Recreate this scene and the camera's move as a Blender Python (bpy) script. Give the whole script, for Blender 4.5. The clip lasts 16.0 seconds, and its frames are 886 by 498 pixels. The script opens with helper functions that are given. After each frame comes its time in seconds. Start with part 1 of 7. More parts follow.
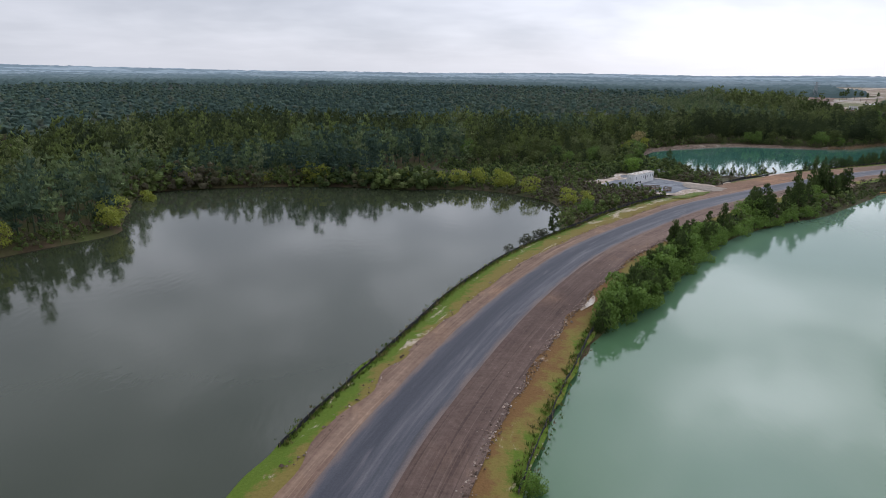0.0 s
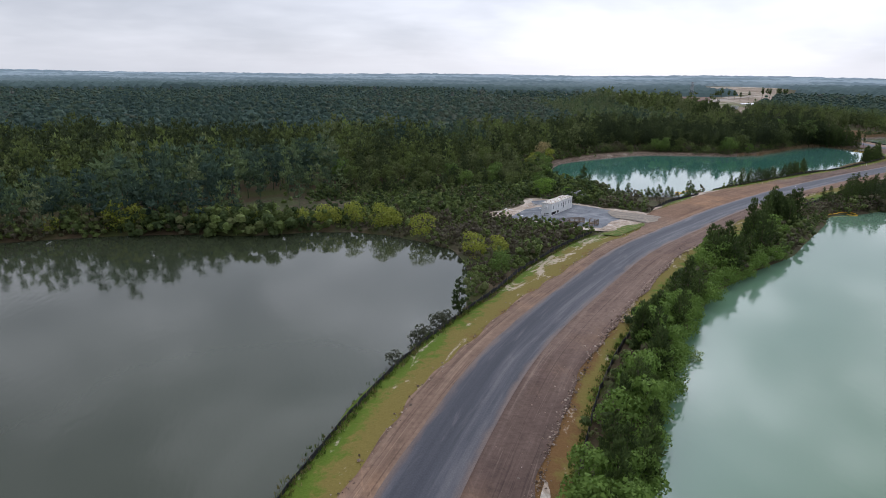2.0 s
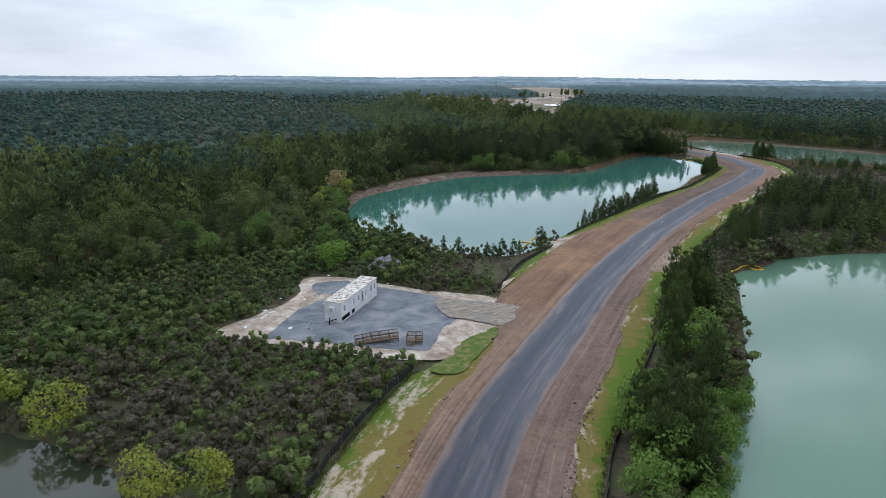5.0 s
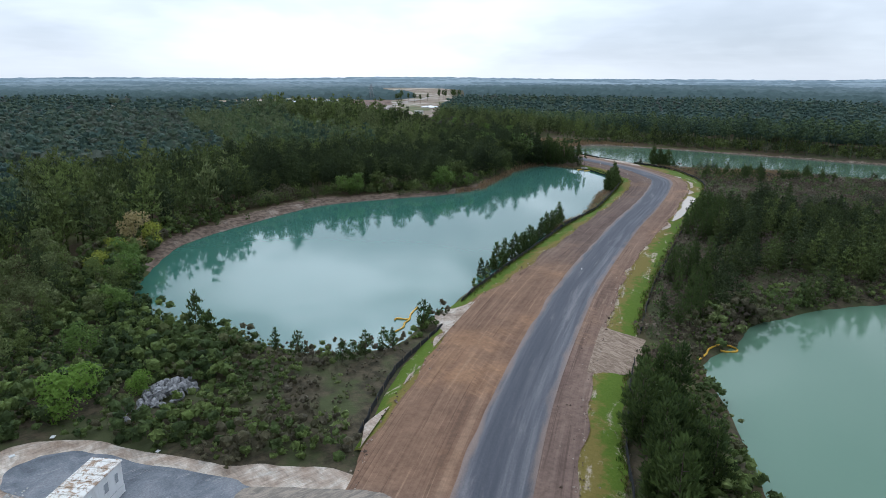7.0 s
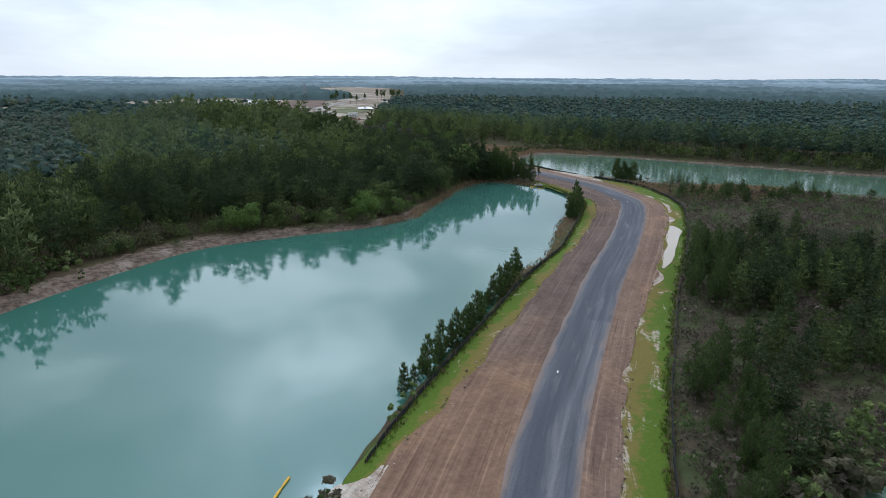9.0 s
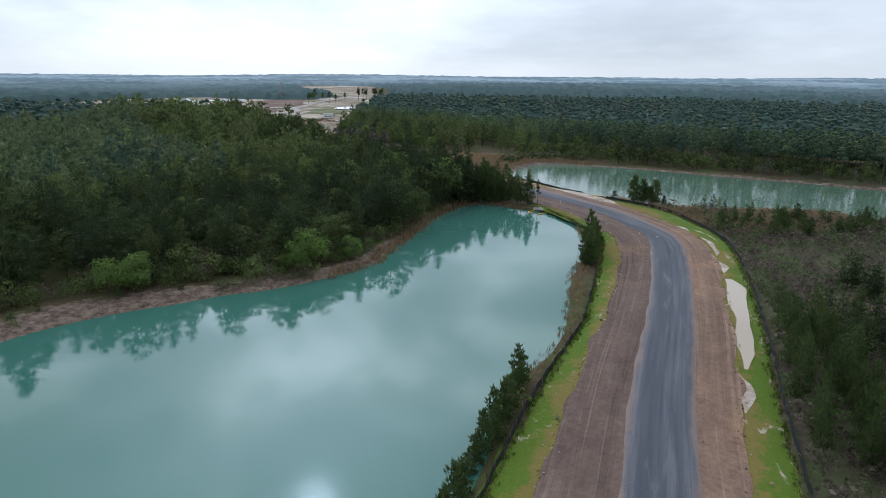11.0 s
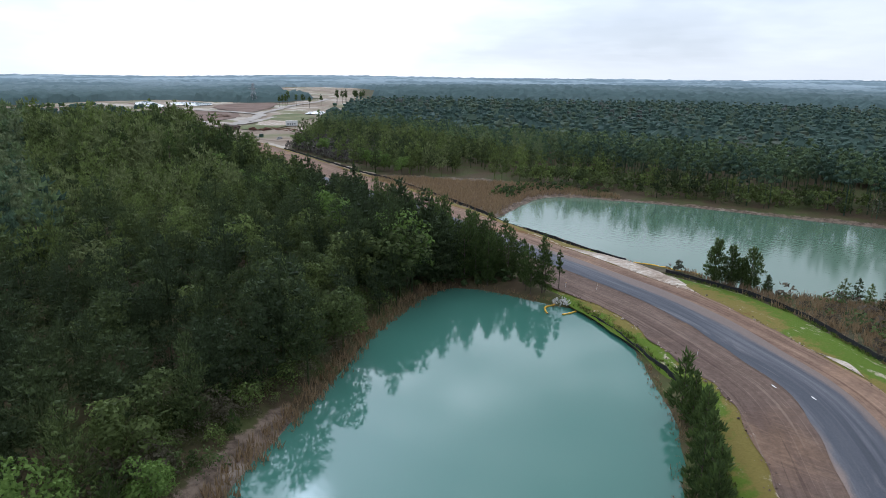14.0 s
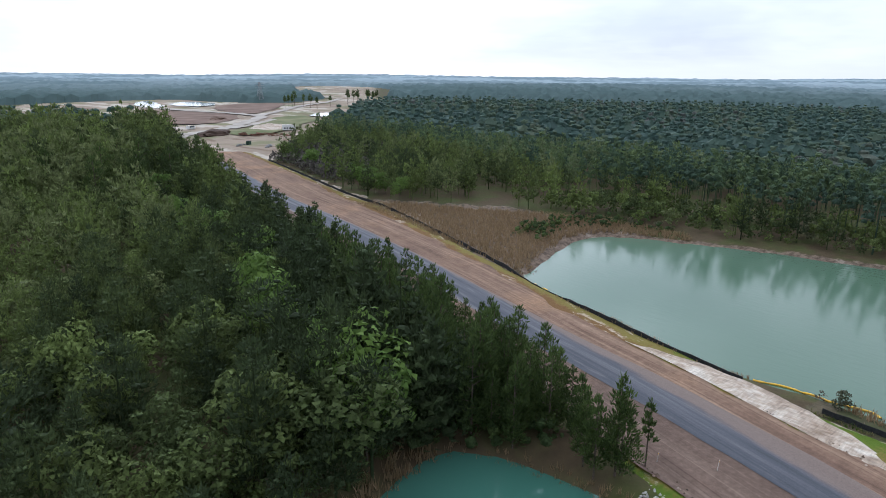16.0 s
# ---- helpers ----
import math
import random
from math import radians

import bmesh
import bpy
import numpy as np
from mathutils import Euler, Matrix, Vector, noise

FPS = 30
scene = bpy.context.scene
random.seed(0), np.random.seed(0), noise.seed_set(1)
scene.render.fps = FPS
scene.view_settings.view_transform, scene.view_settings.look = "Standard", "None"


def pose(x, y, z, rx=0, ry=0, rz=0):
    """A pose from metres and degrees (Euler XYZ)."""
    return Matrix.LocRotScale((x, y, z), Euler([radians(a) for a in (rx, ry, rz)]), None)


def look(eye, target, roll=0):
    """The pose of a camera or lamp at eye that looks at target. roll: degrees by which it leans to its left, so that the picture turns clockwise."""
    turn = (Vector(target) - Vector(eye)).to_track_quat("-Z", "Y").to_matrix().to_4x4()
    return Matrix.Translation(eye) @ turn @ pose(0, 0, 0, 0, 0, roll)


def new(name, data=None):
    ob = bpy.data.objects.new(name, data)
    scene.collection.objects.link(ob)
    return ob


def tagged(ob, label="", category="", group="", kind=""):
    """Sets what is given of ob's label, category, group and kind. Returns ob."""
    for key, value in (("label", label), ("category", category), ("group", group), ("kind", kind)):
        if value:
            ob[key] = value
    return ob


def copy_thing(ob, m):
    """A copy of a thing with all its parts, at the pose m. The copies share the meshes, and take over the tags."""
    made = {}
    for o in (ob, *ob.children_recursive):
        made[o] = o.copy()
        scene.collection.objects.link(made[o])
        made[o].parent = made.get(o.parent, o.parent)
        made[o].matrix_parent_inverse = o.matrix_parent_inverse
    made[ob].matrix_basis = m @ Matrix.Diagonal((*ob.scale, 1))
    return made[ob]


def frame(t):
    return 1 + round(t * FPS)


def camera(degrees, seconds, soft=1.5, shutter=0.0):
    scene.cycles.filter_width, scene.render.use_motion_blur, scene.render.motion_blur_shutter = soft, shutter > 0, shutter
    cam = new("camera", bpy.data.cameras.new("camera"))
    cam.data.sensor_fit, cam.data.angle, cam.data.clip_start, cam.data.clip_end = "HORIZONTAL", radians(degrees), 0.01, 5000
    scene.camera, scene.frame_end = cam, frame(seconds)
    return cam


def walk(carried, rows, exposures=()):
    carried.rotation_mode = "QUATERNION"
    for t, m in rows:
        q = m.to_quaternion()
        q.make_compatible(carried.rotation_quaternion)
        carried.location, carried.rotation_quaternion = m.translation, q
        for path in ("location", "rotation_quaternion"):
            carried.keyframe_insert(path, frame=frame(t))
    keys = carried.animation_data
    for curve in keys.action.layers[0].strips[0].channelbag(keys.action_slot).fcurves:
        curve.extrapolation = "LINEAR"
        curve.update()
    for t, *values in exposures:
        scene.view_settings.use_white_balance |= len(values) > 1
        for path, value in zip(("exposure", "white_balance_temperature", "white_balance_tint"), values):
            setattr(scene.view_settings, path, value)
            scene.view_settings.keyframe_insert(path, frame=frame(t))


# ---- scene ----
cam = camera(68.8, 16.0, 0.8)
PATH = [
    (0, (-0.11, 0.247, 41.518), (-0.071, 2.174, 40.983), 0.7),
    (0.5, (0.191, 15.064, 41.745), (0.404, 16.979, 41.209), 0.7),
    (1, (2.199, 29.678, 41.906), (2.477, 31.585, 41.372), 0.6),
    (1.5, (5.375, 44.095, 42.073), (5.661, 46.001, 41.541), 0.6),
    (2, (8.79, 58.414, 41.989), (9.152, 60.308, 41.459), 0.6),
    (2.5, (12.409, 72.12, 42.281), (13.02, 73.95, 41.753), 0.5),
    (3, (17.462, 86.363, 42.379), (18.19, 88.15, 41.852), 0.4),
    (3.5, (23.554, 100.409, 42.028), (24.304, 102.187, 41.502), 0.5),
    (3.7, (26.121, 105.404, 42.037), (26.871, 107.182, 41.513), 0.5),
    (5.8, (55.24, 154.182, 42.46), (56.225, 155.844, 41.942), 0.4),
    (6, (58.71, 158.879, 42.516), (59.716, 160.529, 41.999), 0.4),
    (6.5, (67.188, 169.757, 42.611), (68.306, 171.333, 42.094), 0.3),
    (7, (75.921, 180.396, 42.543), (77.101, 181.926, 42.025), 0.2),
    (7.5, (84.764, 190.384, 42.499), (85.983, 191.882, 41.981), 0.2),
    (8, (93.823, 199.935, 42.674), (95.085, 201.397, 42.156), 0.2),
    (8.5, (103.35, 209.128, 42.745), (104.637, 210.568, 42.226), 0.2),
    (9, (113.12, 217.996, 42.877), (114.428, 219.417, 42.357), 0.3),
    (9.2, (116.622, 221.189, 42.89), (117.934, 222.606, 42.369), 0.3),
    (11.3, (159.252, 261.393, 42.054), (160.589, 262.786, 41.532), 0.4),
    (11.5, (163.741, 265.492, 41.961), (165.08, 266.885, 41.442), 0.4),
    (12, (174.321, 275.162, 41.727), (175.663, 276.551, 41.208), 0.5),
    (12.5, (184.882, 284.599, 41.455), (186.227, 285.986, 40.937), 0.4),
    (13, (196.012, 294.446, 41.286), (197.359, 295.83, 40.768), 0.5),
    (13.5, (207.476, 304.507, 41.287), (208.825, 305.889, 40.769), 0.5),
    (14, (218.146, 314.398, 41.595), (219.499, 315.775, 41.075), 0.5),
    (14.5, (228.595, 323.441, 41.576), (229.948, 324.819, 41.054), 0.6),
    (15, (239.961, 333.892, 41.331), (241.318, 335.265, 40.809), 0.5),
    (15.5, (250.945, 344.176, 41.133), (252.304, 345.548, 40.611), 0.6),
    (16, (261.935, 354.798, 41.29), (263.246, 356.215, 40.766), 0.5),
]
EXPOSURES = [(0.0, 0.02, 5900, 15), (3.5, 0.06, 5800, 13), (6.0, 0.16, 5540, 8), (9.0, 0.05, 5480, 8), (12.0, 0.11, 5580, 9), (16.0, 0.38, 5600, 10)]
walk(cam, [(t, look(eye, target, roll)) for t, eye, target, roll in PATH], EXPOSURES)

# ---- sky and sun: thin overcast, sun behind cloud ahead and to the right ----
SUN_AZ, SUN_EL = 31.0, 36.0
SUN_DIR = Vector((math.sin(radians(SUN_AZ)) * math.cos(radians(SUN_EL)), math.cos(radians(SUN_AZ)) * math.cos(radians(SUN_EL)), math.sin(radians(SUN_EL))))


class Nodes:
    """A short hand for node trees."""

    def __init__(self, tree):
        self.tree = tree
        tree.nodes.clear()

    def add(self, kind, **values):
        n = self.tree.nodes.new(kind)
        for k, v in values.items():
            setattr(n, k, v)
        return n

    def link(self, a, b):
        self.tree.links.new(a, b)

    def put(self, socket, value):
        if isinstance(value, (int, float, tuple, list)):
            socket.default_value = value
        else:
            self.tree.links.new(value, socket)

    def math(self, op, a, b=0.0, clamp=False):
        n = self.add("ShaderNodeMath", operation=op, use_clamp=clamp)
        self.put(n.inputs[0], a)
        self.put(n.inputs[1], b)
        return n.outputs[0]

    def noise(self, vector, scale, detail=4.0, rough=0.55, distort=0.0):
        n = self.add("ShaderNodeTexNoise")
        if vector is not None:
            self.link(vector, n.inputs["Vector"])
        n.inputs["Scale"].default_value, n.inputs["Detail"].default_value = scale, detail
        n.inputs["Roughness"].default_value, n.inputs["Distortion"].default_value = rough, distort
        return n.outputs["Fac"]

    def ramp(self, fac, stops, mode="LINEAR"):
        n = self.add("ShaderNodeValToRGB")
        n.color_ramp.interpolation = mode
        el = n.color_ramp.elements
        while len(el) < len(stops):
            el.new(0.5)
        for e, (p, c) in zip(el, stops):
            e.position = p
            e.color = (*c, 1.0) if not isinstance(c, (int, float)) else (c, c, c, 1.0)
        self.put(n.inputs[0], fac)
        return n.outputs[0]

    def step(self, value, low, high):
        n = self.add("ShaderNodeMapRange", interpolation_type="SMOOTHSTEP")
        self.put(n.inputs["Value"], value)
        n.inputs["From Min"].default_value, n.inputs["From Max"].default_value = low, high
        return n.outputs[0]

    def mix(self, fac, a, b, blend="MIX"):
        n = self.add("ShaderNodeMix", data_type="RGBA", blend_type=blend)
        self.put(n.inputs[0], fac)
        for s, v in ((n.inputs[6], a), (n.inputs[7], b)):
            self.put(s, (*v, 1.0) if isinstance(v, (tuple, list)) and len(v) == 3 else v)
        return n.outputs[2]

    def scaled(self, vector, x, y, z):
        n = self.add("ShaderNodeMapping")
        self.link(vector, n.inputs["Vector"])
        n.inputs["Scale"].default_value = (x, y, z)
        return n.outputs[0]


def make_world():
    world = bpy.data.worlds.new("overcast_sky")
    scene.world = world
    world.use_nodes = True
    g = Nodes(world.node_tree)
    out = g.add("ShaderNodeOutputWorld")
    bg = g.add("ShaderNodeBackground")
    g.link(bg.outputs[0], out.inputs[0])
    sky = g.add("ShaderNodeTexSky", sky_type="NISHITA", sun_disc=False)
    sky.sun_elevation, sky.sun_rotation = radians(SUN_EL), radians(SUN_AZ)
    ray = g.add("ShaderNodeTexCoord").outputs["Generated"]
    sep = g.add("ShaderNodeSeparateXYZ")
    g.link(ray, sep.inputs[0])
    up = g.math("MAXIMUM", sep.outputs[2], 0.0)
    deep = g.math("ADD", up, 0.10)
    flat = g.add("ShaderNodeCombineXYZ")
    g.link(g.math("DIVIDE", sep.outputs[0], deep), flat.inputs[0])
    g.link(g.math("DIVIDE", sep.outputs[1], deep), flat.inputs[1])
    big = g.noise(flat.outputs[0], 1.45, 3.0, 0.5, 0.5)
    small = g.noise(flat.outputs[0], 3.2, 5.0, 0.55, 0.2)
    cloud = g.math("ADD", g.math("MULTIPLY", big, 0.75), g.math("MULTIPLY", small, 0.25))
    tone = g.ramp(cloud, [(0.39, (0.64, 0.68, 0.74)), (0.49, (0.86, 0.89, 0.93)), (0.60, (1.45, 1.46, 1.47))])
    # brighter towards the sun behind the cloud, and along the horizon under it
    dot = g.add("ShaderNodeVectorMath", operation="DOT_PRODUCT")
    g.link(ray, dot.inputs[0])
    dot.inputs[1].default_value = SUN_DIR
    near = g.math("MAXIMUM", dot.outputs["Value"], 0.0)
    glow = g.math("ADD", g.math("ADD", g.math("MULTIPLY", g.math("POWER", near, 6.0), 0.9), g.math("MULTIPLY", g.math("POWER", near, 45.0), 2.2)), g.math("ADD", g.math("MULTIPLY", g.math("POWER", near, 20.0), 1.3), g.math("MULTIPLY", g.math("POWER", near, 2500.0), 14.0)))
    # a darker belt of cloud above the bright horizon, thinner cloud overhead
    high = g.ramp(up, [(0.0, 0.83), (0.09, 0.79), (0.17, 0.62), (0.32, 0.68), (0.52, 0.98), (1.0, 1.0)])
    lit = g.math("MULTIPLY", g.math("ADD", glow, SKY_BASE), high)
    soft = g.noise(g.scaled(ray, 3.4, 3.4, 12.0), 1.0, 4.0, 0.5, 0.2)
    veil = g.ramp(soft, [(0.34, (0.82, 0.835, 0.85)), (0.46, (0.95, 0.955, 0.96)), (0.54, (1.06, 1.06, 1.055)), (0.64, (1.16, 1.15, 1.14))])
    tone = g.mix(g.math("MULTIPLY", g.step(up, 0.22, 0.11), 0.95), tone, veil)
    tone = g.mix(g.math("MULTIPLY", g.step(up, 0.035, 0.0), 0.6), tone, (1.06, 1.06, 1.05))
    clouds = g.mix(1.0, tone, lit, "MULTIPLY")
    blue = g.mix(1.0, sky.outputs[0], (0.1, 0.1, 0.1), "MULTIPLY")
    g.link(g.mix(0.92, blue, clouds), bg.inputs[0])
    bg.inputs[1].default_value = 1.0


SKY_BASE = 0.80
make_world()
sun = new("sun", bpy.data.lights.new("sun", "SUN"))
sun.data.energy, sun.data.angle, sun.data.color = 0.7, radians(140), (1.0, 0.96, 0.9)
sun.matrix_world = look((0, 0, 300), Vector((0, 0, 300)) - SUN_DIR)


# ---- materials ----
def material(name, build, rough=0.9, spec=0.3, bump=0.0, bump_scale=4.0, translucent=0.0):
    """A Principled material; build(g, where) gives its colour from world places in metres."""
    m = bpy.data.materials.new(name)
    m.use_nodes = True
    g = Nodes(m.node_tree)
    out = g.add("ShaderNodeOutputMaterial")
    p = g.add("ShaderNodeBsdfPrincipled")
    p.inputs["Roughness"].default_value = rough
    p.inputs["Specular IOR Level"].default_value = spec
    where = g.add("ShaderNodeNewGeometry").outputs["Position"]
    colour = build(g, where)
    g.put(p.inputs["Base Color"], (*colour, 1.0) if isinstance(colour, tuple) else colour)
    if bump:
        b = g.add("ShaderNodeBump")
        b.inputs["Strength"].default_value, b.inputs["Distance"].default_value = 1.0, bump
        g.link(g.noise(where, bump_scale, 5.0, 0.65), b.inputs["Height"])
        g.link(b.outputs[0], p.inputs["Normal"])
    shader = p.outputs[0]
    if translucent:
        tr, mx = g.add("ShaderNodeBsdfTranslucent"), g.add("ShaderNodeMixShader")
        g.put(tr.inputs[0], (*colour, 1.0) if isinstance(colour, tuple) else colour)
        mx.inputs[0].default_value = translucent
        g.link(p.outputs[0], mx.inputs[1])
        g.link(tr.outputs[0], mx.inputs[2])
        shader = mx.outputs[0]
    g.link(shader, out.inputs[0])
    return m


def leafy(name, dark, light, stuff=False, translucent=0.42, odd=None):
    """Foliage: every plant has its own tone, and every tuft a little of its own."""

    def build(g, where):
        own = g.add("ShaderNodeNewGeometry").outputs["Random Per Island"]
        tone = g.add("ShaderNodeAttribute", attribute_type="GEOMETRY", attribute_name="tone")
        tree = g.add("ShaderNodeObjectInfo").outputs["Random"] if not stuff else tone.outputs["Fac"]
        f = g.math("ADD", g.math("MULTIPLY", own, 0.65), g.math("MULTIPLY", tree, 0.35))
        colour = g.mix(f, dark, light)
        if odd:
            colour = g.mix(g.step(g.math("ADD", g.noise(where, 0.05, 3.0, 0.6), g.math("MULTIPLY", tree, 0.25)), 0.60, 0.72), colour, odd)
        return colour

    return material(name, build, rough=0.7, spec=0.15, translucent=translucent)


def canopy_leaves(name, stops, translucent=0.4, vary=0.55, grain=0.0, spec=0.12, rough=0.75):
    """Foliage of many trees in one mesh: each tree's tone picks its kind and can carry painted haze and shade, each
    tuft varies a little, needles give the grain.
    """

    def build(g, where):
        own = g.add("ShaderNodeNewGeometry").outputs["Random Per Island"]
        tone = g.add("ShaderNodeAttribute", attribute_type="GEOMETRY", attribute_name="tone")
        colour = g.ramp(tone.outputs["Fac"], stops)
        colour = g.mix(1.0, colour, g.ramp(own, [(0.0, 1 - vary), (1.0, 1 + vary)]), "MULTIPLY")
        if grain:
            needles = g.noise(where, 1.5, 4.0, 0.75)
            colour = g.mix(1.0, colour, g.ramp(needles, [(0.34, 1 - grain), (0.5, 1.0), (0.66, 1 + grain)]), "MULTIPLY")
        return colour

    return material(name, build, rough=rough, spec=spec, translucent=translucent)


def plain(name, a, b, scale=1.5, **kw):
    return material(name, lambda g, w: g.mix(g.step(g.noise(w, scale, 5.0, 0.6), 0.3, 0.7), a, b), **kw)


def uv(g):
    n = g.add("ShaderNodeUVMap")
    n.uv_map = "along"
    return n.outputs[0]


def asphalt_colour(g, w):
    t = uv(g)
    sep = g.add("ShaderNodeSeparateXYZ")
    g.link(t, sep.inputs[0])
    across = sep.outputs[0]
    wander = g.math("MULTIPLY", g.math("SUBTRACT", g.noise(g.scaled(t, 0.0, 0.02, 1), 1.0, 2.0), 0.5), 2.5)
    band = g.math("ABSOLUTE", g.math("ADD", g.math("ADD", across, g.math("MULTIPLY", wander, 0.5)), -1.3))
    streak = g.noise(g.scaled(t, 1.1, 0.035, 1), 1.0, 5.0, 0.6)
    patch = g.noise(g.scaled(t, 0.5, 0.06, 1), 1.0, 4.0, 0.6, 0.6)
    base = g.ramp(streak, [(0.3, (0.06, 0.063, 0.072)), (0.5, (0.10, 0.10, 0.113)), (0.7, (0.17, 0.162, 0.166))])
    base = g.mix(g.math("MULTIPLY", g.step(band, 2.3, 0.7), 0.7), base, (0.05, 0.053, 0.066))
    base = g.mix(g.math("MULTIPLY", g.step(patch, 0.55, 0.75), 0.5), base, (0.22, 0.20, 0.20))
    dust = g.math("MULTIPLY", g.step(g.math("ADD", g.math("ABSOLUTE", across), g.math("MULTIPLY", g.noise(g.scaled(t, 0.6, 0.15, 1), 1.0, 4.0), 2.2)), 4.0, 5.3), 0.75)
    base = g.mix(dust, base, (0.26, 0.18, 0.135))
    lift = g.math("MULTIPLY", g.step(sep.outputs[1], 572.9, 573.1), g.step(across, 0.25, 0.15))
    base = g.mix(g.math("MULTIPLY", lift, 0.55), base, g.mix(1.0, base, (0.62, 0.64, 0.70), "MULTIPLY"))
    grain = g.noise(w, 6.0, 3.0, 0.7)
    # extra darkening multiplied into the colour before station 480, full below 360
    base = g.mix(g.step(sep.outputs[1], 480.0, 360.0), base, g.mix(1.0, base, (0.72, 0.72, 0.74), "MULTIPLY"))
    return g.mix(1.0, base, g.ramp(grain, [(0.3, 0.8), (0.7, 1.15)]), "MULTIPLY")


def dirt_colour(g, w):
    t = uv(g)
    track = g.noise(g.scaled(t, 0.6, 0.017, 1), 1.0, 7.0, 0.68, 0.7)
    patch = g.noise(w, 0.05, 4.0, 0.55)
    clod = g.noise(w, 1.3, 5.0, 0.7)
    base = g.ramp(track, [(0.26, (0.115, 0.078, 0.060)), (0.45, (0.185, 0.124, 0.094)), (0.58, (0.235, 0.162, 0.122)), (0.74, (0.34, 0.25, 0.19))])
    base = g.mix(g.math("MULTIPLY", g.step(patch, 0.5, 0.72), 0.6), base, (0.33, 0.205, 0.125))
    base = g.mix(g.math("MULTIPLY", g.step(g.noise(g.scaled(t, 0.25, 0.045, 1), 1.0, 5.0, 0.65, 0.6), 0.5, 0.68), 0.65), base, (0.165, 0.108, 0.085))
    calm = g.step(g.noise(w, 0.035, 3.0, 0.6), 0.42, 0.62)
    base = g.mix(g.math("MULTIPLY", calm, 0.4), base, g.mix(clod, (0.17, 0.112, 0.082), (0.30, 0.21, 0.155)))
    wheel = g.noise(g.scaled(t, 1.25, 0.016, 1), 1.0, 5.0, 0.65, 1.2)
    base = g.mix(g.math("MULTIPLY", g.step(wheel, 0.57, 0.63), 0.55), base, (0.105, 0.068, 0.052))
    base = g.mix(g.math("MULTIPLY", g.step(wheel, 0.43, 0.36), 0.5), base, (0.36, 0.26, 0.19))
    sweep = g.noise(g.scaled(w, 0.9, 0.09, 1), 1.0, 3.0, 0.5, 2.5)
    base = g.mix(g.math("MULTIPLY", g.math("MULTIPLY", g.step(sweep, 0.54, 0.62), g.step(patch, 0.5, 0.62)), 0.25), base, (0.40, 0.26, 0.165))
    place = g.add("ShaderNodeSeparateXYZ")
    g.link(t, place.inputs[0])
    base = g.mix(g.step(place.outputs[0], -1.0, 1.0), g.mix(1.0, base, (0.93, 0.93, 0.96), "MULTIPLY"), g.mix(1.0, base, (1.03, 1.0, 0.95), "MULTIPLY"))
    # extra darkening multiplied into the right shoulder before station 400, full below 320
    first_stretch = g.math("MULTIPLY", g.step(place.outputs[1], 400.0, 320.0), g.step(place.outputs[0], 1.0, -1.0))
    base = g.mix(first_stretch, base, g.mix(1.0, base, (0.66, 0.66, 0.68), "MULTIPLY"))
    clay = g.math("MULTIPLY", g.math("MULTIPLY", g.step(place.outputs[1], 455.0, 470.0), g.step(place.outputs[1], 570.0, 535.0)), g.step(place.outputs[0], -1.0, 1.0))
    base = g.mix(clay, base, g.mix(1.0, base, (1.06, 0.97, 0.86), "MULTIPLY"))
    tan = g.math("MULTIPLY", g.step(place.outputs[1], 470.0, 560.0), g.step(place.outputs[0], 1.0, -1.0))
    base = g.mix(tan, base, g.mix(1.0, base, (1.16, 1.08, 0.96), "MULTIPLY"))
    # left shoulder's colour multiplied darker and cooler past station 535
    soil = g.math("MULTIPLY", g.step(place.outputs[1], 535.0, 575.0), g.step(place.outputs[0], -1.0, 1.0))
    base = g.mix(soil, base, g.mix(1.0, base, (0.70, 0.72, 0.78), "MULTIPLY"))
    mottle = g.noise(w, 0.32, 5.0, 0.68, 0.4)
    base = g.mix(1.0, base, g.ramp(mottle, [(0.32, 0.80), (0.5, 0.93), (0.68, 1.06)]), "MULTIPLY")
    return g.mix(1.0, base, g.ramp(clod, [(0.3, 0.80), (0.5, 0.98), (0.72, 1.14)]), "MULTIPLY")


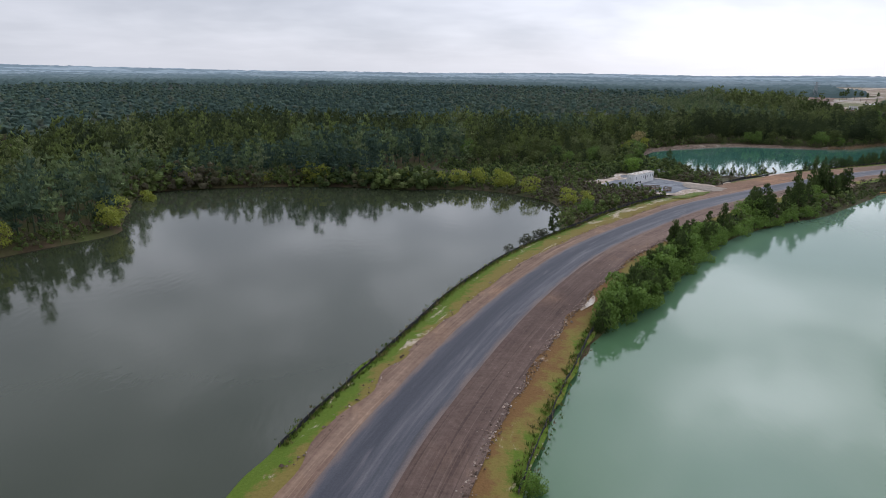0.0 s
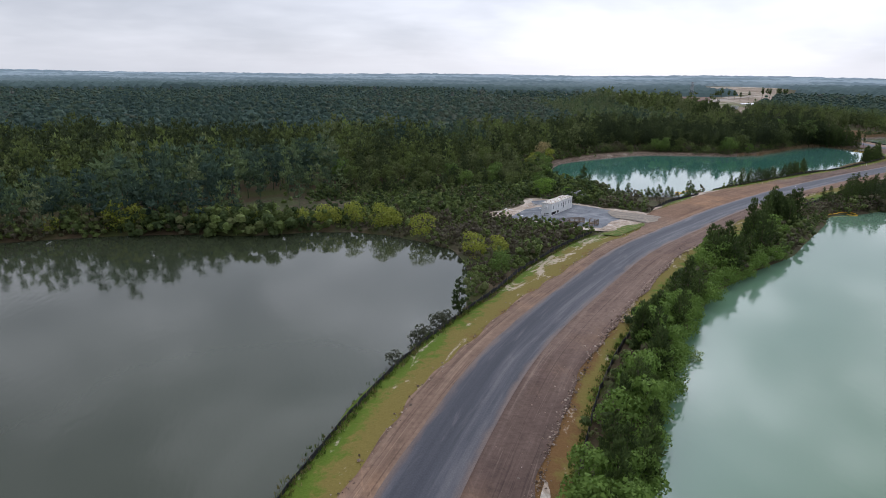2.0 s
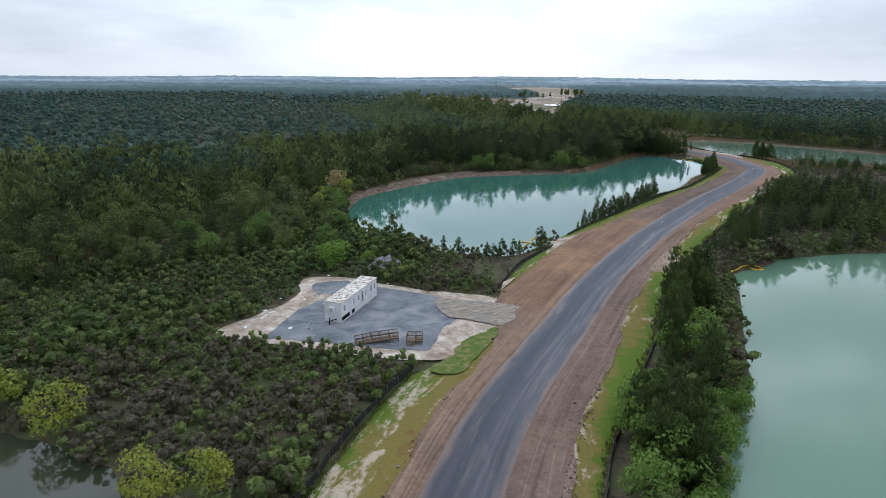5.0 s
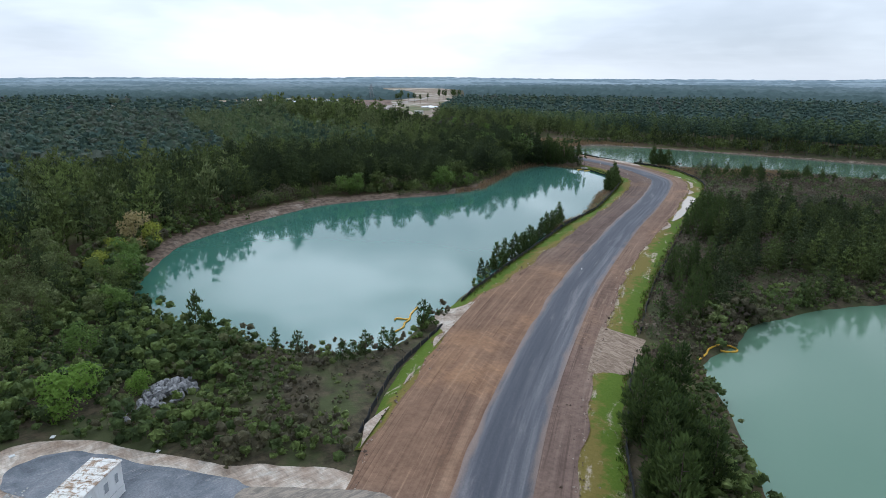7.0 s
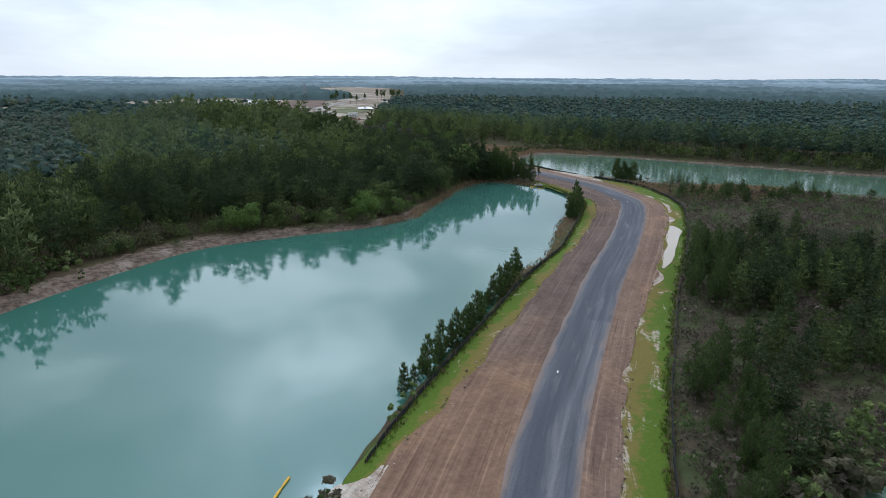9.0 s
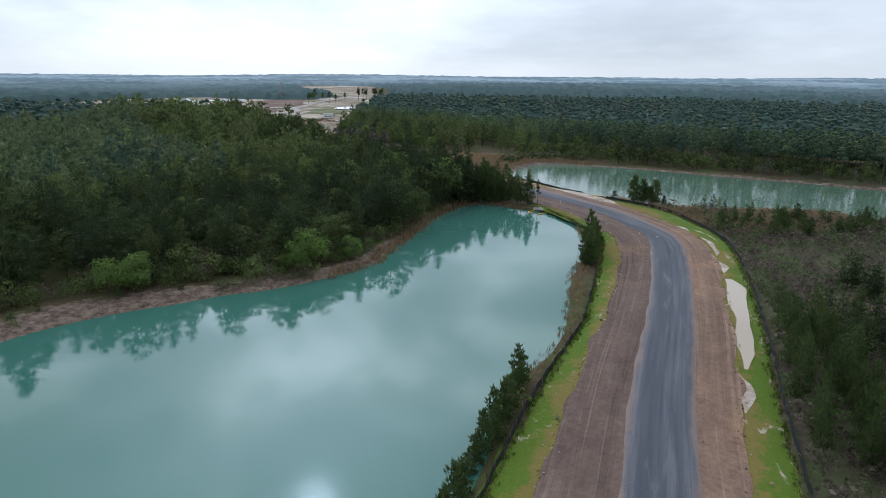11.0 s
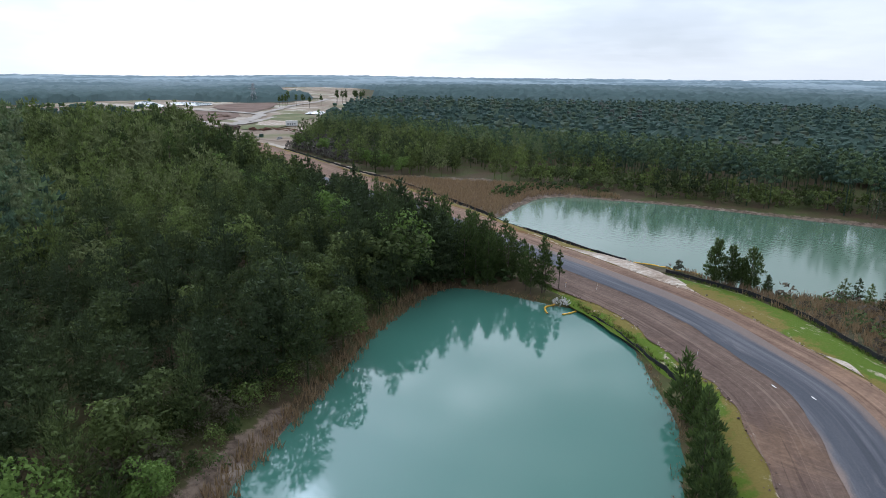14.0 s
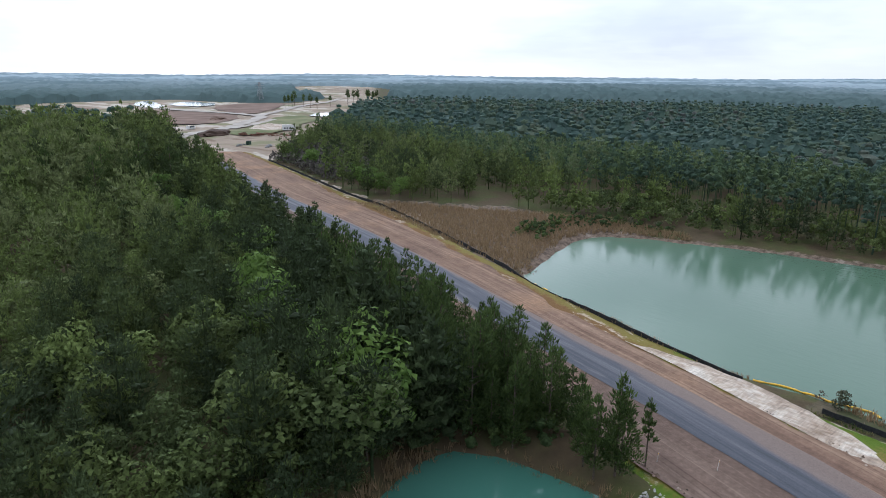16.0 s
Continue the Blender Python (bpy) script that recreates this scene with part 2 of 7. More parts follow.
def verge_colour(g, w):
    t = uv(g)
    n = g.add("ShaderNodeUVMap")
    n.uv_map = "across"
    sep = g.add("ShaderNodeSeparateXYZ")
    g.link(n.outputs[0], sep.inputs[0])
    frac = sep.outputs[0]
    long = g.noise(g.scaled(t, 0.0, 0.035, 1), 1.0, 3.0, 0.6)
    b = g.noise(w, 0.4, 6.0, 0.7)
    c = g.noise(w, 2.5, 4.0, 0.7)
    grass = g.mix(c, (0.058, 0.105, 0.011), (0.135, 0.182, 0.025))
    olive = g.mix(c, (0.13, 0.105, 0.025), (0.235, 0.185, 0.055))
    rust = g.mix(c, (0.115, 0.052, 0.022), (0.205, 0.105, 0.048))
    f = g.math("ADD", frac, g.math("MULTIPLY", g.math("SUBTRACT", b, 0.5), 1.5))
    f = g.math("ADD", f, g.math("MULTIPLY", g.math("SUBTRACT", long, 0.5), 1.6))
    place = g.add("ShaderNodeSeparateXYZ")
    g.link(t, place.inputs[0])
    f = g.math("ADD", f, g.math("MULTIPLY", g.math("MULTIPLY", g.step(place.outputs[1], 335.0, 450.0), g.step(place.outputs[1], 765.0, 735.0)), 0.42))
    f = g.math("ADD", f, g.math("MULTIPLY", g.math("MULTIPLY", g.step(place.outputs[1], 390.0, 310.0), g.step(place.outputs[0], -1.0, 1.0)), 0.42))
    f = g.math("ADD", f, g.math("MULTIPLY", g.step(place.outputs[1], 740.0, 780.0), -0.2))
    base = g.mix(g.step(f, 0.72, 1.02), olive, grass)
    rusty = g.math("MULTIPLY", g.step(place.outputs[0], 1.0, -1.0), g.step(place.outputs[1], 420.0, 330.0))
    f2 = g.math("SUBTRACT", f, g.math("MULTIPLY", rusty, 0.3))
    base = g.mix(g.math("MULTIPLY", g.step(f2, 0.42, 0.08), 0.8), base, rust)
    pale = g.math("ADD", g.math("MULTIPLY", g.noise(g.scaled(t, 0.3, 0.09, 1), 1.0, 6.0, 0.7, 0.8), 0.75), g.math("MULTIPLY", g.noise(w, 1.1, 4.0, 0.7), 0.25))
    washed = g.math("MULTIPLY", g.math("MULTIPLY", g.step(place.outputs[1], 366.0, 392.0), g.step(place.outputs[1], 452.0, 436.0)), g.math("MULTIPLY", g.step(place.outputs[0], 9.0, 11.5), 0.075))
    pale = g.math("ADD", pale, washed)
    pale = g.math("ADD", pale, g.math("MULTIPLY", g.math("MULTIPLY", g.step(place.outputs[0], -8.0, -10.0), g.step(place.outputs[1], 420.0, 470.0)), 0.02))
    seam = g.math("ADD", g.math("MULTIPLY", g.step(frac, 0.36, 0.12), 0.10), g.math("MULTIPLY", g.step(frac, 0.80, 0.92), 0.05))
    pale = g.math("ADD", pale, g.math("MULTIPLY", seam, g.math("MULTIPLY", g.math("MULTIPLY", g.step(place.outputs[1], 365.0, 390.0), g.step(place.outputs[1], 600.0, 560.0)), g.step(place.outputs[0], 1.0, -1.0))))
    return g.mix(g.math("MULTIPLY", g.step(pale, 0.565, 0.655), 0.85), base, g.mix(c, (0.40, 0.31, 0.225), (0.58, 0.49, 0.40)))


def ground_colour(g, w):
    a = g.noise(w, 0.08, 5.0, 0.6)
    b = g.noise(w, 0.7, 6.0, 0.7)

    def layer(name):
        n = g.add("ShaderNodeAttribute", attribute_type="GEOMETRY", attribute_name=name)
        return n.outputs["Fac"]

    wob = g.math("MULTIPLY", g.math("SUBTRACT", g.noise(w, 0.35, 5.0, 0.7), 0.5), 0.9)
    floor_ = g.mix(b, (0.045, 0.035, 0.02), (0.12, 0.085, 0.05))
    floor_ = g.mix(g.step(a, 0.4, 0.65), floor_, g.mix(b, (0.04, 0.05, 0.018), (0.10, 0.11, 0.035)))
    bank = g.mix(g.step(b, 0.32, 0.66), (0.070, 0.050, 0.037), (0.21, 0.155, 0.115))
    bank = g.mix(g.math("MULTIPLY", g.step(g.noise(w, 0.16, 5.0, 0.7), 0.54, 0.66), 0.6), bank, g.mix(b, (0.26, 0.21, 0.165), (0.42, 0.35, 0.29)))
    dry = g.mix(g.step(b, 0.3, 0.7), (0.040, 0.036, 0.022), (0.115, 0.092, 0.058))
    dry = g.mix(g.step(g.noise(w, 0.12, 5.0, 0.65), 0.44, 0.60), dry, g.mix(b, (0.045, 0.052, 0.022), (0.095, 0.105, 0.045)))
    bare = g.mix(g.noise(w, 0.03, 6.0, 0.65), (0.15, 0.115, 0.08), (0.42, 0.33, 0.25))
    bare = g.mix(g.math("MULTIPLY", g.step(g.noise(w, 0.016, 4.0, 0.6), 0.5, 0.6), 0.7), bare, (0.15, 0.16, 0.07))
    field = g.noise(g.scaled(w, 0.022, 0.006, 1), 1.0, 5.0, 0.6, 1.2)
    bare = g.mix(g.math("MULTIPLY", g.step(field, 0.54, 0.60), 0.75), bare, (0.50, 0.44, 0.37))
    bare = g.mix(g.math("MULTIPLY", g.step(field, 0.44, 0.36), 0.7), bare, (0.15, 0.095, 0.065))
    sand = g.mix(b, (0.40, 0.32, 0.25), (0.66, 0.58, 0.48))
    base = floor_
    for name, colour in (("dry", dry), ("bank", bank), ("bare", bare), ("sand", sand)):
        base = g.mix(g.step(g.math("ADD", layer(name), wob), 0.42, 0.58), base, colour)
    return base


def gravel_colour(g, w):
    a = g.noise(w, 0.25, 5.0, 0.6, 0.5)
    b = g.noise(w, 5.0, 3.0, 0.8)
    base = g.ramp(a, [(0.35, (0.115, 0.125, 0.14)), (0.5, (0.185, 0.195, 0.21)), (0.68, (0.27, 0.27, 0.275))])
    scrape = g.noise(g.scaled(w, 0.5, 2.6, 1), 1.0, 5.0, 0.65, 1.5)
    base = g.mix(g.math("MULTIPLY", g.step(scrape, 0.58, 0.70), 0.6), base, (0.38, 0.36, 0.34))
    return g.mix(1.0, base, g.ramp(b, [(0.3, 0.75), (0.7, 1.2)]), "MULTIPLY")


def sand_colour(g, w):
    a = g.noise(w, 0.3, 6.0, 0.65, 0.6)
    b = g.noise(g.scaled(w, 2.2, 0.5, 1), 1.0, 4.0, 0.7)
    base = g.ramp(a, [(0.3, (0.26, 0.185, 0.13)), (0.5, (0.46, 0.37, 0.29)), (0.68, (0.68, 0.61, 0.52))])
    return g.mix(1.0, base, g.mix(1.0, g.ramp(b, [(0.3, 0.72), (0.6, 1.08)]), g.ramp(g.noise(g.scaled(w, 0.35, 5.0, 1), 1.0, 3.0, 0.6, 0.8), [(0.35, 0.78), (0.6, 1.06)]), "MULTIPLY"), "MULTIPLY")


def water(name, colour, shallow, rough=0.045, ripple=0.012, pale_end=None):
    m = bpy.data.materials.new(name)
    m.use_nodes = True
    g = Nodes(m.node_tree)
    out, p = g.add("ShaderNodeOutputMaterial"), g.add("ShaderNodeBsdfPrincipled")
    where = g.add("ShaderNodeNewGeometry").outputs["Position"]
    tint = g.mix(g.step(g.noise(where, 0.012, 3.0, 0.5), 0.35, 0.65), colour, shallow)
    if pale_end:
        # body colour painted paler towards one end, standing in for brighter sky reflection
        sep = g.add("ShaderNodeSeparateXYZ")
        g.link(where, sep.inputs[0])
        tint = g.mix(g.step(g.math("ADD", sep.outputs[1], g.math("MULTIPLY", g.noise(where, 0.02, 3.0), 40.0)), 70.0, 210.0), tint, pale_end)
    g.link(tint, p.inputs["Base Color"])
    p.inputs["Roughness"].default_value, p.inputs["IOR"].default_value = rough, 1.333
    p.inputs["Specular IOR Level"].default_value = 0.5
    b = g.add("ShaderNodeBump")
    b.inputs["Strength"].default_value, b.inputs["Distance"].default_value = 1.0, ripple
    g.link(g.noise(g.scaled(where, 0.9, 0.35, 1), 1.0, 3.0, 0.5), b.inputs["Height"])
    g.link(b.outputs[0], p.inputs["Normal"])
    g.link(p.outputs[0], out.inputs[0])
    return m


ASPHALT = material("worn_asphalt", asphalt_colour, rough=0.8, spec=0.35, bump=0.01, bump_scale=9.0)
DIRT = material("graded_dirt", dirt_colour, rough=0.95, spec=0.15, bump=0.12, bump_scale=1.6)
VERGE = material("patchy_grass", verge_colour, rough=0.95, spec=0.1, bump=0.10, bump_scale=3.0)
GROUND = material("woodland_ground", ground_colour, rough=0.95, spec=0.1, bump=0.12, bump_scale=1.2)
GRAVEL = material("grey_gravel", gravel_colour, rough=0.9, spec=0.25, bump=0.05, bump_scale=5.0)
SAND = material("pale_sand", sand_colour, rough=0.95, spec=0.15, bump=0.08, bump_scale=2.0)
WATER_WEST = water("murky_water", (0.028, 0.035, 0.018), (0.042, 0.050, 0.029), 0.07, 0.02)
WATER_EAST = water("green_water", (0.050, 0.115, 0.042), (0.066, 0.132, 0.058), 0.06, 0.012, (0.120, 0.205, 0.135))
WATER_TEAL = water("teal_water", (0.042, 0.130, 0.094), (0.058, 0.150, 0.114), 0.045, 0.008)
WATER_FAR = water("pale_green_water", (0.085, 0.145, 0.095), (0.110, 0.170, 0.118), 0.10, 0.03)
WATER_MUD = water("muddy_puddle", (0.40, 0.315, 0.215), (0.47, 0.38, 0.275), 0.12, 0.004)
PINE = leafy("pine_needles", (0.030, 0.048, 0.018), (0.112, 0.155, 0.044))
FOREST = canopy_leaves("forest_leaves", [(0.0, (0.044, 0.060, 0.027)), (0.35, (0.070, 0.092, 0.035)), (0.62, (0.112, 0.140, 0.044)), (0.78, (0.140, 0.176, 0.053)), (0.90, (0.160, 0.202, 0.062)), (1.0, (0.140, 0.124, 0.094))], 0.32, 0.3, 0.35)
# paler, bluer copy of the forest leaves: air haze painted into the colour
FOREST_HAZED = canopy_leaves("hazed_forest_leaves", [(0.0, (0.066, 0.108, 0.092)), (0.40, (0.082, 0.128, 0.102)), (0.70, (0.098, 0.140, 0.098)), (0.88, (0.124, 0.158, 0.100)), (1.0, (0.124, 0.130, 0.118))], 0.35, 0.14, 0.22)
# half-way copy between near and far leaves, with thinner haze painted in
FOREST_HALF_HAZED = canopy_leaves("half_hazed_forest_leaves", [(0.0, (0.052, 0.084, 0.062)), (0.35, (0.070, 0.108, 0.070)), (0.62, (0.100, 0.142, 0.072)), (0.78, (0.136, 0.180, 0.078)), (0.90, (0.160, 0.205, 0.084)), (1.0, (0.140, 0.136, 0.112))], 0.34, 0.22, 0.3)
LEAF = leafy("spring_leaves", (0.085, 0.142, 0.034), (0.18, 0.260, 0.060), translucent=0.35)
LEAF_WILLOW = leafy("willow_leaves", (0.110, 0.180, 0.036), (0.21, 0.310, 0.066), translucent=0.35)
LEAF_BRIGHT = leafy("vivid_green_leaves", (0.13, 0.220, 0.036), (0.21, 0.32, 0.058))
LEAF_YELLOW = leafy("yellow_green_leaves", (0.23, 0.265, 0.04), (0.36, 0.38, 0.07), translucent=0.35)
LEAF_TAN = leafy("tan_blossom", (0.30, 0.24, 0.10), (0.42, 0.34, 0.17), translucent=0.35)
SHRUB_STUFF = canopy_leaves("shrub_leaves", [(0.0, (0.066, 0.096, 0.036)), (0.25, (0.110, 0.148, 0.048)), (0.45, (0.165, 0.215, 0.062)), (0.56, (0.180, 0.215, 0.076)), (0.66, (0.128, 0.118, 0.066)), (1.0, (0.152, 0.132, 0.092))], 0.4, 0.3, 0.3)
SCRUB_STUFF = canopy_leaves("dry_scrub", [(0.0, (0.082, 0.066, 0.048)), (0.35, (0.130, 0.102, 0.076)), (0.60, (0.175, 0.142, 0.108)), (0.72, (0.075, 0.102, 0.040)), (1.0, (0.115, 0.160, 0.052))], 0.4, 0.4)
REED = leafy("dry_reeds", (0.20, 0.135, 0.07), (0.38, 0.275, 0.165), stuff=True)
LEAF_GREY = leafy("grey_green_leaves", (0.055, 0.06, 0.036), (0.12, 0.125, 0.075))
BARK = plain("pine_bark", (0.06, 0.045, 0.035), (0.16, 0.12, 0.095), 6.0)
FABRIC = plain("black_fabric", (0.012, 0.012, 0.013), (0.03, 0.03, 0.032), 3.0, rough=0.8)

# ---- plan ----
ROAD_LINE = [(-20, -200), (-20, -60), (-18, 0), (-13, 35), (-7, 58), (0.2, 77.2), (13.7, 106.8), (28.6, 133.3), (41, 151), (60, 173), (80.7, 195), (103.5, 213.5),
             (130.7, 234.5), (157, 252), (178, 264.8), (207.8, 281), (230, 292.5), (255, 304.5), (287, 321.5), (305.6, 334), (315.2, 348), (323.5, 364.5),
             (329.5, 383.5), (333.2, 396), (337, 412), (342.8, 433), (349.7, 462), (357.8, 505), (363.2, 542), (369.4, 572), (380, 620), (392, 680)]
WEST_LAKE = [(-14, 73), (-21, 52), (-27, 30), (-30, 0), (-33, -60), (-33, -130), (-140, -130), (-160, 20), (-120, 105), (-96, 140), (-81, 161), (-84, 174), (-96, 210), (-89, 223),
             (-63, 231.5), (-33, 233), (-9, 229), (6, 230), (20, 227), (30, 219), (38.2, 209), (39.8, 200), (38, 182), (33, 166), (28, 158), (17, 143.5), (2.2, 113.8), (-5, 96), (-10.5, 81)]
EAST_LAKE = [(8.8, 56.6), (13.6, 70.6), (20.6, 85.8), (33.5, 106), (47, 121.6), (60, 139), (72, 155), (88, 170), (104, 181), (120, 190), (136, 204), (148, 214), (157, 223), (163, 228), (172, 228.5),
             (184, 231), (196, 229.5), (208, 225.5), (218, 220), (240, 212), (275, 190), (300, 140), (270, 40), (190, -80), (60, -120), (2, -100), (-2, -40), (0, 0), (4, 30)]
MID_LAKE = [(101, 306), (104, 320), (115, 341), (127, 354), (147, 364), (163, 372), (180, 375), (200, 371.5), (220, 367), (234, 367), (246, 372.5), (262, 382.5), (285, 396), (301, 402), (309, 399),
            (311.5, 390), (313.5, 380), (314, 372), (309, 363), (298, 353), (284, 342), (262, 330.5), (240, 315.5), (226, 310.5), (211, 305.5), (197, 296), (168, 282.5), (150, 272.5),
            (140, 268), (130, 263), (121, 265.5), (114, 274), (106, 290)]
FAR_LAKE = [(358.5, 435), (372, 442), (388, 448.5), (404, 447), (414, 431), (424, 408), (430, 374), (437, 345), (444, 315), (458, 285), (480, 240), (440, 232), (410, 255), (388, 288), (378, 315),
            (368, 328), (357, 343), (350, 357), (350.5, 374), (350.5, 385), (351.5, 397), (354, 410), (355.5, 426)]
PAD = [(76.1, 262.2), (82, 260.7), (88.2, 253.4), (94.2, 245.3), (98.6, 241.5), (104, 236.5), (106, 229), (101, 221), (92, 218.5), (84, 214.5), (76, 219), (63, 231), (55, 239.5), (62, 245), (66.5, 247.6), (71.8, 252.5), (74, 259)]
GRAVEL_PAD = [(62, 234.4), (65.7, 239.5), (70.6, 245.2), (75, 247.6), (77.8, 249), (75.2, 254.3), (77, 257.7), (80.6, 257.9), (84, 255.7), (87.3, 250.9), (93.3, 243.2), (95.7, 239.3), (95.3, 236.2), (94, 233.8), (93.7, 229),
              (88.9, 225), (86.4, 222), (83.4, 218.8), (79.7, 220.3), (65.5, 231.6)]
CLEARING = [(383, 640), (398, 720), (402, 800), (378, 880), (300, 940), (205, 1040), (230, 1150), (340, 1220), (460, 1290), (560, 1330), (620, 1330), (650, 1225), (700, 1160), (780, 1190), (860, 1290), (930, 1480), (1200, 1950), (1330, 1950), (1300, 1700), (960, 1260), (840, 1090), (700, 980), (645, 900), (585, 830), (505, 752), (474, 704), (440, 672), (411, 637)]
# distance along the road: dirt edge and outer verge edge, on the left and on the right
LEFT_DIRT = [(0, 7.5), (290, 7.4), (320, 7.6), (420, 7.6), (440, 8.2), (452, 9.5), (462, 14), (470, 15.5), (495, 16), (520, 17.3), (535, 15), (548, 13.5), (575, 12), (605, 11.2), (640, 10.7), (665, 10.6), (685, 11.5),
             (700, 12.2), (710, 11.4), (726, 10.4), (738, 10.6), (745, 11), (760, 11.5), (840, 11), (860, 11), (880, 11.5), (915, 8.5), (1048, 9)]
LEFT_VERGE = [(0, 10.8), (280, 11.3), (300, 12), (314, 13.3), (340, 14.3), (380, 14.3), (395, 15.8), (440, 16.2), (452, 15.5), (475, 17.5), (495, 19.6), (525, 19.6), (562, 17.6), (590, 16.5), (622, 14.2), (650, 15.2),
              (672, 15.8), (703, 15), (710, 14.4), (719, 13.6), (732, 13.2), (742, 12), (760, 12), (1048, 12)]
RIGHT_DIRT = [(0, 10.9), (300, 10.9), (360, 11), (420, 10.2), (450, 9.6), (485, 8), (570, 8), (600, 9.8), (650, 9.9), (690, 10), (715, 11), (730, 11.8), (750, 10.5), (786, 11), (845, 15), (930, 21), (1048, 22)]
RIGHT_VERGE = [(0, 15.5), (265, 15.8), (300, 15.6), (330, 14.6), (380, 13.6), (420, 14), (460, 14.8), (480, 13.3), (500, 13.3), (555, 14.2), (600, 15), (640, 15.5), (680, 16.2), (692, 17.3), (700, 19), (716, 21.7), (726, 21.5),
               (735, 19), (750, 16), (797, 15.3), (845, 20), (881, 23.6), (1048, 26)]


def spline(points, n=12, closed=False):
    """A smooth line through the points of the plan."""
    p = np.array(points, float)
    q = np.vstack([p[-1], p, p[0], p[1]]) if closed else np.vstack([2 * p[0] - p[1], p, 2 * p[-1] - p[-2]])
    u = np.linspace(0, 1, n, endpoint=False)[:, None]
    out = [0.5 * (2 * b + (c - a) * u + (2 * a - 5 * b + 4 * c - d) * u**2 + (3 * b - a - 3 * c + d) * u**3) for a, b, c, d in zip(q, q[1:], q[2:], q[3:])]
    return np.vstack(out if closed else out + [p[-1:]])


def wobble(line, amount, seed, closed=True):
    """Breaks a smooth line into an uneven one."""
    rng = np.random.default_rng(seed)
    n = len(line)
    k = np.arange(n)
    off = sum(rng.normal() * amount / f * np.sin(2 * np.pi * (f * 7 * k / n + rng.random())) for f in (1, 2, 3, 5, 7))
    tan = np.roll(line, -1, 0) - np.roll(line, 1, 0)
    nor = np.stack([-tan[:, 1], tan[:, 0]], 1) / (np.linalg.norm(tan, axis=1)[:, None] + 1e-9)
    return line + nor * off[:, None]


def inside(poly, pts):
    x, y = pts[:, 0], pts[:, 1]
    hit = np.zeros(len(pts), bool)
    for (ax, ay), (bx, by) in zip(poly, np.roll(poly, -1, 0)):
        if ay != by:
            hit ^= ((ay > y) != (by > y)) & (x < (bx - ax) * (y - ay) / (by - ay) + ax)
    return hit


def depth_in(poly, pts, reach=60.0):
    """Signed distance: positive outside the polygon, held to reach."""
    out = np.full(len(pts), reach)
    lo, hi = poly.min(0) - reach, poly.max(0) + reach
    near = np.flatnonzero(((pts > lo) & (pts < hi)).all(1))
    best = np.full(len(near), reach**2)
    q = pts[near]
    for a, b in zip(poly, np.roll(poly, -1, 0)):
        d = b - a
        u = np.clip(((q - a) @ d) / (d @ d + 1e-9), 0, 1)
        best = np.minimum(best, ((q - a - u[:, None] * d) ** 2).sum(1))
    out[near] = np.sqrt(best) * np.where(inside(poly, q), -1, 1)
    return out


line = spline(ROAD_LINE, 20)
ALONG = np.r_[0, np.cumsum(np.hypot(*np.diff(line, axis=0).T))]
STATION = np.arange(0, ALONG[-1], 1.0)
LINE = np.stack([np.interp(STATION, ALONG, line[:, k]) for k in (0, 1)], 1)
TANGENT = np.gradient(LINE, axis=0)
TANGENT /= np.linalg.norm(TANGENT, axis=1)[:, None]
LEFT = np.stack([-TANGENT[:, 1], TANGENT[:, 0]], 1)


def table(rows, s):
    a = np.array(rows, float)
    return np.interp(s, a[:, 0], a[:, 1])


def on_road(s, off):
    """The place in the plan at a distance along the road and to its left."""
    s = np.asarray(s, float)
    return np.stack([np.interp(s, STATION, LINE[:, k]) + np.interp(s, STATION, LEFT[:, k]) * off for k in (0, 1)], -1)


def road_of(pts):
    """Distance along the road and to its left of each point, from every second metre of it."""
    s, off = np.zeros(len(pts)), np.full(len(pts), 1e6)
    L2, S2, N2 = LINE[::2], STATION[::2], LEFT[::2]
    for a in range(0, len(pts), 20000):
        q = pts[a : a + 20000]
        d2 = (q**2).sum(1)[:, None] - 2 * q @ L2.T + (L2**2).sum(1)[None]
        k = d2.argmin(1)
        d = q - L2[k]
        sign = np.sign((d * N2[k]).sum(1))
        s[a : a + 20000], off[a : a + 20000] = S2[k], sign * np.sqrt(np.maximum(d2[np.arange(len(k)), k], 0))
    return s, off


SHORES = [wobble(spline(p, 10, True), 0.5, i) for i, p in enumerate((WEST_LAKE, EAST_LAKE, MID_LAKE, FAR_LAKE))]
pad_line, gravel_line, clear_line = wobble(spline(PAD, 8, True), 0.35, 11), wobble(spline(GRAVEL_PAD, 8, True), 0.25, 12), spline(CLEARING, 6, True)


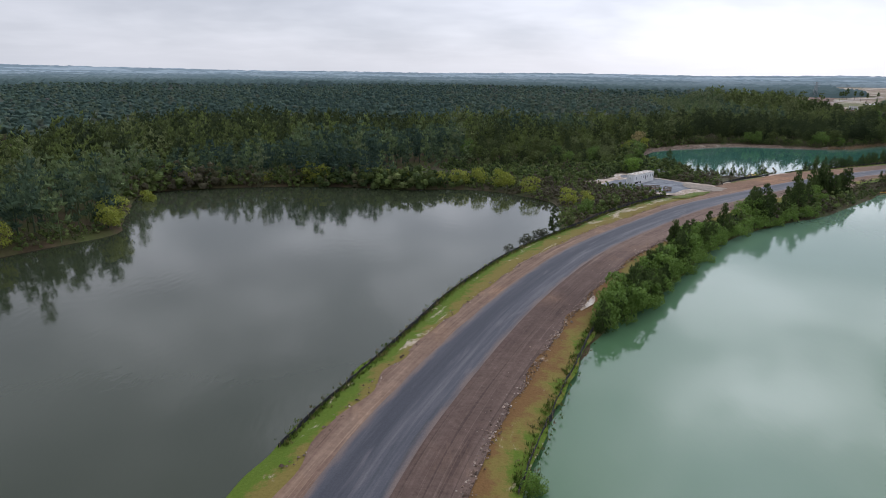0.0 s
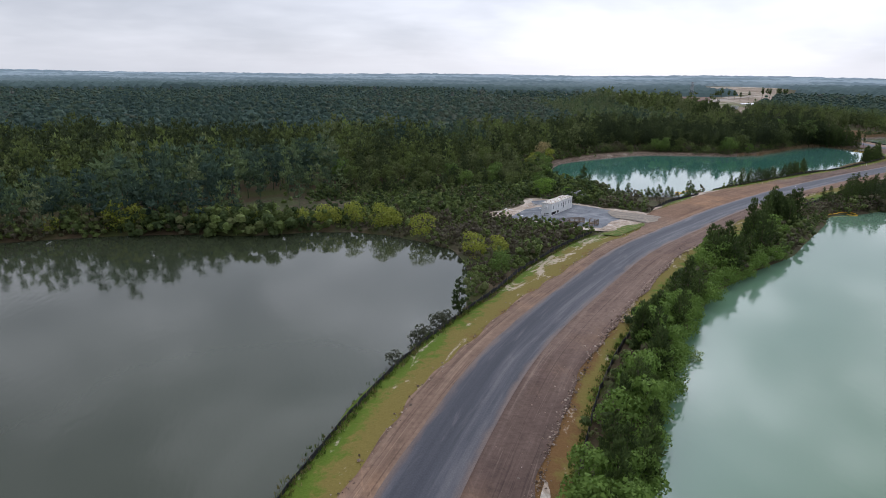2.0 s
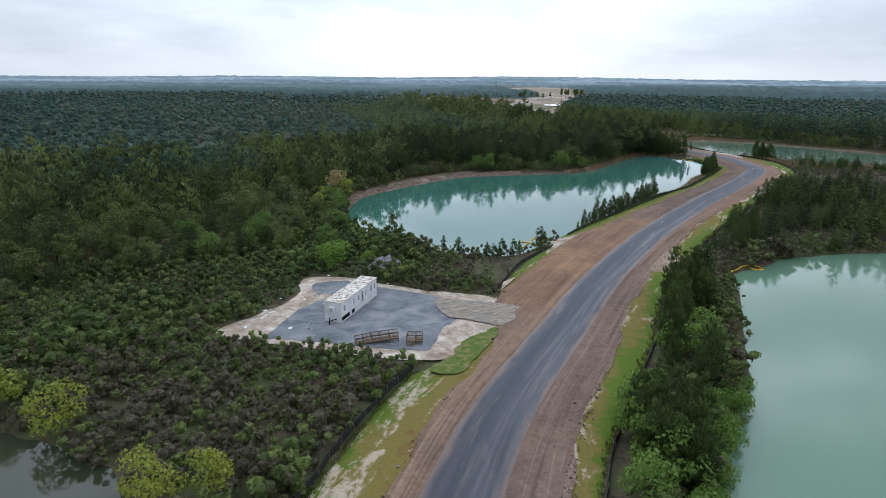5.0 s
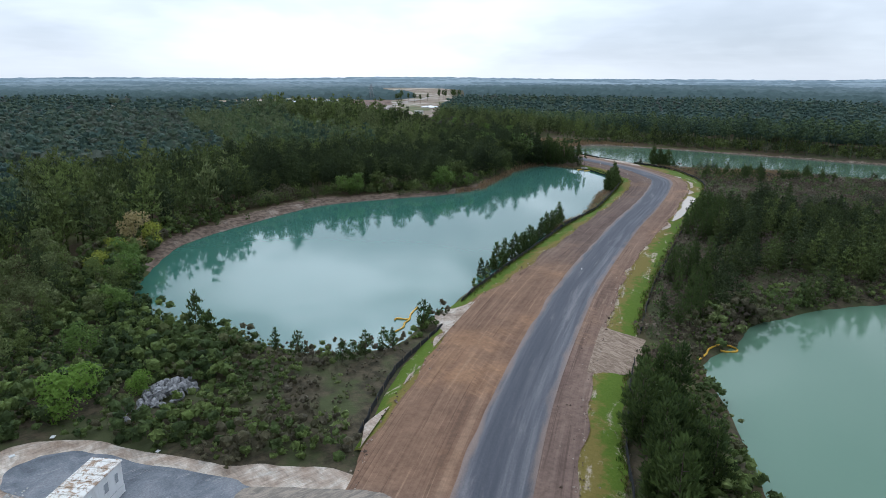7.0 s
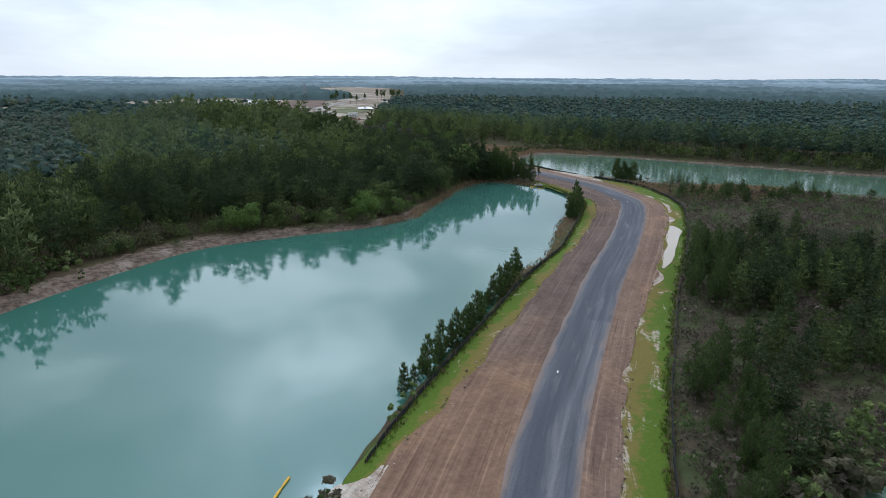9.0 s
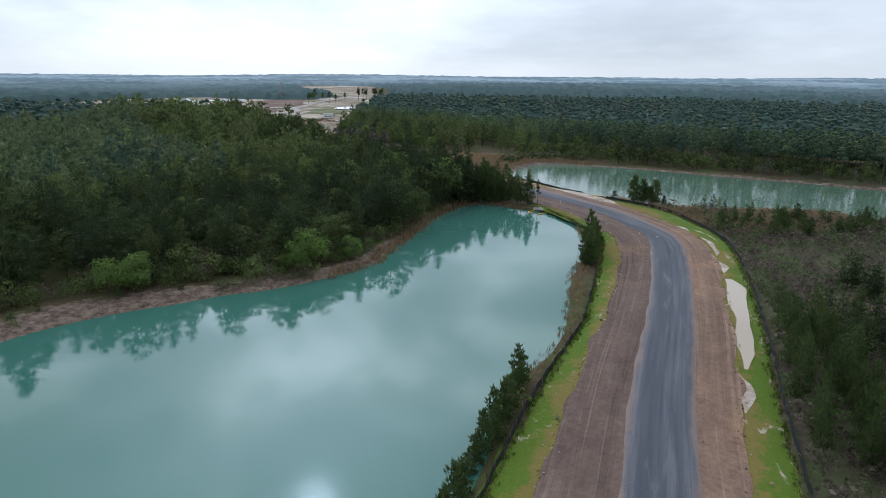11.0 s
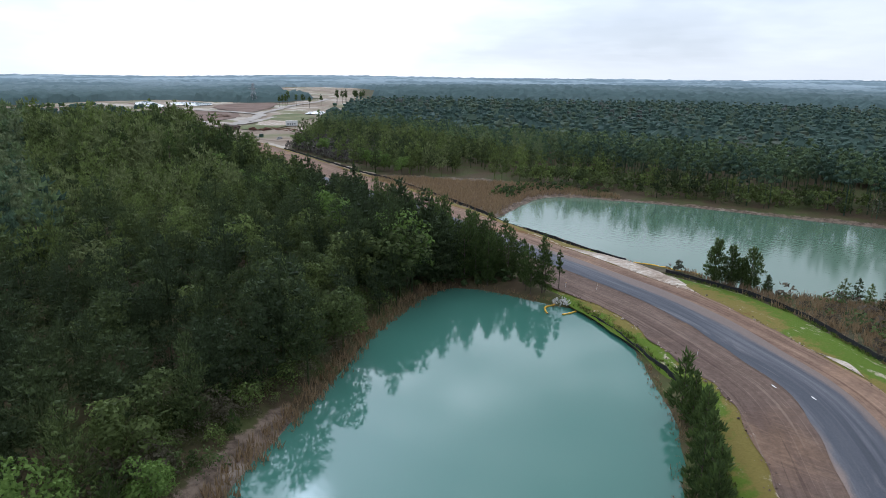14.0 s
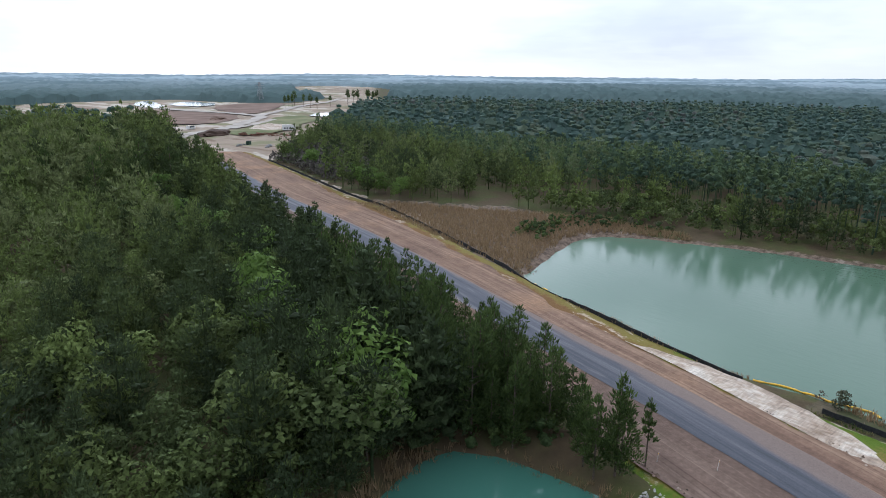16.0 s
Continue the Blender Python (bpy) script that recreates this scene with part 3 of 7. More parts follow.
def level(pts):
    """Height of the land, the lakes' beds and the embankment under the road."""
    shore = np.min([depth_in(p, pts) for p in SHORES], 0)
    s, off = road_of(pts)
    x, y = pts.T
    far = np.hypot(x - 150, y - 250)
    roll = 0.35 * np.sin(x * 0.031 + 1.3) * np.sin(y * 0.027) + 0.2 * np.sin(x * 0.11) * np.sin(y * 0.093 + 2)
    land = 1.15 + roll + 2.5 * np.clip((far - 600) / 900, 0, 1) * np.sin(x * 0.0021 + 2) * np.sin(y * 0.0017 + 1)
    z = np.where(shore < 0, np.maximum(shore * 0.45, -2.5), land * np.clip(shore / 4.5, 0, 1) ** 0.7)
    edge = np.where(off > 0, table(LEFT_VERGE, s), table(RIGHT_VERGE, s))
    under = np.clip((edge + 1.2 - np.abs(off)) / 2.0, 0, 1) * ((s > 1) & (s < STATION[-1] - 2))
    z = z * (1 - under) + 0.62 * under
    pad = np.clip(1.5 - depth_in(pad_line, pts, 5.0) / 2.0, 0, 1)
    return z * (1 - pad) + 1.15 * pad, shore, s, off


def mesh_of(name, verts, faces, materials, smooth=False, normals=None):
    """A mesh from arrays of vertices and of triangles or quads, with rounded shading normals where they are given."""
    me = bpy.data.meshes.new(name)
    verts, faces = np.asarray(verts, np.float32), np.asarray(faces, np.int32)
    n, k = faces.shape
    me.vertices.add(len(verts))
    me.vertices.foreach_set("co", verts.ravel())
    me.loops.add(n * k)
    me.loops.foreach_set("vertex_index", faces.ravel())
    me.polygons.add(n)
    me.polygons.foreach_set("loop_start", np.arange(0, n * k, k, dtype=np.int32))
    me.polygons.foreach_set("loop_total", np.full(n, k, np.int32))
    for m in materials:
        me.materials.append(m)
    me.polygons.foreach_set("use_smooth", np.full(n, smooth))
    if normals is not None:
        me.attributes.new("custom_normal", "FLOAT_VECTOR", "POINT").data.foreach_set("vector", np.asarray(normals, np.float32).ravel())
    me.update()
    me.validate()
    return me


def part(name, bm, mat, parent, label=""):
    """Links a bmesh as one mesh object under a thing or a part."""
    me = bpy.data.meshes.new(name)
    bm.to_mesh(me)
    bm.free()
    me.materials.append(mat)
    ob = new(name, me)
    ob.parent = parent
    return tagged(ob, label)


# ---- ground: one sheet to the horizon ----
def spread(low, high, step, far):
    """Even steps over the near stretch, growing ones out to far."""
    grow = [step]
    while sum(grow) < far:
        grow.append(grow[-1] * 1.18)
    out = np.cumsum(grow)
    return np.r_[(low - out)[::-1], np.arange(low, high + 0.1, step), high + out]


def build_ground():
    xs, ys = spread(-150, 480, 3.4, 4700), spread(-110, 680, 3.4, 4700)
    gx, gy = np.meshgrid(xs, ys)
    pts = np.stack([gx.ravel(), gy.ravel()], 1)
    z, shore, s, off = level(pts)
    nx, ny = len(xs), len(ys)
    k = (np.arange(ny - 1)[:, None] * nx + np.arange(nx - 1)[None]).ravel()
    me = mesh_of("ground", np.c_[pts, z], np.stack([k, k + 1, k + nx + 1, k + nx], 1), [GROUND], smooth=True)
    clear = depth_in(clear_line, pts, 60.0)
    x, y = pts.T
    mid = depth_in(SHORES[2], pts, 30)
    farl = depth_in(SHORES[3], pts, 40)
    pen = (off < -14) & (s > 512) & (s < 745)
    marsh = (x > 352) & (y > 428) & (y < 530) & (off < -12) & (x < 412) & (y < 578 - (x - 352) * 1.5)
    layers = {
        "bank": np.clip(1.0 - (mid - 1.0) / np.interp(x, [100, 128, 160, 180, 200, 222, 258], [4, 8, 11, 14, 10, 7, 4]), 0, 1) * (off > 30) * (y > 330) * (x < 258) + 0.75 * np.clip(1.0 - (farl - 0.8) / 3, 0, 1) * (x > 380) + np.clip(1 - shore / 1.2, 0, 1) * 0.25 + 0.6 * marsh,
        "dry": np.where(pen | marsh | ((shore > 0) & (depth_in(pad_line, pts, 45) < 45)) | (((x - 2) / 22) ** 2 + ((y - 258) / 18) ** 2 < 1), 0.8, 0.0),
        "bare": np.clip(0.5 - clear / 14, 0, 1) + ((s > 850) & (off > -26) & (off < 16)),
        "sand": np.zeros(len(pts)),
    }
    for name, v in layers.items():
        a = me.attributes.new(name, "FLOAT", "POINT")
        a.data.foreach_set("value", v.astype(np.float32))
    tagged(new("ground", me), "woodland soil, dry grass and bare banks between the lakes", "ground", kind="structure")


build_ground()


def sheet(name, poly, z, mat, label, category, kind="structure"):
    bm = bmesh.new()
    vs = [bm.verts.new((x, y, z)) for x, y in poly]
    f = bm.faces.new(vs)
    if f.normal.z < 0:
        f.normal_flip()
    bmesh.ops.triangulate(bm, faces=bm.faces[:])
    me = bpy.data.meshes.new(name)
    bm.to_mesh(me)
    bm.free()
    me.materials.append(mat)
    return tagged(new(name, me), label, category, kind=kind)


def grown(poly, by):
    tan = np.roll(poly, -1, 0) - np.roll(poly, 1, 0)
    nor = np.stack([tan[:, 1], -tan[:, 0]], 1) / (np.linalg.norm(tan, axis=1)[:, None] + 1e-9)
    area = 0.5 * np.sum(poly[:, 0] * np.roll(poly[:, 1], -1) - poly[:, 1] * np.roll(poly[:, 0], -1))
    return poly + nor * by * np.sign(area)


for poly, mat, what in zip(SHORES, (WATER_WEST, WATER_EAST, WATER_TEAL, WATER_FAR),
                           ("dark murky lake water mirroring grey clouds", "milky green lake water mirroring grey clouds", "opaque teal lake water with still reflections", "pale green lake water mirroring pines")):
    sheet("water", grown(spline(poly[::5], 4, True), 1.6), 0.0, mat, what, "lake")


# ---- road, shoulders and verges ----
def strip(name, s0, s1, inner, outer, cols, heights, mat, label, category, seed, ragged=0.0, step=1.0):
    """A strip along the road between two offsets (functions of the distance), with uneven edges."""
    rng = np.random.default_rng(seed)
    s = np.arange(s0, s1 + 0.1, step)
    a, b = inner(s), outer(s)
    rough = lambda: np.convolve(rng.normal(size=len(s) + 20), np.hanning(11) / 2.0, "same")[10 : 10 + len(s)] * ragged
    b = b + rough() * np.sign(b - a)
    u = np.linspace(0, 1, cols)
    off = a[:, None] + (b - a)[:, None] * u[None]
    z = np.interp(u, np.linspace(0, 1, len(heights)), heights)[None] + rng.normal(size=off.shape) * 0.003
    xy = on_road(np.repeat(s, cols), off.ravel())
    n = len(s)
    k = (np.arange(n - 1)[:, None] * cols + np.arange(cols - 1)[None]).ravel()
    faces = np.stack([k, k + cols, k + cols + 1, k + 1], 1)
    if (b - a).mean() < 0:
        faces = faces[:, ::-1]
    me = mesh_of(name, np.c_[xy, z.ravel()], faces, [mat], smooth=True)
    layer = me.uv_layers.new(name="along")
    idx = np.empty(len(me.loops), np.int32)
    me.loops.foreach_get("vertex_index", idx)
    layer.data.foreach_set("uv", np.c_[off.ravel(), np.repeat(s, cols)][idx].astype(np.float32).ravel())
    layer = me.uv_layers.new(name="across")
    layer.data.foreach_set("uv", np.c_[np.tile(u, n), np.repeat(s, cols)][idx].astype(np.float32).ravel())
    return tagged(new(name, me), label, category, kind="structure")


END = float(STATION[-1]) - 1
MIDDLE = lambda s: np.interp(s, [672, 700, 715, 735, 750, 800], [0, -1.2, -2.4, -2.9, -2.3, 0])
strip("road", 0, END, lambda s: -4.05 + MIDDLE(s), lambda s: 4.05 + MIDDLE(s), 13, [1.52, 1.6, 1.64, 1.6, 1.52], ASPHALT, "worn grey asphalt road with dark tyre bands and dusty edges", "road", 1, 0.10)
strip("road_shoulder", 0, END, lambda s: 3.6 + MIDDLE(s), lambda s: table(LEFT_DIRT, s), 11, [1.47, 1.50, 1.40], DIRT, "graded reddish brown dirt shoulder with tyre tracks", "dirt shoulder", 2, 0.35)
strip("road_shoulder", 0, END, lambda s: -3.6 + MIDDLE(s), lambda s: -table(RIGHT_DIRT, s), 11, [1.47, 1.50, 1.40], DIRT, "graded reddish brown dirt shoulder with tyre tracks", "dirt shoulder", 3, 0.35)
strip("grass_verge", 0, 448, lambda s: table(LEFT_DIRT, s) - 1.2, lambda s: table(LEFT_VERGE, s) + 0.5, 9, [1.34, 1.30, 1.0, 0.55], VERGE, "green grass verge with pale bare patches beside the silt fence", "grass verge", 4, 0.25)
strip("grass_verge", 472, 744, lambda s: table(LEFT_DIRT, s) - 1.2, lambda s: table(LEFT_VERGE, s) + 0.5, 9, [1.34, 1.30, 1.0, 0.55], VERGE, "green grass verge with pale bare patches beside the silt fence", "grass verge", 5, 0.25)
strip("grass_verge", 0, END, lambda s: -table(RIGHT_DIRT, s) + 1.2, lambda s: -table(RIGHT_VERGE, s) - 0.5, 9, [1.34, 1.28, 1.05, 0.6], VERGE, "patchy green and rusty verge with pale sand", "grass verge", 6, 0.25)
sheet("sand_pad", pad_line, 1.30, SAND, "pale sandy edge of a graded building pad", "sand")
sheet("gravel_pad", gravel_line, 1.36, GRAVEL, "grey gravel parking pad round the trailer", "gravel pad")


# ---- plants: shapes as arrays of vertices, triangles and shading normals ----
def unit(v):
    return v / (np.linalg.norm(v, axis=-1, keepdims=True) + 1e-9)


def join(*some):
    vs, fs, ns, n = [], [], [], 0
    for v, f, m in some:
        vs.append(v)
        fs.append(f + n)
        ns.append(m)
        n += len(v)
    return np.concatenate(vs), np.concatenate(fs), np.concatenate(ns)


def rod(a, b, ra, rb, sides=5):
    """A tapered stick between two points."""
    a, b = np.array(a, float), np.array(b, float)
    d = unit(b - a)
    e = unit(np.cross(d, (0.3, 0.9, 0.1)))
    f = np.cross(d, e)
    t = np.linspace(0, 2 * np.pi, sides, endpoint=False)[:, None]
    ring = np.cos(t) * e + np.sin(t) * f
    v = np.concatenate([a + ring * ra, b + ring * rb])
    k = np.arange(sides)
    n = (k + 1) % sides
    return v, np.concatenate([np.stack([k, n, n + sides], 1), np.stack([k, n + sides, k + sides], 1)]), np.concatenate([ring, ring])


def foliage(rng, places, flat, round_, size, quads):
    """Leaf sprays: ragged flat pieces lying across flat, shaded along round_."""
    n = len(places)
    pn = unit(flat + rng.normal(size=(n, 3)) * 0.45)
    pn *= np.sign((pn * round_).sum(1) + 1e-6)[:, None]
    a = unit(np.cross(pn, rng.normal(size=(n, 3))))
    b = np.cross(pn, a)
    r = (np.broadcast_to(size, n) * rng.uniform(0.65, 1.35, n))[:, None]
    j = lambda: rng.uniform(0.6, 1.2, (n, 1))
    if quads:
        v = np.stack([places - a * r * j(), places - b * r * 0.7 * j(), places + a * r * j(), places + b * r * 0.7 * j()], 1)
        k = np.arange(n)[:, None] * 4
        f = np.concatenate([k + [0, 1, 2], k + [0, 2, 3]], 1).reshape(-1, 3)
    else:
        v = np.stack([places - a * r * j() - b * r * 0.6, places + a * r * j() - b * r * 0.5, places + b * r * 1.1 * j() + a * r * 0.3], 1)
        f = np.arange(3 * n).reshape(-1, 3)
    return v.reshape(-1, 3), f, np.repeat(unit(round_ + rng.normal(size=(n, 3)) * 0.22), v.shape[1], 0)


def domed(seed, h=1.0, r=0.24, bare=0.35, lobes=8, n=60, size=0.09, quads=False, wood=True, squash=0.62, thin=0.013):
    """A crown of rounded lobes on a trunk: mature pine or broadleaf tree, or a shrub where it is bare of trunk."""
    rng = np.random.default_rng(seed)
    mid = h * (bare + (1 - bare) * 0.5)
    half = h - mid
    c, s = [], []
    for k in range(lobes):
        az = 2.4 * k + rng.normal() * 0.5
        e = rng.uniform(-0.7, 0.62) if k else 0.55
        d = r * rng.uniform(0.45, 0.78) * np.sqrt(1 - 0.6 * e * e) * (k > 0)
        c.append((np.cos(az) * d, np.sin(az) * d, mid + e * half))
        s.append(r * rng.uniform(0.36, 0.56))
    c, s = np.array(c), np.array(s)
    g = rng.choice(lobes, n, p=s**2 / (s**2).sum())
    d = rng.normal(size=(n, 3))
    d[:, 2] = np.abs(d[:, 2]) * np.where(rng.random(n) < 0.75, 1, -0.6)
    d = unit(d)
    p = c[g] + d * s[g][:, None] * [1, 1, squash] * rng.uniform(0.75, 1.06, (n, 1))
    p[:, 2] = np.maximum(p[:, 2], 0.03 * h)
    outward = unit((p - [0, 0, mid - 0.25 * half]) / [r, r, half])
    crown = foliage(rng, p, d, unit(0.45 * d + 0.8 * outward + [0, 0, 0.12]), size, quads)
    if not wood:
        return crown
    sticks = [rod((0, 0, -0.03 * h), (0, 0, mid), thin * h, 0.006 * h, 4)]
    if n > 100:
        sticks += [rod((0, 0, mid * rng.uniform(0.6, 0.95)), q, 0.006 * h, 0.002 * h, 3) for q in c[1::2]]
    return join(*sticks), crown


def pine(seed, h=1.0, r=0.24, bare=0.15, lobes=16, n=700, size=0.05, full=0.75, wood=True, thin=0.012, slim=0.30, dome=1.7, core=0.0):
    """A pine: boughs round the trunk, each ending in a clump of upswept needle tufts."""
    rng = np.random.default_rng(seed)
    u = (np.arange(lobes) + rng.uniform(0.1, 0.9, lobes)) / lobes
    u[-1] = 1.0
    az = np.arange(lobes) * 2.39996 + rng.normal(size=lobes) * 0.4
    reach = r * (1 - u**dome) ** full * rng.uniform(0.55, 1.0, lobes) * np.clip(0.62 + 1.6 * u, 0, 1)
    c = np.stack([np.cos(az) * reach * 0.72, np.sin(az) * reach * 0.72, h * (bare + (0.93 - bare) * u)], 1)
    s = r * (0.26 + 0.20 * (1 - u)) * rng.uniform(0.8, 1.25, lobes)
    g = rng.choice(lobes, n, p=s**2 / (s**2).sum())
    d = rng.normal(size=(n, 3))
    d[:, 2] = np.abs(d[:, 2]) * np.where(rng.random(n) < 0.8, 1, -0.7)
    d = unit(d)
    p = c[g] + d * s[g][:, None] * [1, 1, 0.8] * rng.uniform(0.45, 1.05, (n, 1))
    p[:, 2] = np.maximum(p[:, 2], 0.02 * h)
    mid = h * (bare + (1 - bare) * 0.42)
    outward = unit((p - [0, 0, mid - 0.1 * h]) / [r, r, h * (1 - bare) * 0.5])
    way = unit(0.55 * d + 0.4 * outward * [1, 1, 0.3] + [0, 0, 0.75] + rng.normal(size=(n, 3)) * 0.28)
    side = unit(np.cross(way, rng.normal(size=(n, 3))))
    long = (size * rng.uniform(0.6, 1.4, n))[:, None]
    v = np.stack([p - way * long * 0.45 - side * long * slim, p - way * long * 0.35 + side * long * slim, p + way * long], 1)
    nn = np.repeat(unit(0.4 * d + 0.85 * outward + [0, 0, 0.12] + rng.normal(size=(n, 3)) * 0.2), 3, 0)
    v = v.reshape(-1, 3)
    f = np.arange(3 * n).reshape(-1, 3)
    flip = (np.cross(v[f[:, 1]] - v[f[:, 0]], v[f[:, 2]] - v[f[:, 0]]) * nn[f[:, 0]]).sum(1) < 0
    f[flip] = f[flip][:, ::-1]
    if core:
        cv, cf, cm = clumps(rng, c, s * core, 0.72)
        v, f, nn = join((v, f, nn), (cv, cf, unit(0.5 * cm + 0.6 * unit((cv - [0, 0, mid - 0.1 * h]) / [r, r, h * (1 - bare) * 0.5]) + [0, 0, 0.15])))
    if not wood:
        return v, f, nn
    sticks = [rod((0, 0, -0.03 * h), (0, 0, h * 0.55), thin * h, thin * 0.6 * h, 5), rod((0, 0, h * 0.55), (0, 0, h * 0.94), thin * 0.6 * h, 0.003 * h, 4)]
    sticks += [rod((0, 0, q[2] - 0.4 * reach[k]), q, 0.005 * h, 0.002 * h, 3) for k, q in list(enumerate(c[:-1]))[::2]]
    return join(*sticks), (v, f, nn)


ICO = bmesh.new()
bmesh.ops.create_icosphere(ICO, subdivisions=1, radius=1.0)
ICO_V = np.array([v.co[:] for v in ICO.verts])
ICO_F = np.array([[v.index for v in f.verts] for f in ICO.faces if f.normal.z > -0.7])
ICO.free()


def clumps(rng, c, s, squash=0.8, rough=0.28):
    """Closed uneven lumps of foliage: the thick inner mass of a crown."""
    n, k = len(c), len(ICO_V)
    t = rng.random(n) * 6.28
    co, si = np.cos(t)[:, None], np.sin(t)[:, None]
    d = np.stack([ICO_V[:, 0] * co - ICO_V[:, 1] * si, ICO_V[:, 0] * si + ICO_V[:, 1] * co, ICO_V[:, 2] + 0 * co], 2)
    v = c[:, None] + d * s[:, None, None] * [1, 1, squash] * rng.uniform(1 - rough, 1 + rough, (n, k, 1))
    return v.reshape(-1, 3), (ICO_F[None] + (np.arange(n) * k)[:, None, None]).reshape(-1, 3), d.reshape(-1, 3)


def crowned(seed, h=1.0, r=0.24, bare=0.3, lobes=6, bits=24, size=0.05, full=0.6, dome=2.4, thin=0.0, spread=0.72, fat=1.0, base=0.0):
    """A tree seen from far: lumps of foliage stepped up round the trunk, with ragged sprays at their edges."""
    rng = np.random.default_rng(seed)
    u = (np.arange(lobes) + rng.uniform(0.1, 0.9, lobes)) / lobes
    u[-1] = 1.0
    az = np.arange(lobes) * 2.39996 + rng.normal(size=lobes) * 0.5
    reach = r * np.clip(1 - u**dome, 0, 1) ** full * rng.uniform(0.6, 1.0, lobes) * np.clip(0.62 + 1.6 * u, 0, 1)
    c = np.stack([np.cos(az) * reach * spread, np.sin(az) * reach * spread, h * (bare + (0.92 - bare) * u)], 1)
    s = r * fat * (0.40 + 0.22 * (1 - u)) * rng.uniform(0.8, 1.2, lobes)
    if base:
        c, s = np.vstack([c, [[0, 0, 0.42 * h]]]), np.r_[s, base * h]
    v, f, m = clumps(rng, c, s, 0.95)
    mid = h * (bare + (1 - bare) * 0.4)
    shade = lambda p, d: unit(0.45 * d + 0.6 * unit((p - [0, 0, mid - 0.1 * h]) / [r, r, h * (1 - bare) * 0.5]) + [0, 0, 0.25])
    some = [(v, f, shade(v, m))]
    if bits:
        g = rng.choice(lobes, bits)
        d = rng.normal(size=(bits, 3))
        d[:, 2] = np.abs(d[:, 2]) * np.where(rng.random(bits) < 0.8, 1, -0.6)
        d = unit(d)
        p = c[g] + d * s[g][:, None] * [1, 1, 0.98] * rng.uniform(0.85, 1.2, (bits, 1))
        some.append(foliage(rng, p, unit(d + [0, 0, 0.5]), shade(p, d), size, False))
    if thin:
        some.append(rod((0, 0, -0.03 * h), (0, 0, h * 0.8), thin * h, 0.4 * thin * h, 4))
    return join(*some)


def scatter(shapes, places, heights, turns, which, tone=None, wide=None):
    """Joins many copies of some shapes into one set of arrays."""
    vs, fs, ns, ts, n = [], [], [], [], 0
    if tone is None:
        tone = np.random.default_rng(len(places)).random(len(places))
    wide = heights if wide is None else wide
    for j, (v, f, m) in enumerate(shapes):
        k = np.flatnonzero(which == j)
        if not len(k):
            continue
        c, s = np.cos(turns[k])[:, None], np.sin(turns[k])[:, None]
        h, w = heights[k][:, None], wide[k][:, None]
        turned = np.stack([(v[:, 0] * c - v[:, 1] * s) * w, (v[:, 0] * s + v[:, 1] * c) * w, v[:, 2] * h], 2) + places[k][:, None]
        vs.append(turned.reshape(-1, 3))
        ns.append(np.stack([m[:, 0] * c - m[:, 1] * s, m[:, 0] * s + m[:, 1] * c, m[:, 2] + 0 * c], 2).reshape(-1, 3))
        ts.append(np.repeat(tone[k], len(v)))
        fs.append((f[None] + (np.arange(len(k)) * len(v))[:, None, None]).reshape(-1, 3) + n)
        n += len(k) * len(v)
    return tuple(np.concatenate(q) for q in (vs, fs, ns, ts))


def jittered(rng, x0, x1, y0, y1, step):
    gx, gy = np.meshgrid(np.arange(x0, x1, step), np.arange(y0, y1, step))
    p = np.stack([gx.ravel(), gy.ravel()], 1)
    return p + rng.uniform(-0.48, 0.48, p.shape) * step


def smooth_noise(p, scale, seed):
    rng = np.random.default_rng(seed)
    out = np.zeros(len(p))
    for k in range(6):
        a, f = rng.random() * 6.28, scale * rng.uniform(0.6, 1.8)
        out += np.sin((p[:, 0] * np.cos(a) + p[:, 1] * np.sin(a)) * f + rng.random() * 6.28)
    return out / 3.5


def stuff(name, arrays, mat, label, category):
    verts, faces, normals, tone = arrays
    me = mesh_of(name, verts, faces, [mat], normals=normals)
    me.attributes.new("tone", "FLOAT", "POINT").data.foreach_set("value", np.asarray(tone, np.float32))
    return tagged(new(name, me), label, category, kind="stuff")


def tree_thing(name, shape, mat, label, category, group):
    """One tree: an Empty at its foot with trunk and crown."""
    top = tagged(new(name), label, category, group)
    for part_name, arrays, m in (("trunk", shape[0], BARK), ("crown", shape[1], mat)):
        ob = new(part_name, mesh_of(part_name, arrays[0], arrays[1], [m], normals=arrays[2]))
        ob.parent = top
    return top


def put_trees(kinds, places, heights, turns, which):
    """Moves the first tree of each kind to its first place and copies it to the rest. kinds: (tree, height)."""
    used = set()
    for p, h, a, w in zip(places, heights, turns, which):
        ob, own = kinds[w]
        m = Matrix.LocRotScale(Vector(p), Euler((0, 0, a)), Vector((h / own,) * 3))
        if w not in used:
            ob.matrix_basis = m
            used.add(w)
        else:
            copy_thing(ob, m) if tuple(ob.scale) == (1, 1, 1) else copy_thing(ob, Matrix.LocRotScale(Vector(p), Euler((0, 0, a)), Vector((h / own / ob.scale.x,) * 3)))
    for w, (ob, own) in enumerate(kinds):
        if w not in used:
            for o in (*ob.children, ob):
                bpy.data.objects.remove(o)


# ---- where the plants stand ----
rng = np.random.default_rng(5)
SHRUBLAND = spline([(36, 168), (41, 184), (41, 202), (34, 214), (20, 222), (2, 230), (-8, 240), (8, 258), (30, 272), (55, 279), (78, 284), (94, 300), (101, 303), (106, 288), (114, 272), (123, 262), (136, 259), (112, 238),
                    (100, 240), (90, 216), (66, 200)], 6, True)

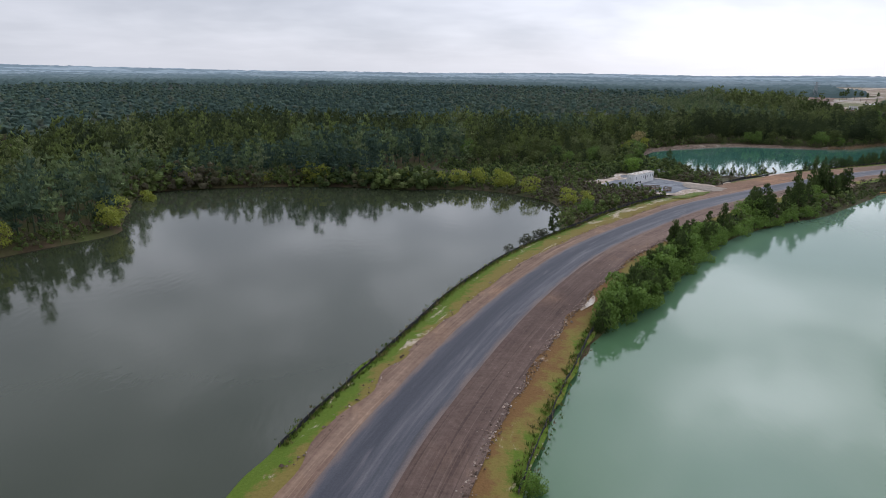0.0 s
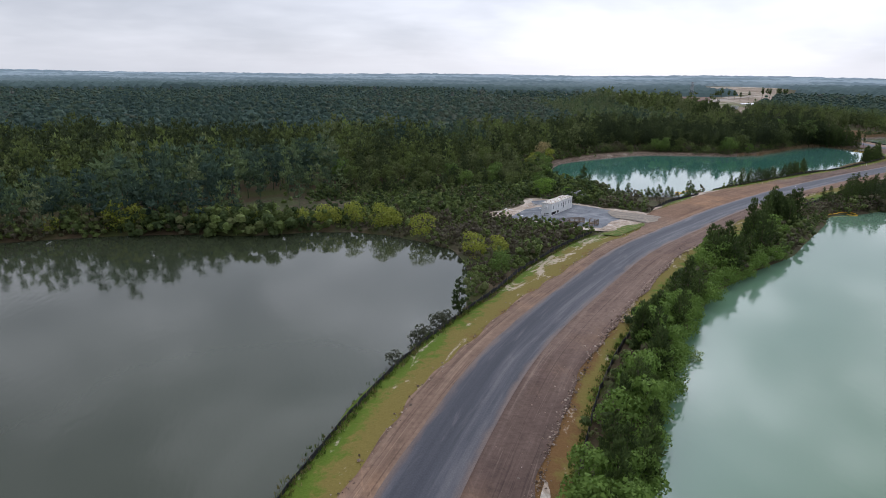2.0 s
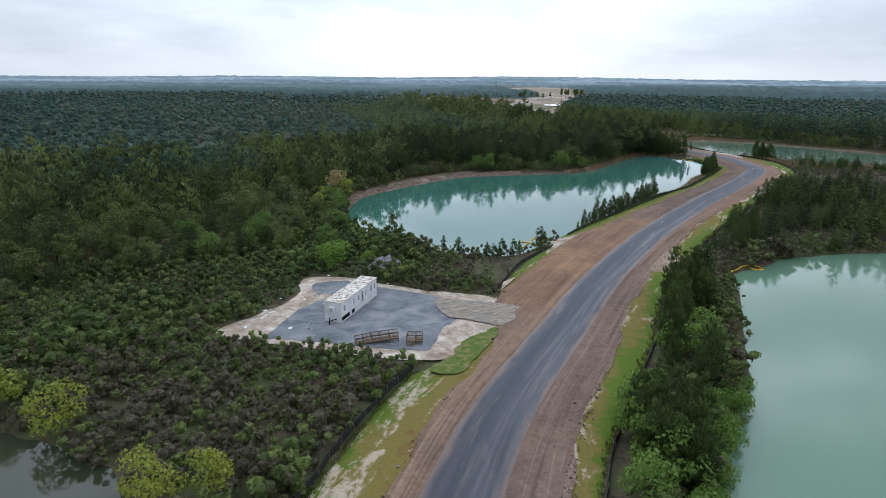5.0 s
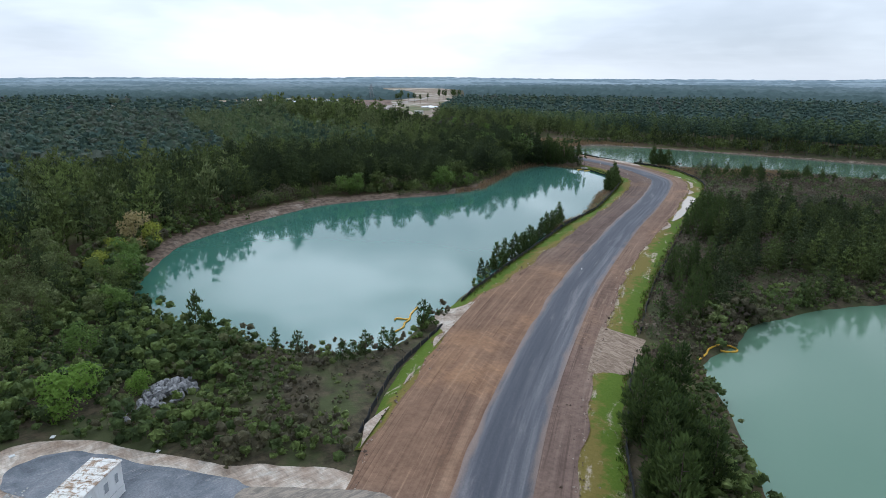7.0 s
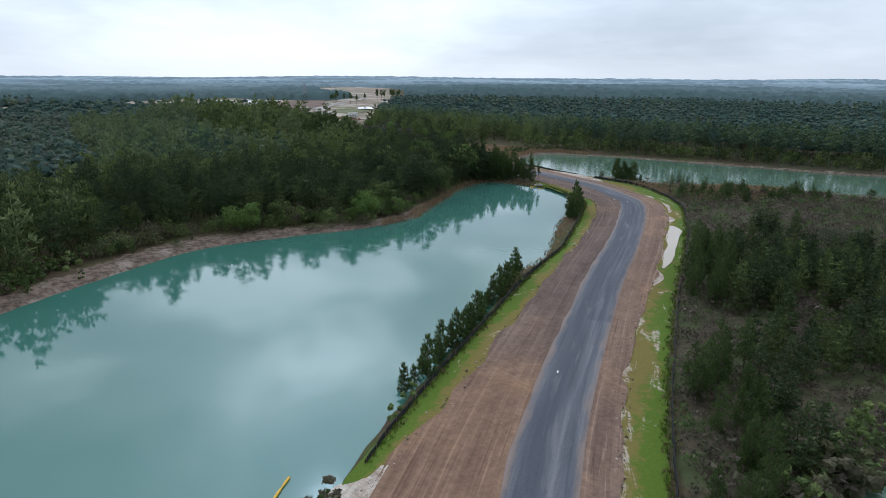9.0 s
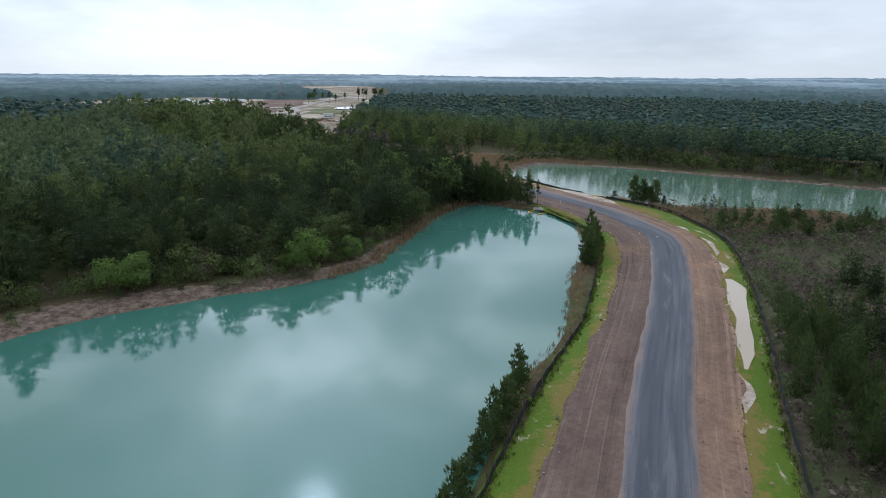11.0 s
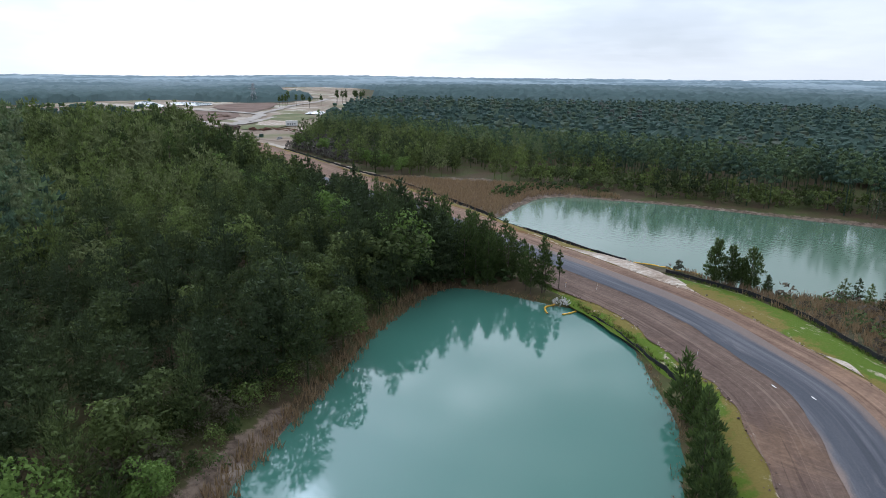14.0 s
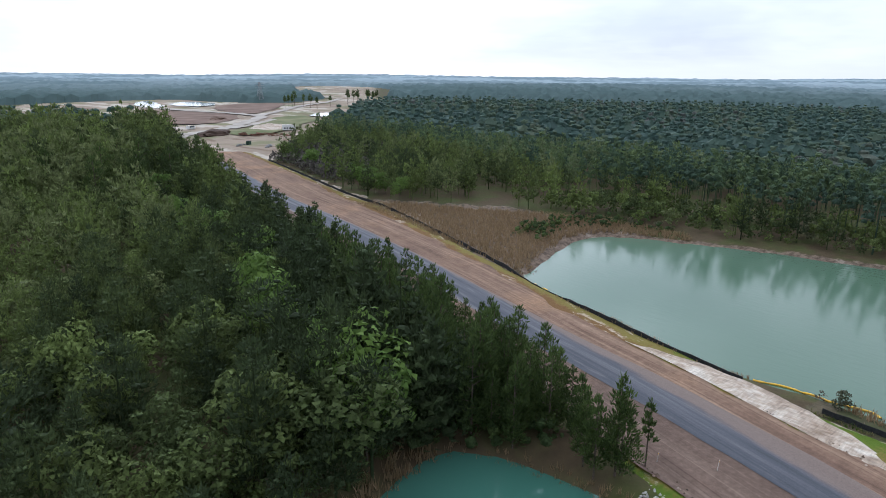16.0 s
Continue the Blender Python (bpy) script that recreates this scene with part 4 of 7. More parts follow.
near = np.concatenate([jittered(rng, -170, 520, 60, 760, 5.2), jittered(rng, 305, 362, 385, 560, 5.5), jittered(rng, 160, 300, 230, 300, 5.5), jittered(rng, 292, 332, 382, 424, 4.0)])
zn, shore, sn, offn = level(near)
edge = np.where(offn > 0, np.where(sn > 745, table(LEFT_DIRT, sn), table(LEFT_VERGE, sn)), table(RIGHT_VERGE, sn)) + 1.4
free = (shore > 1.0) & ((np.abs(offn) > edge) | (sn < 2)) & (depth_in(pad_line, near, 12) > 2.5) & (depth_in(clear_line, near, 10) > 3)
xn, yn = near.T
shrubland = inside(SHRUBLAND, near)
mid_d, far_d, east_d, west_d = (depth_in(SHORES[k], near, 60) for k in (2, 3, 1, 0))
pen = (offn < -10) & (sn > 508) & (sn < 742) & (xn < 400) & (far_d > 0) & (yn < 385)
pen_pine = pen & (((smooth_noise(near, 0.05, 3) > -0.8) & ((east_d < 30) | ((offn > -82) & (sn < 640) & (smooth_noise(near, 0.06, 6) > -0.3)) | ((far_d < 12) & (yn < 345) & (smooth_noise(near, 0.3, 5) > -0.2)))) | (smooth_noise(near, 0.09, 13) > 0.75)) & (offn < -16.5)
marsh = (xn > 352) & (yn > 425) & (offn < -10) & (yn < 578 - (xn - 352) * 1.6)
SETBACK = lambda x: np.interp(x, [100, 128, 160, 180, 200, 222, 258], [5, 9, 12, 14.5, 11.5, 9, 5.5])
bank_free = ~(((mid_d < SETBACK(xn)) & (offn > 30) & (yn > 330) & (xn < 258)) | ((far_d < 7) & (xn > 385)))
band = (offn < 0) & (sn < 510)
row_left = (offn > 0) & (offn < np.where(sn < 560, 36, 24)) & (sn > 505) & (sn < 735)
meadow_n = ((xn - 2) / 19) ** 2 + ((yn - 258) / 15) ** 2 < 1
forest = free & ~((xn > 15) & (xn < 66) & (yn > 140) & (yn < 246)) & ~(meadow_n & (rng.random(len(near)) < 0.93)) & (np.hypot(xn - 105, yn - 333) > 13) & ~((xn > 335) & (xn < 366) & (offn < -10) & (yn < 434)) & ~shrubland & ~pen & ~marsh & bank_free & ~band & ~row_left & (yn > 100)
open_wood = (offn < -20) & (sn > 840) & (xn < 480) & (smooth_noise(near, 0.03, 9) > 0.1)
pine_at = (forest & ~(open_wood & (rng.random(len(near)) < 0.6))) | (free & pen_pine)
reach_n = np.abs(offn)

YOUNG = [pine(40 + k, 12.0, (2.7, 2.4, 3.0, 2.5)[k], (0.06, 0.14, 0.04, 0.2)[k], 24, 1400, 0.38, (0.6, 0.8, 0.5, 0.7)[k], slim=0.25) for k in range(4)]
NEAR_PINES = [pine(50 + k, 1.0, (0.23, 0.26, 0.21, 0.27)[k], (0.20, 0.30, 0.16, 0.26)[k], 22, 1250, 0.026, (0.5, 0.5, 0.6, 0.5)[k], slim=0.25, dome=(3.0, 3.6, 1.9, 3.2)[k], core=0.3) for k in range(4)]
NEAR_LEAFY = [domed(45 + k, 0.95, (0.26, 0.23)[k], 0.2, 14, 1100, 0.020, squash=0.8) for k in range(2)]
MATURE = [join(*pine(150 + k, 1.0, (0.24, 0.27, 0.22, 0.25)[k], (0.24, 0.32, 0.2, 0.2)[k], 11, 190, 0.052, (0.45, 0.4, 0.6, 0.5)[k], slim=0.34, dome=(2.6, 3.2, 1.8, 3.0)[k], core=0.36)) for k in range(4)]
YOUNG_STUFF = [pine(54 + k, 1.0, (0.24, 0.22, 0.25)[k], 0.1, 19, 460, 0.040, (0.6, 0.75, 0.5)[k], core=0.45) for k in range(3)]
MATURE_MID = [join(*pine(60 + k, 1.0, (0.25, 0.28, 0.22)[k], (0.24, 0.34, 0.2)[k], 7, 92, 0.066, (0.5, 0.4, 0.7)[k], slim=0.42, dome=(2.6, 3.4, 1.8)[k], core=0.5)) for k in range(3)]
MATURE_FINE = [pine(165 + k, 1.0, (0.25, 0.28, 0.22)[k], 0.22, 9, 120, 0.064, (0.5, 0.4, 0.7)[k], False, slim=0.4, dome=(2.6, 3.4, 1.8)[k], core=0.5) for k in range(3)]
MATURE_LOW = [crowned(65 + k, 1.0, (0.25, 0.28, 0.22)[k], 0.34, 4, 22, 0.06, (0.5, 0.4, 0.7)[k], (2.6, 3.4, 1.8)[k], 0.0, 0.85, 0.72, 0.30) for k in range(3)]
MATURE_FAR = [crowned(70 + k, 1.0, (0.27, 0.25, 0.29)[k], 0.42, 3, 8, 0.08, (0.5, 0.7, 0.4)[k], base=0.40) for k in range(3)]
TALL = [crowned(80 + k, 1.0, (0.16, 0.19, 0.15)[k], (0.5, 0.56, 0.46)[k], 9, 110, 0.026, 0.5, 2.4, 0.010, 0.95, 0.5) for k in range(3)]
UNDER = [domed(86 + k, 1.0, (0.5, 0.42, 0.36)[k], (0.05, 0.1, 0.2)[k], 8, 120, 0.075, wood=False, squash=0.8) for k in range(3)]
BROAD = [domed(90 + k, 8.0, (2.9, 2.5, 3.3)[k], 0.15, 15, 950, 0.24, squash=0.8) for k in range(3)]
WILLOWY = [domed(95 + k, 5.5, (2.3, 2.0)[k], 0.02, 12, 800, 0.2, squash=0.85) for k in range(2)]
SHRUBS = [crowned(110 + k, 1.0, (0.85, 0.7, 0.95, 0.75)[k], 0.08, 5, 72, 0.09, (0.5, 0.6, 0.45, 0.7)[k], 2.4, 0.0, 0.95, 0.42) for k in range(4)]
SCRUBS = [domed(120 + k, 1.0, 1.0, 0.0, 6, 34, 0.155, wood=False, squash=0.7) for k in range(4)]
heights_n = rng.uniform(9.5, 14.0, len(near)) * np.where(pen, np.where(far_d < 14, 0.45, 0.64), 1.0) * np.where(band, 0.62, 1.0) + 1.2 * smooth_noise(near, 0.04, 4)
edge_nw = np.clip(depth_in(SHRUBLAND, near, 40) / 30, 0, 1)
heights_n = np.where((xn < 125) & (yn > 200) & (yn < 340), heights_n * (0.55 + 0.45 * edge_nw), heights_n)
heights_n = np.where((offn > 0) & (offn < 26) & (sn > 735), heights_n * 0.85, heights_n)
leafy_n = (rng.random(len(near)) < 0.24 + 0.2 * smooth_noise(near, 0.03, 8) + 0.25 * ((yn < 345) & (xn < 130)) + 0.16 * ((xn > 215) & (yn > 400) & (offn > 36))) & ~pen_pine
turn_n = rng.random(len(near)) * 6.28
tall_n = (rng.random(len(near)) < 0.22) & ~pen & (offn > 20)
heights_n = np.where(tall_n, heights_n * 1.32, heights_n)
wide_n = rng.uniform(0.92, 1.28, len(near))

P3 = np.c_[near, zn]
leafy_n &= ~((offn > 0) & (offn < 34) & (sn > 735)) & ~pen
young = pen | ((offn > 0) & (offn < 34) & (sn > 735))
ridge_n = (xn > 285) & (xn < 412) & (yn > 555) & (offn > 0)
heights_n = np.where(ridge_n, heights_n * 1.4, heights_n)
# regional shifts paint haze into farther trees and shade into nearer ones
tone_n = np.clip(np.where(leafy_n, rng.uniform(0.55, 1.0, len(near)), rng.uniform(0.0, 0.62, len(near))) + 0.1 * smooth_noise(near, 0.05, 15) + 0.16 * ((yn < 345) & (xn < 130)) - 0.15 * (xn < 5) - 0.16 * ((xn < 75) & (yn > 225)) + 0.24 * (xn > 150) * (yn > 385) * np.clip((yn - 435) / 60, 0, 1) + 0.14 * ((offn > 38) & (yn > 430)) + rng.normal(size=len(near)) * 0.10 - 0.10 * ((xn > 165) & (yn > 365) & (yn < 440) & (offn > 0)) - 0.10 * ((offn > 0) & (offn < 40) & (sn > 735)) + 0.12 * np.clip((reach_n - 90) / 60, 0, 1) - 0.13 * ((offn > 0) & (yn > 365) & (xn > 150) & (yn < 520)), 0, 0.93)

# young pines nearest the road as things, the rest of the wood as stuff
corner = (sn > 497) & (sn < 522) & (offn < 0) & (offn > -27)
k = np.flatnonzero(pine_at & young & ~leafy_n & ~corner & (sn > 280) & (reach_n < 75))
k = k[np.argsort(reach_n[k] + 20 * (sn[k] > 820))]
thing_pines, rest_pines = k[:150], k[150:]
pine_kinds = [(tree_thing("pine_tree", s, PINE, "dark green young pine with a straight brown trunk", "pine tree", "pines along the road"), 12.0) for s in YOUNG]
put_trees(pine_kinds, P3[thing_pines], heights_n[thing_pines], turn_n[thing_pines], rng.integers(0, 4, len(thing_pines)))
wood_of = lambda shapes, k, grow=1.0: scatter(shapes, P3[k], heights_n[k] * grow, turn_n[k], rng.integers(0, len(shapes), len(k)), tone_n[k], heights_n[k] * grow * wide_n[k])
stuff("pine_wood", wood_of([join(*s) for s in YOUNG_STUFF], rest_pines), FOREST, "dense dark green young pines beside the road", "pine wood")
fine = (reach_n < 95) | ((xn > 92) & (yn > 335) & (yn < 465) & (offn > 0)) | ((xn > 15) & (xn < 125) & (yn > 250) & (yn < 360))
k = np.flatnonzero(pine_at & ~young & fine & (sn > 200))
near_leaf = k[leafy_n[k]][np.argsort(reach_n[k[leafy_n[k]]])][:60]
leaf_kinds = [(tree_thing("broadleaf_tree", s, LEAF, "broadleaf tree with fresh green spring leaves", "tree", "broadleaf trees in the wood"), 8.0) for s in BROAD]
put_trees(leaf_kinds, P3[near_leaf], heights_n[near_leaf] * 0.75, turn_n[near_leaf], rng.integers(0, 3, len(near_leaf)))
k = np.setdiff1d(k, near_leaf)
close = ((xn[k] > 150) & (yn[k] > 365) & (yn[k] < 480) & (offn[k] > 0) & ((offn[k] < 90) | (yn[k] < 440))) | ((xn[k] < 118) & (yn[k] > 225) & (yn[k] < 345) & (depth_in(SHRUBLAND, near[k], 60) < 32))
a = k[close]
stuff("pine_wood", wood_of([join(*s) for s in NEAR_PINES], a[~leafy_n[a]]), FOREST, "dark rounded pines crowded behind the teal lake", "pine wood")
stuff("leafy_wood", wood_of([join(*s) for s in NEAR_LEAFY], a[leafy_n[a]], 0.85), FOREST, "fresh green broadleaf trees among the pines", "woodland")
k = k[~close]
stuff("mixed_wood", wood_of(MATURE, k), FOREST, "dark pines and fresh green broadleaf trees close together", "woodland")
k = np.flatnonzero(pine_at & ~young & ~fine & (sn > 200))
tall = (xn[k] > 380) & (far_d[k] < 60)
m, l = k[~tall & (reach_n[k] < 170)], k[~tall & (reach_n[k] >= 170)]
stuff("mixed_wood", wood_of(MATURE_MID, m), FOREST_HALF_HAZED, "mixed pine and broadleaf forest behind the lakes", "forest")
a = (xn[l] < 70) & (yn[l] < 430)
stuff("mixed_wood", wood_of(MATURE_FINE, l[a], 1.05), FOREST, "dark green forest behind the murky lake", "forest")
l = l[~a]
stuff("mixed_wood", wood_of(MATURE_LOW, l, 1.05), FOREST_HAZED, "dark green forest far behind the lakes", "forest")
k = k[~tall | (rng.random(len(k)) < 0.62)]
tall = (xn[k] > 380) & (far_d[k] < 60)
# tall pines' tone raised to paint haze over them
tone_n[k[tall]] = np.clip(tone_n[k[tall]] + 0.12, 0.2, 0.72)
stuff("pine_wood", wood_of(TALL, k[tall], 1.45), FOREST_HALF_HAZED, "tall pines with bare trunks behind the far lake", "pine forest")

u = jittered(rng, 380, 500, 225, 560, 4.2)
zu, su, _, ou = level(u)
ud = depth_in(SHORES[3], u, 60)
sel = (su > 4) & (ou < -20) & (ud > 5) & (ud < 34) & ~((u[:, 0] < 418) & (u[:, 1] > 425)) & (rng.random(len(u)) < 0.9)
u, zu, ud = u[sel], zu[sel], ud[sel]
hu = rng.uniform(1.5, 6.0, len(u)) * np.clip(0.5 + ud / 18, 0, 1.25)
stuff("undergrowth", scatter(UNDER, np.c_[u, zu - 0.05], hu, rng.random(len(u)) * 6.28, rng.integers(0, 3, len(u)), np.clip(rng.uniform(0.25, 1.0, len(u)), 0, 1), hu), FOREST, "leafy undergrowth and young trees below tall pines", "undergrowth")

# the wood farther off
far = jittered(rng, -900, 1200, 60, 1300, 10.4)
box = (far[:, 0] > -172) & (far[:, 0] < 522) & (far[:, 1] < 762)
bearing = np.degrees(np.arctan2(far[:, 0] - 60, far[:, 1] - 60))
dist = np.hypot(far[:, 0] - 130, far[:, 1] - 230)
ok = ~box & (bearing > -44) & (bearing < 88) & (dist < 1020) & (depth_in(clear_line, far, 30) > 4)
sparse = smooth_noise(far, 0.012, 21) > 0.95
ok &= (dist < 750) | (rng.random(len(far)) < 0.6)
far = far[ok & ~(sparse & (rng.random(len(far)) < 0.75))]
zf = level(far)[0]
hf = rng.uniform(10, 15, len(far)) * np.where((far[:, 0] > 240) & (far[:, 0] < 412) & (far[:, 1] < 960), 1.35, 1.0) + 2.0 * smooth_noise(far, 0.01, 22)
# tones raised a little to paint haze into the far crowns
tone_f = np.clip(0.12 + rng.random(len(far)) ** 1.3 * 0.85 + 0.12 * smooth_noise(far, 0.02, 25), 0, 1)
stuff("far_woods", scatter(MATURE_FAR, np.c_[far, zf], hf, rng.random(len(far)) * 6.28, rng.integers(0, 3, len(far)), tone_f, hf * 1.2), FOREST_HAZED, "endless dark pine forest running to the horizon", "forest")


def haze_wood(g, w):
    # aerial haze painted into the base colour, growing with distance
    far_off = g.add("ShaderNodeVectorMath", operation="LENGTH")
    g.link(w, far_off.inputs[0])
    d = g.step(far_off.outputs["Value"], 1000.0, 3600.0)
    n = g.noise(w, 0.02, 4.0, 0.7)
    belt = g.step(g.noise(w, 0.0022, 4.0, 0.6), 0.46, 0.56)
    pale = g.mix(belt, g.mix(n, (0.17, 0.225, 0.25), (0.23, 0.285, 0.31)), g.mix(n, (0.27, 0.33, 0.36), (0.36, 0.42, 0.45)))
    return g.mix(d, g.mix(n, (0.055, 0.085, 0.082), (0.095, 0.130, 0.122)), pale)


DISTANCE = material("haze_coloured_woods", haze_wood, rough=1.0, spec=0.0)


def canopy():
    """The backdrop past the single trees: distant wooded land out to the horizon, with haze in its colour."""
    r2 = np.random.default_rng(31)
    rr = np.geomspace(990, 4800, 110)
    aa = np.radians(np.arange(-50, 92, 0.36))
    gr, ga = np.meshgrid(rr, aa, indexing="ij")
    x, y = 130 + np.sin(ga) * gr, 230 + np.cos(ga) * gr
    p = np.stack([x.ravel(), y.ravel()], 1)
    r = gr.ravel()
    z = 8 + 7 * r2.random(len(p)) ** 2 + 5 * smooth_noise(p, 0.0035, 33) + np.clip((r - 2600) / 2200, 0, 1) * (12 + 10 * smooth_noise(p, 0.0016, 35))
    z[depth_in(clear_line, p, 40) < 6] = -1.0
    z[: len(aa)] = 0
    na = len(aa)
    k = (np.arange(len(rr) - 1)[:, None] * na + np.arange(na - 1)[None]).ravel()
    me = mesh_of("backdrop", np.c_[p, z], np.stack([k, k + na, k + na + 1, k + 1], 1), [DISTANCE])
    tagged(new("backdrop", me), "distant woods along the horizon, painted pale blue for haze", "backdrop", kind="structure")


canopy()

BUSHES = [(-44, 236.5), (-40, 237.5), (-24, 237), (4, 234), (8.5, 234), (12, 233), (17.5, 233), (24.5, 227), (27, 226.5), (33.5, 218), (-8, 234), (-60, 235), (-75, 231), (-86, 228), (-84, 168), (-82, 163), (-97, 143), (-90, 205), (42.5, 197.5), (48.5, 197), (-15, 236)]
# shrubs and scrub
sp = jittered(rng, -100, 420, 100, 540, 1.85)
zs, shs, ss, os_ = level(sp)
es = np.where(os_ > 0, table(LEFT_VERGE, ss), table(RIGHT_VERGE, ss)) + 0.8
okk = (shs > 0.5) & (np.abs(os_) > es) & (depth_in(pad_line, sp, 10) > 0.9)
ins = inside(SHRUBLAND, sp)
ring = depth_in(SHRUBLAND, sp, 30)
nw = (sp[:, 0] < 125) & (sp[:, 1] > 205) & (sp[:, 1] < 350)
rocks = (np.hypot(sp[:, 0] - 94.6, sp[:, 1] - 265.0) < 5.2) | (np.hypot(sp[:, 0] - 90.4, sp[:, 1] - 263) < 3.0) | (np.hypot(sp[:, 0] - 83.9, sp[:, 1] - 266.5) < 4.6)
for bx, by in BUSHES:
    rocks |= np.hypot(sp[:, 0] - bx, sp[:, 1] - by) < 2.4
okk &= ~rocks
green = okk & ~((((sp[:, 0] - 2) / 17) ** 2 + ((sp[:, 1] - 258) / 13) ** 2 < 1) & (rng.random(len(sp)) < 0.9)) & (ins | (nw & (ring < 14) & (rng.random(len(sp)) < 0.8))) & ~((np.hypot(sp[:, 0] - 119, sp[:, 1] - 250) < 10) & (rng.random(len(sp)) < 0.4)) & (rng.random(len(sp)) < 0.95)
mid_s, far_s = depth_in(SHORES[2], sp, 30), depth_in(SHORES[3], sp, 30)
fringe = okk & ~ins & (shs < 7) & (ss < 512) & (rng.random(len(sp)) < 0.95)
fringe |= okk & ~ins & (os_ > 30) & (((mid_s > SETBACK(sp[:, 0]) - 3.0) & (mid_s < 15) & (rng.random(len(sp)) < 0.75)) | ((mid_s > 1.5) & (mid_s <= 4.5) & (rng.random(len(sp)) < 0.6 * (sp[:, 0] > 256) + 0.06 + 0.75 * ((sp[:, 0] > 203) & (sp[:, 0] < 226)))))
fringe |= okk & (os_ < -15) & (ss > 500) & (ss < 640) & (shs < 7) & (depth_in(SHORES[1], sp, 10) < 7) & (rng.random(len(sp)) < 0.85)
fringe |= okk & (sp[:, 0] > 385) & (far_s > 6) & (far_s < 16) & (rng.random(len(sp)) < 0.5)
fringe |= okk & (os_ > 0) & (os_ < 28) & (ss > 512) & (ss < 735) & (shs < 4) & (ss < 600) & (rng.random(len(sp)) < 0.8)
fringe |= okk & (os_ > 0) & (os_ < 30) & (ss > 748) & (rng.random(len(sp)) < 0.6)
penl = okk & (os_ < -10) & (ss > 505) & (ss < 745) & (sp[:, 1] < 390)
scrub = penl & (rng.random(len(sp)) < 0.9) & (sp[:, 0] < 372) & ((ss < 700) | (rng.random(len(sp)) < 0.35))
bank_k = np.flatnonzero(fringe & (os_ > 30) & (sp[:, 1] > 345) & (sp[:, 0] > 150) & (mid_s < 16))
k = np.setdiff1d(np.flatnonzero(green | fringe), bank_k)
hs = (rng.uniform(1.15, 2.1, len(sp)) + 1.5 * (rng.random(len(sp)) < 0.28) + np.where(nw & ~ins, 0.9, 0.0) + np.where((os_ > 30) & (sp[:, 1] > 345) & (mid_s > 5), 1.6, 0.0)) * np.where((ss < 450) & (sp[:, 1] > 205) & (shs < 7) & (sp[:, 0] < 20), 1.5, 1.0) * (1 + 0.3 * smooth_noise(sp, 0.08, 41)) * np.where(np.hypot(sp[:, 0] - 119, sp[:, 1] - 250) < 12, 0.55, 1.0)
hs = np.where((depth_in(pad_line, sp, 10) < 5) & (sp[:, 1] < 246), np.maximum(hs, rng.uniform(1.7, 2.6, len(sp))), hs)
S3 = np.c_[sp, zs - 0.05]
stuff("shrub_thicket", scatter(SHRUBS, S3[k], hs[k], rng.random(len(k)) * 6.28, rng.integers(0, 4, len(k)), np.clip(rng.random(len(k)) * 0.72 + 0.2 * smooth_noise(sp[k], 0.06, 43) + 0.34 * np.clip((236 - sp[k][:, 1] + 0.25 * (60 - sp[k][:, 0])) / 26, 0, 1) * (sp[k][:, 1] > 172) + 0.22 * (np.hypot(sp[k][:, 0] - 119, sp[k][:, 1] - 252) < 14) - 0.3 * (sp[k][:, 0] < 15) * (sp[k][:, 1] > 200) - 0.35 * (sp[k][:, 0] > 180) * (sp[k][:, 1] > 340), 0, 1)), SHRUB_STUFF, "dense thicket of green and brown shrubs round the pad", "shrubs")
BANK_SHRUBS = [domed(115 + j, 1.0, (0.7, 0.55, 0.8)[j], 0.0, 9, 260, 0.055, wood=False, squash=0.85) for j in range(3)]
stuff("bank_shrubs", scatter(BANK_SHRUBS, S3[bank_k], hs[bank_k], rng.random(len(bank_k)) * 6.28, rng.integers(0, 3, len(bank_k)), rng.random(len(bank_k)) * 0.9), SHRUB_STUFF, "green and brown shrubs on the teal lake's bank", "shrubs")
k = np.flatnonzero(scrub)
stuff("dry_scrub", scatter(SCRUBS, S3[k], hs[k] * 0.65, rng.random(len(k)) * 6.28, rng.integers(0, 4, len(k))), SCRUB_STUFF, "low brown scrub between the lakes", "scrub")

# ---- single trees and rows that stand out ----
def stand(pts):
    pts = np.array(pts, float)
    return np.c_[pts, level(pts)[0] - 0.05]


def kinds_of(name, shapes, own, mat, label, category, group):
    return [(tree_thing(name, s, mat, label, category, group), own) for s in shapes]


def row(kinds, pts, heights):
    pts = np.array(pts, float)
    put_trees(kinds, stand(pts), np.array(heights, float), rng.random(len(pts)) * 6.28, rng.integers(0, len(kinds), len(pts)))


# bank between the road and the green lake: pines and willowy bushes
s_band = np.sort(rng.uniform(303, 496, 140))
s_band = np.where((s_band > 401) & (s_band < 413), s_band + 14, s_band)
inner = table(RIGHT_VERGE, s_band) + np.where(s_band < 325, 1.2, np.where(s_band < 425, 3.0, 1.2))
band_pts = on_road(s_band, -(inner + rng.uniform(0, 1, 140) ** 1.2 * np.interp(s_band, [296, 345, 400, 440, 470, 496], [2.5, 5, 5, 8, 7.5, 5])))
dry_side = depth_in(SHORES[1], band_pts, 40) > np.where(s_band < 348, -1.2, 0.4)
is_pine = (rng.random(140) < np.where(s_band < 400, 0.48, 0.66)) | (s_band > 462)
sel = dry_side & is_pine
